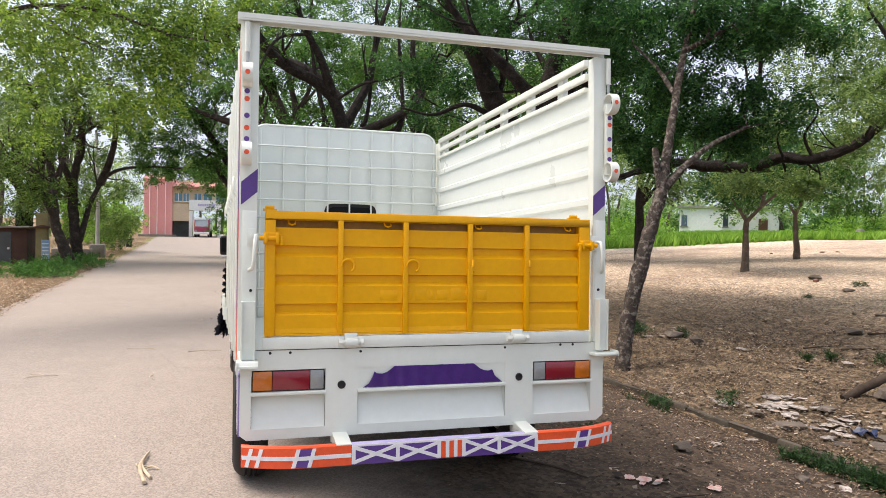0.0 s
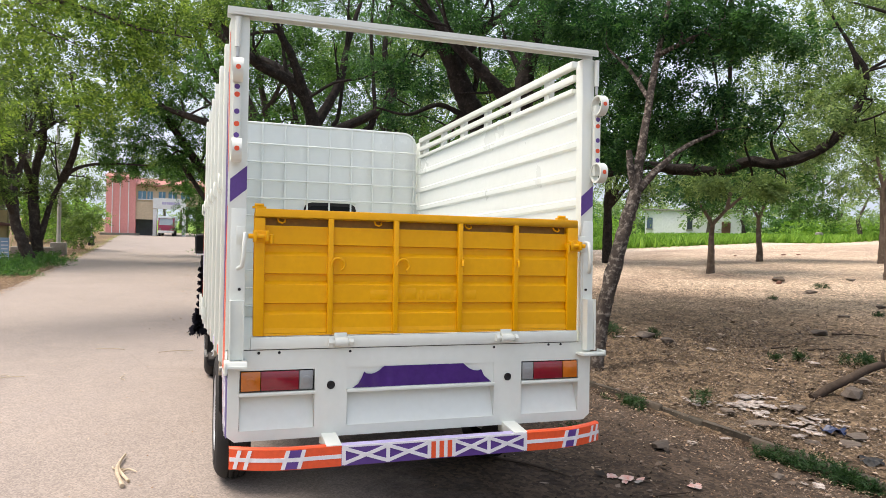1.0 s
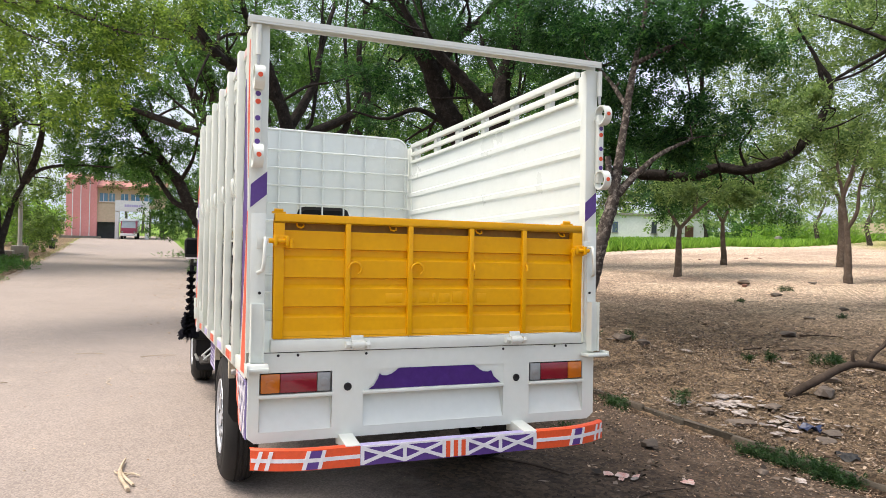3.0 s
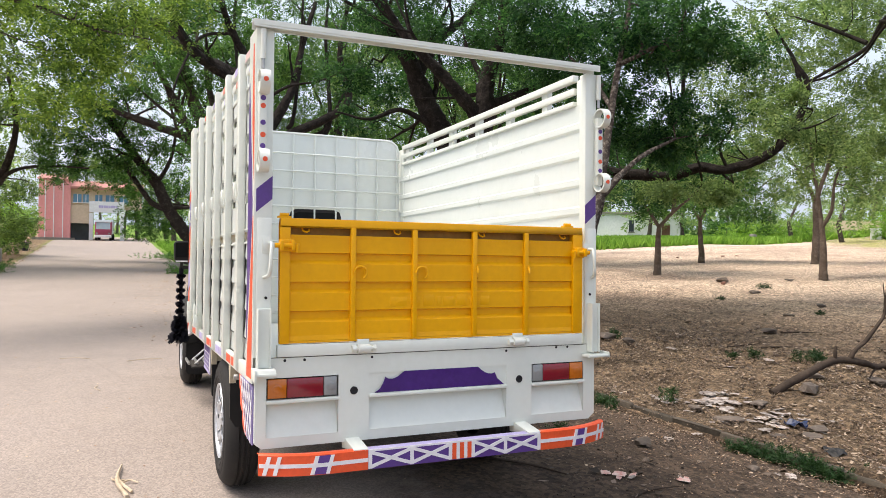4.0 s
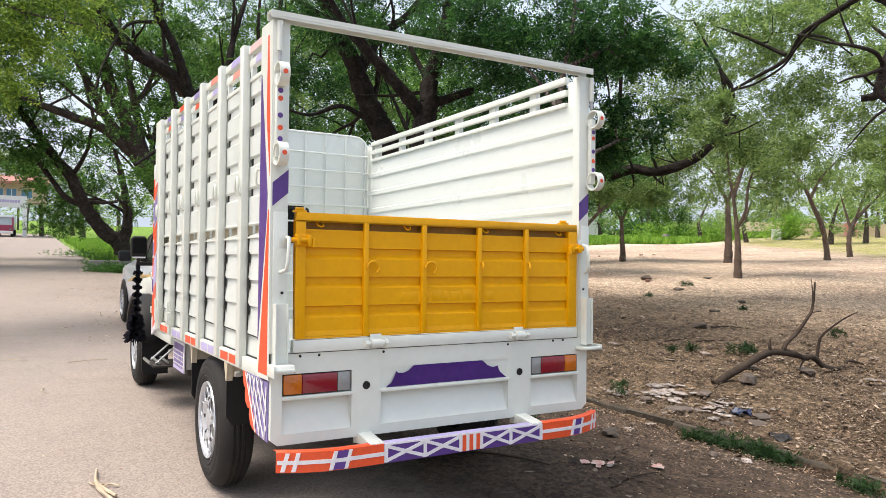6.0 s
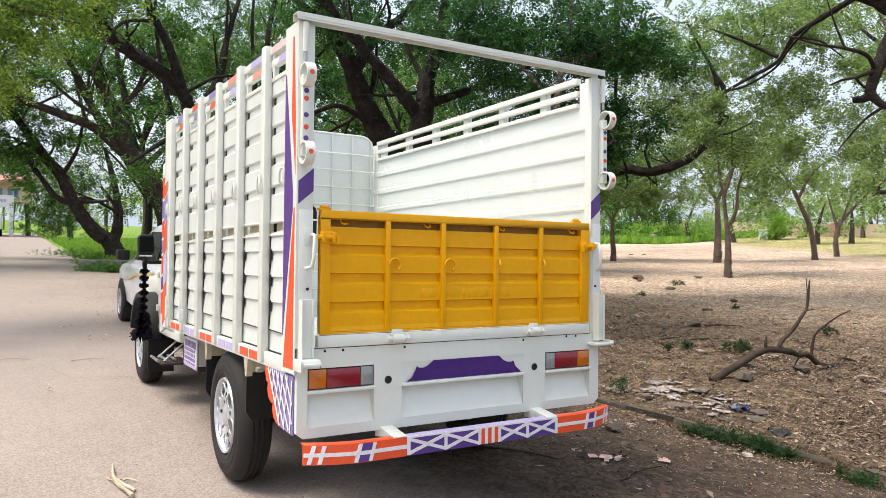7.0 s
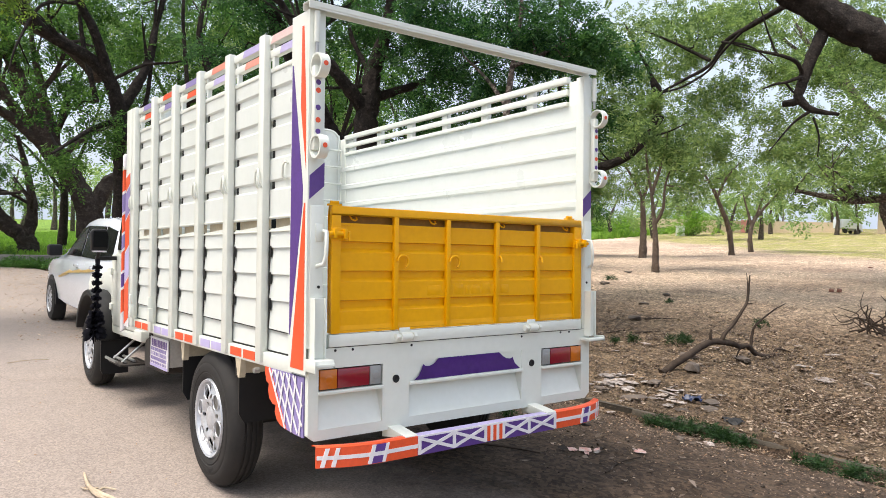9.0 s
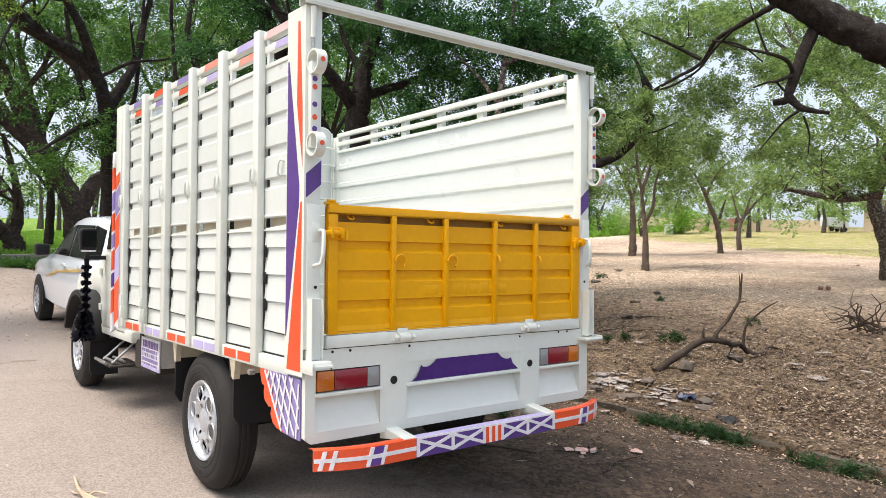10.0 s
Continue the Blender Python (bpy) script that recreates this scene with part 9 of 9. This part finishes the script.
for i, (x, y, w) in enumerate(((6.22, 0.61, 0.16), (6.63, 1.5, 0.24), (6.07, 0.99, 0.20), (4.39, 0.57, 0.13), (4.77, 0.7, 0.16), (5.12, 1.93, 0.13), (4.03, 0.49, 0.09), (6.85, 0.79, 0.14), (3.16, 0.62, 0.10), (3.05, 0.64, 0.08), (1.56, 0.49, 0.06), (1.92, 0.45, 0.05), (2.87, 1.63, 0.09), (5.88, 4.98, 0.18), (5.5, 6.3, 0.28), (5.3, 6.4, 0.2), (3.97, 3.05, 0.14), (7.2, 3.2, 0.16), (5.6, 3.6, 0.12), (8.2, 4.4, 0.18), (6.4, 3.7, 0.16), (6.9, 2.9, 0.14), (7.6, 1.6, 0.2), (7.9, 2.2, 0.16))):
    crumpled("paper_scrap", x, y, w, PAPER, 60 + i, "crumpled pale paper scrap on the soil")
crumpled("plastic_bag", 4.39, 1.60, 0.20, BLUE_PLASTIC, 90, "crumpled dark blue plastic bag on the soil", 0.26)
crumpled("plastic_bag", 3.99, 0.88, 0.22, BLACK, 93, "crumpled black plastic scrap on the soil", 0.16)
for x, y, w in ((1.52, 0.56, 0.11), (1.60, 0.52, 0.07), (1.47, 0.51, 0.06), (1.89, 0.38, 0.09), (1.95, 0.42, 0.06), (1.45, 0.62, 0.08)):
    crumpled("wrapper", x, y, w, PINK_PAPER, int(w * 1000), "crumpled pinkish wrapper on the shoulder")


def weed(x, y, size, seed, label="leafy green weed growing from the soil"):
    verge = 3.2 < float(beside(x, y)) < 3.8
    size *= 0.44
    rng = np.random.default_rng(seed)
    n = max(4, int(size * 40))
    low, long = (0.6, 1.7) if verge else (1.0, 1.0)
    c = np.column_stack([rng.normal(0, size * 0.45, n), rng.normal(0, size * 0.45 * long, n), rng.uniform(0.1, 0.75 * low, n) * size])
    v, q = leaf_cloud(rng, c, np.full(n, size * 0.34), 0.022, int(3600 * size + 200), -0.2)
    w = thing("weed", label, "plant", group="weeds", m=pose(x, y, float(rise(x, y))))
    for k in range(n):
        stem = Shape()
        stem.tube([(0.02 * rng.normal(), 0.02 * rng.normal(), -0.02, 0.004), (*(c[k] * 0.6), 0.003), (*c[k], 0.0015)], 4, False)
        part("stalk", stem, WEED, w)
    part("leaves", fast_mesh("leaves", v, q, WEED), WEED, w)


for i, (x, y, s) in enumerate(((3.36, 1.42, 0.26), (3.53, 1.30, 0.34), (3.62, 1.12, 0.40), (3.63, 0.92, 0.44), (3.66, 0.78, 0.40), (3.62, 1.48, 0.26), (3.69, 0.62, 0.36), (3.60, 1.00, 0.3), (3.58, 0.72, 0.34), (3.55, 1.22, 0.22), (3.66, 0.50, 0.22),
                               (3.42, -0.08, 0.22), (3.37, -0.20, 0.26), (3.48, -0.28, 0.26), (3.44, -0.42, 0.32), (3.55, -0.56, 0.34), (3.6, -0.8, 0.3), (3.3, 3.31, 0.36), (3.38, 3.15, 0.3),
                               (4.05, 2.91, 0.34), (6.33, 3.91, 0.26), (6.15, 4.05, 0.2), (6.66, 3.4, 0.34), (6.85, 3.35, 0.3), (7.0, 3.5, 0.2), (14.16, 10.9, 0.5), (14.5, 10.9, 0.35), (9.1, 3.4, 0.3), (5.2, 6.6, 0.55), (5.5, 6.9, 0.45), (5.75, 6.2, 0.35), (11.2, 9.4, 0.3), (1.7, 1.6, 0.16), (10.8, 6.4, 0.25))):
    weed(x, y, s, 300 + i)


def verge_bushes():
    rng = np.random.default_rng(15)
    for i, (x, y, s) in enumerate(((-6.2, 19.5, 0.7), (-6.6, 20.8, 0.8), (-6.9, 22.6, 0.7), (-6.3, 23.6, 0.6), (-6.6, 25.0, 0.8), (-7.2, 27.0, 0.8), (-6.6, 28.6, 0.7), (0.5, 24.5, 0.5), (1.1, 23.8, 0.5), (1.8, 23.4, 0.6), (2.5, 22.9, 0.5), (1.6, 31.0, 1.1), (3.0, 33.5, 1.2), (0.9, 38.0, 1.2), (4.6, 30.5, 1.0), (6.2, 34.0, 1.3))):
        n = 30
        c = np.column_stack([rng.normal(0, s * 0.6, n), rng.normal(0, s * 0.6, n), rng.uniform(0.03, 0.19, n) * s])
        v, q = leaf_cloud(rng, c, np.full(n, s * 0.28), 0.08, 2200, -0.1)
        b = thing("verge_bush", "low green bush at the edge of the lane", "bush", group="bushes along the lane", m=pose(x, y, float(rise(x, y))))
        part("leaves", fast_mesh("leaves", v, q, BUSH), BUSH, b)
        for k in range(10):
            stem = Shape()
            stem.tube([(0, 0, -0.05, 0.012), (*(c[k] * 0.6), 0.008), (*c[k], 0.004)], 4, False)
            part("stalk", stem, BARK, b)


verge_bushes()


def leaf_litter():
    """Dry leaves, chips and crumbs over the soil: past counting."""
    rng = np.random.default_rng(9)

    def scatter(name, label, x, y, size, mat, lift=0.0):
        n = len(x)
        z = rise(x, y) + lift
        a = rng.uniform(0, 6.283, n)
        le, wi = size * rng.uniform(0.45, 1.3, n), size * rng.uniform(0.22, 0.72, n)
        fold, curl = np.abs(rng.normal(0, 0.34, n)), np.abs(rng.normal(0, 0.20, n))
        lean, roll = rng.normal(0, 0.20, n), rng.normal(0, 0.24, n)
        ca, sa_ = np.cos(a), np.sin(a)
        v = np.empty((n, 4, 3), np.float32)
        for k, (u, w) in enumerate(((-1, 0.0), (0.15, -1), (1, 0.12), (-0.1, 1))):
            u2, w2 = u * rng.uniform(0.75, 1.25, n), w * rng.uniform(0.7, 1.3, n)
            up = (fold * wi if k % 2 else curl * le) + u * lean * le + w * roll * wi
            v[:, k] = np.column_stack([x + ca * u2 * le - sa_ * w2 * wi, y + sa_ * u2 * le + ca * w2 * wi, z + 0.012 + np.abs(lean * le) + np.abs(roll * wi) + up])
        v = v.reshape(-1, 3)
        tagged(new(name, fast_mesh(name, v, np.arange(len(v)).reshape(-1, 4), mat)), label, "leaf litter", kind="stuff")

    n = 230000
    y = rng.uniform(-5, 16, n)
    x = 3.80 - 0.055 * y + rng.random(n) ** 1.9 * 12
    drift = np.sin(2.1 * x + 1.3 * np.sin(1.7 * y)) * np.sin(1.9 * y + 1.1 * np.sin(2.3 * x)) + 0.6 * np.sin(5.3 * x + 2 * y) * np.sin(4.7 * y - x)
    k = rng.random(n) < 0.28 + 0.5 * np.clip(drift, 0, 1)      # gathered in drifts
    k &= rng.random(n) < np.clip((11.0 - x) / 4.5, 0, 1) * np.clip((9.5 - y) / 4.5, 0, 1)      # thinning out over the field
    x, y = x[k], y[k]
    n = len(x)
    scatter("leaf_litter", "dry brown leaves and chips over the soil", x, y, (0.0105 + 0.0022 * (x - 3.5)) * rng.choice([0.6, 1.0, 1.6, 2.6], n, p=[0.42, 0.38, 0.16, 0.04]), LITTER, 0.006)
    n = 26000
    y = rng.uniform(-2.5, 9, n)
    x = 3.84 - 0.055 * y + rng.random(n) ** 1.3 * 6.5
    patchy = np.sin(3.1 * x + 2.0 * np.sin(2.3 * y)) * np.sin(2.7 * y + 1.7 * np.sin(1.9 * x))
    k = rng.random(n) < 0.45 + 0.5 * np.clip(patchy, -0.6, 1)
    x, y = x[k], y[k]
    scatter("pale_chips", "pale dry leaf bits and straw over the brown soil", x, y, (0.0075 + 0.0015 * (x - 3.5)) * rng.choice([0.6, 1.0, 1.7, 2.6], len(x), p=[0.5, 0.36, 0.12, 0.02]), LITTER_PALE, 0.012)
    n = 4200
    y = rng.uniform(-2.5, 7, n)
    scatter("shoulder_chips", "pale leaf bits and straw on the dark shoulder", 1.2 + rng.random(n) ** 0.6 * 2.5, y, 0.0105 * rng.choice([0.6, 1.0, 1.8], n, p=[0.6, 0.32, 0.08]), LITTER_PALE, 0.002)
    n = 15000
    scatter("shoulder_litter", "dry leaves and crumbs on the dark shoulder", 0.9 + rng.random(n) ** 0.7 * 2.6, rng.uniform(-4, 9, n), 0.011 * rng.choice([0.6, 1.0, 2.0, 3.2], n, p=[0.6, 0.30, 0.08, 0.02]), LITTER_DARK, -0.004)
    n = 26000
    y = 6 + rng.random(n) ** 1.7 * 54
    x = -4.35 - 0.055 * y + 0.4 - rng.random(n) ** 0.8 * 1.6
    scatter("verge_litter", "brown leaf drift along the lane's edge", x, y, 0.026, LITTER_PALE)
    n = 3500
    y = rng.uniform(7, 26, n)
    scatter("roadside_litter", "brown leaves and twigs beside the parked car", 0.6 - 0.02 * y + rng.normal(0, 0.9, n), y, 0.022, LITTER_PALE, -0.006)
    n = 7500
    y = rng.uniform(-4, 8, n)
    scatter("kerb_litter", "dry leaves caught along the kerb", 3.70 - 0.055 * y - np.abs(rng.normal(0, 0.50, n)), y, 0.011 * rng.choice([0.7, 1.0, 1.8], n, p=[0.5, 0.4, 0.1]), LITTER)
    n = 1500
    scatter("kerb_dust", "crumbs and leaf bits on the kerb's top", 3.77 - 0.055 * y[:n] + rng.normal(0, 0.03, n), y[:n], 0.010 * rng.choice([0.7, 1.0, 1.8], n, p=[0.5, 0.4, 0.1]), LITTER, 0.020)
    n = 1400
    y = rng.uniform(-2, 24, n)
    scatter("lane_litter", "small dry leaves and twigs on the asphalt", -4.0 + rng.random(n) * 4.4 - 0.05 * y, y, 0.011, LITTER_PALE, -0.008)
    n = 13000
    x = rng.normal(4.70, 0.65, n)
    y = rng.normal(0.2, 0.6, n)
    k = beside(x, y) > 3.84
    scatter("swept_leaves", "reddish heap of swept dry leaves", x[k], y[k], 0.0135 * rng.choice([0.7, 1.0, 1.6], int(k.sum())), LITTER, 0.010)


def soil_crumbs():
    """Clods and grit lying loose on the soil and the shoulder: past counting."""
    rng = np.random.default_rng(31)
    n, m = 26000, 4500
    x = np.concatenate([3.75 + rng.random(n) ** 1.5 * 8, 0.9 + rng.random(m) ** 0.7 * 2.5])
    y = np.concatenate([rng.uniform(-4, 13, n), rng.uniform(-4, 9, m)])
    s = np.concatenate([(0.006 + 0.0016 * (x[:n] - 3.5)) * rng.choice([1, 1.5, 2.2, 3.0], n, p=[0.55, 0.3, 0.12, 0.03]), 0.005 * rng.choice([1, 1.6, 2.6], m, p=[0.65, 0.3, 0.05])])
    s *= np.where(rng.random(len(x)) < np.clip((9.5 - x) / 3, 0, 1) * np.clip((8.5 - y) / 3, 0, 1), 1.0, 0.35)
    z = rise(x, y)
    base = np.array([(1, 0, 0), (0, 1, 0), (-1, 0, 0), (0, -1, 0), (0, 0, 0.8), (0, 0, -0.8)])
    v = base[None] * (s[:, None] * rng.uniform(0.55, 1.5, (len(x), 6)))[..., None] + rng.normal(0, 0.25, (len(x), 6, 3)) * s[:, None, None]
    v += np.stack([x, y, z + 0.2 * s], -1)[:, None]
    f = np.array([(0, 1, 4), (1, 2, 4), (2, 3, 4), (3, 0, 4), (1, 0, 5), (2, 1, 5), (3, 2, 5), (0, 3, 5)])
    for name, label, lo, hi, mat in (("soil_crumbs", "brown clods and grit lying on the soil", 0, n, CRUMB), ("shoulder_grit", "dark grit trodden into the shoulder", n, n + m, LITTER_DARK)):
        w = v[lo:hi].reshape(-1, 3)
        q = (f[None] + 6 * np.arange(hi - lo)[:, None, None]).reshape(-1, 3)
        tagged(new(name, fast_mesh(name, w, q, mat)), label, "soil", kind="stuff")


leaf_litter()
soil_crumbs()
build_kerb()
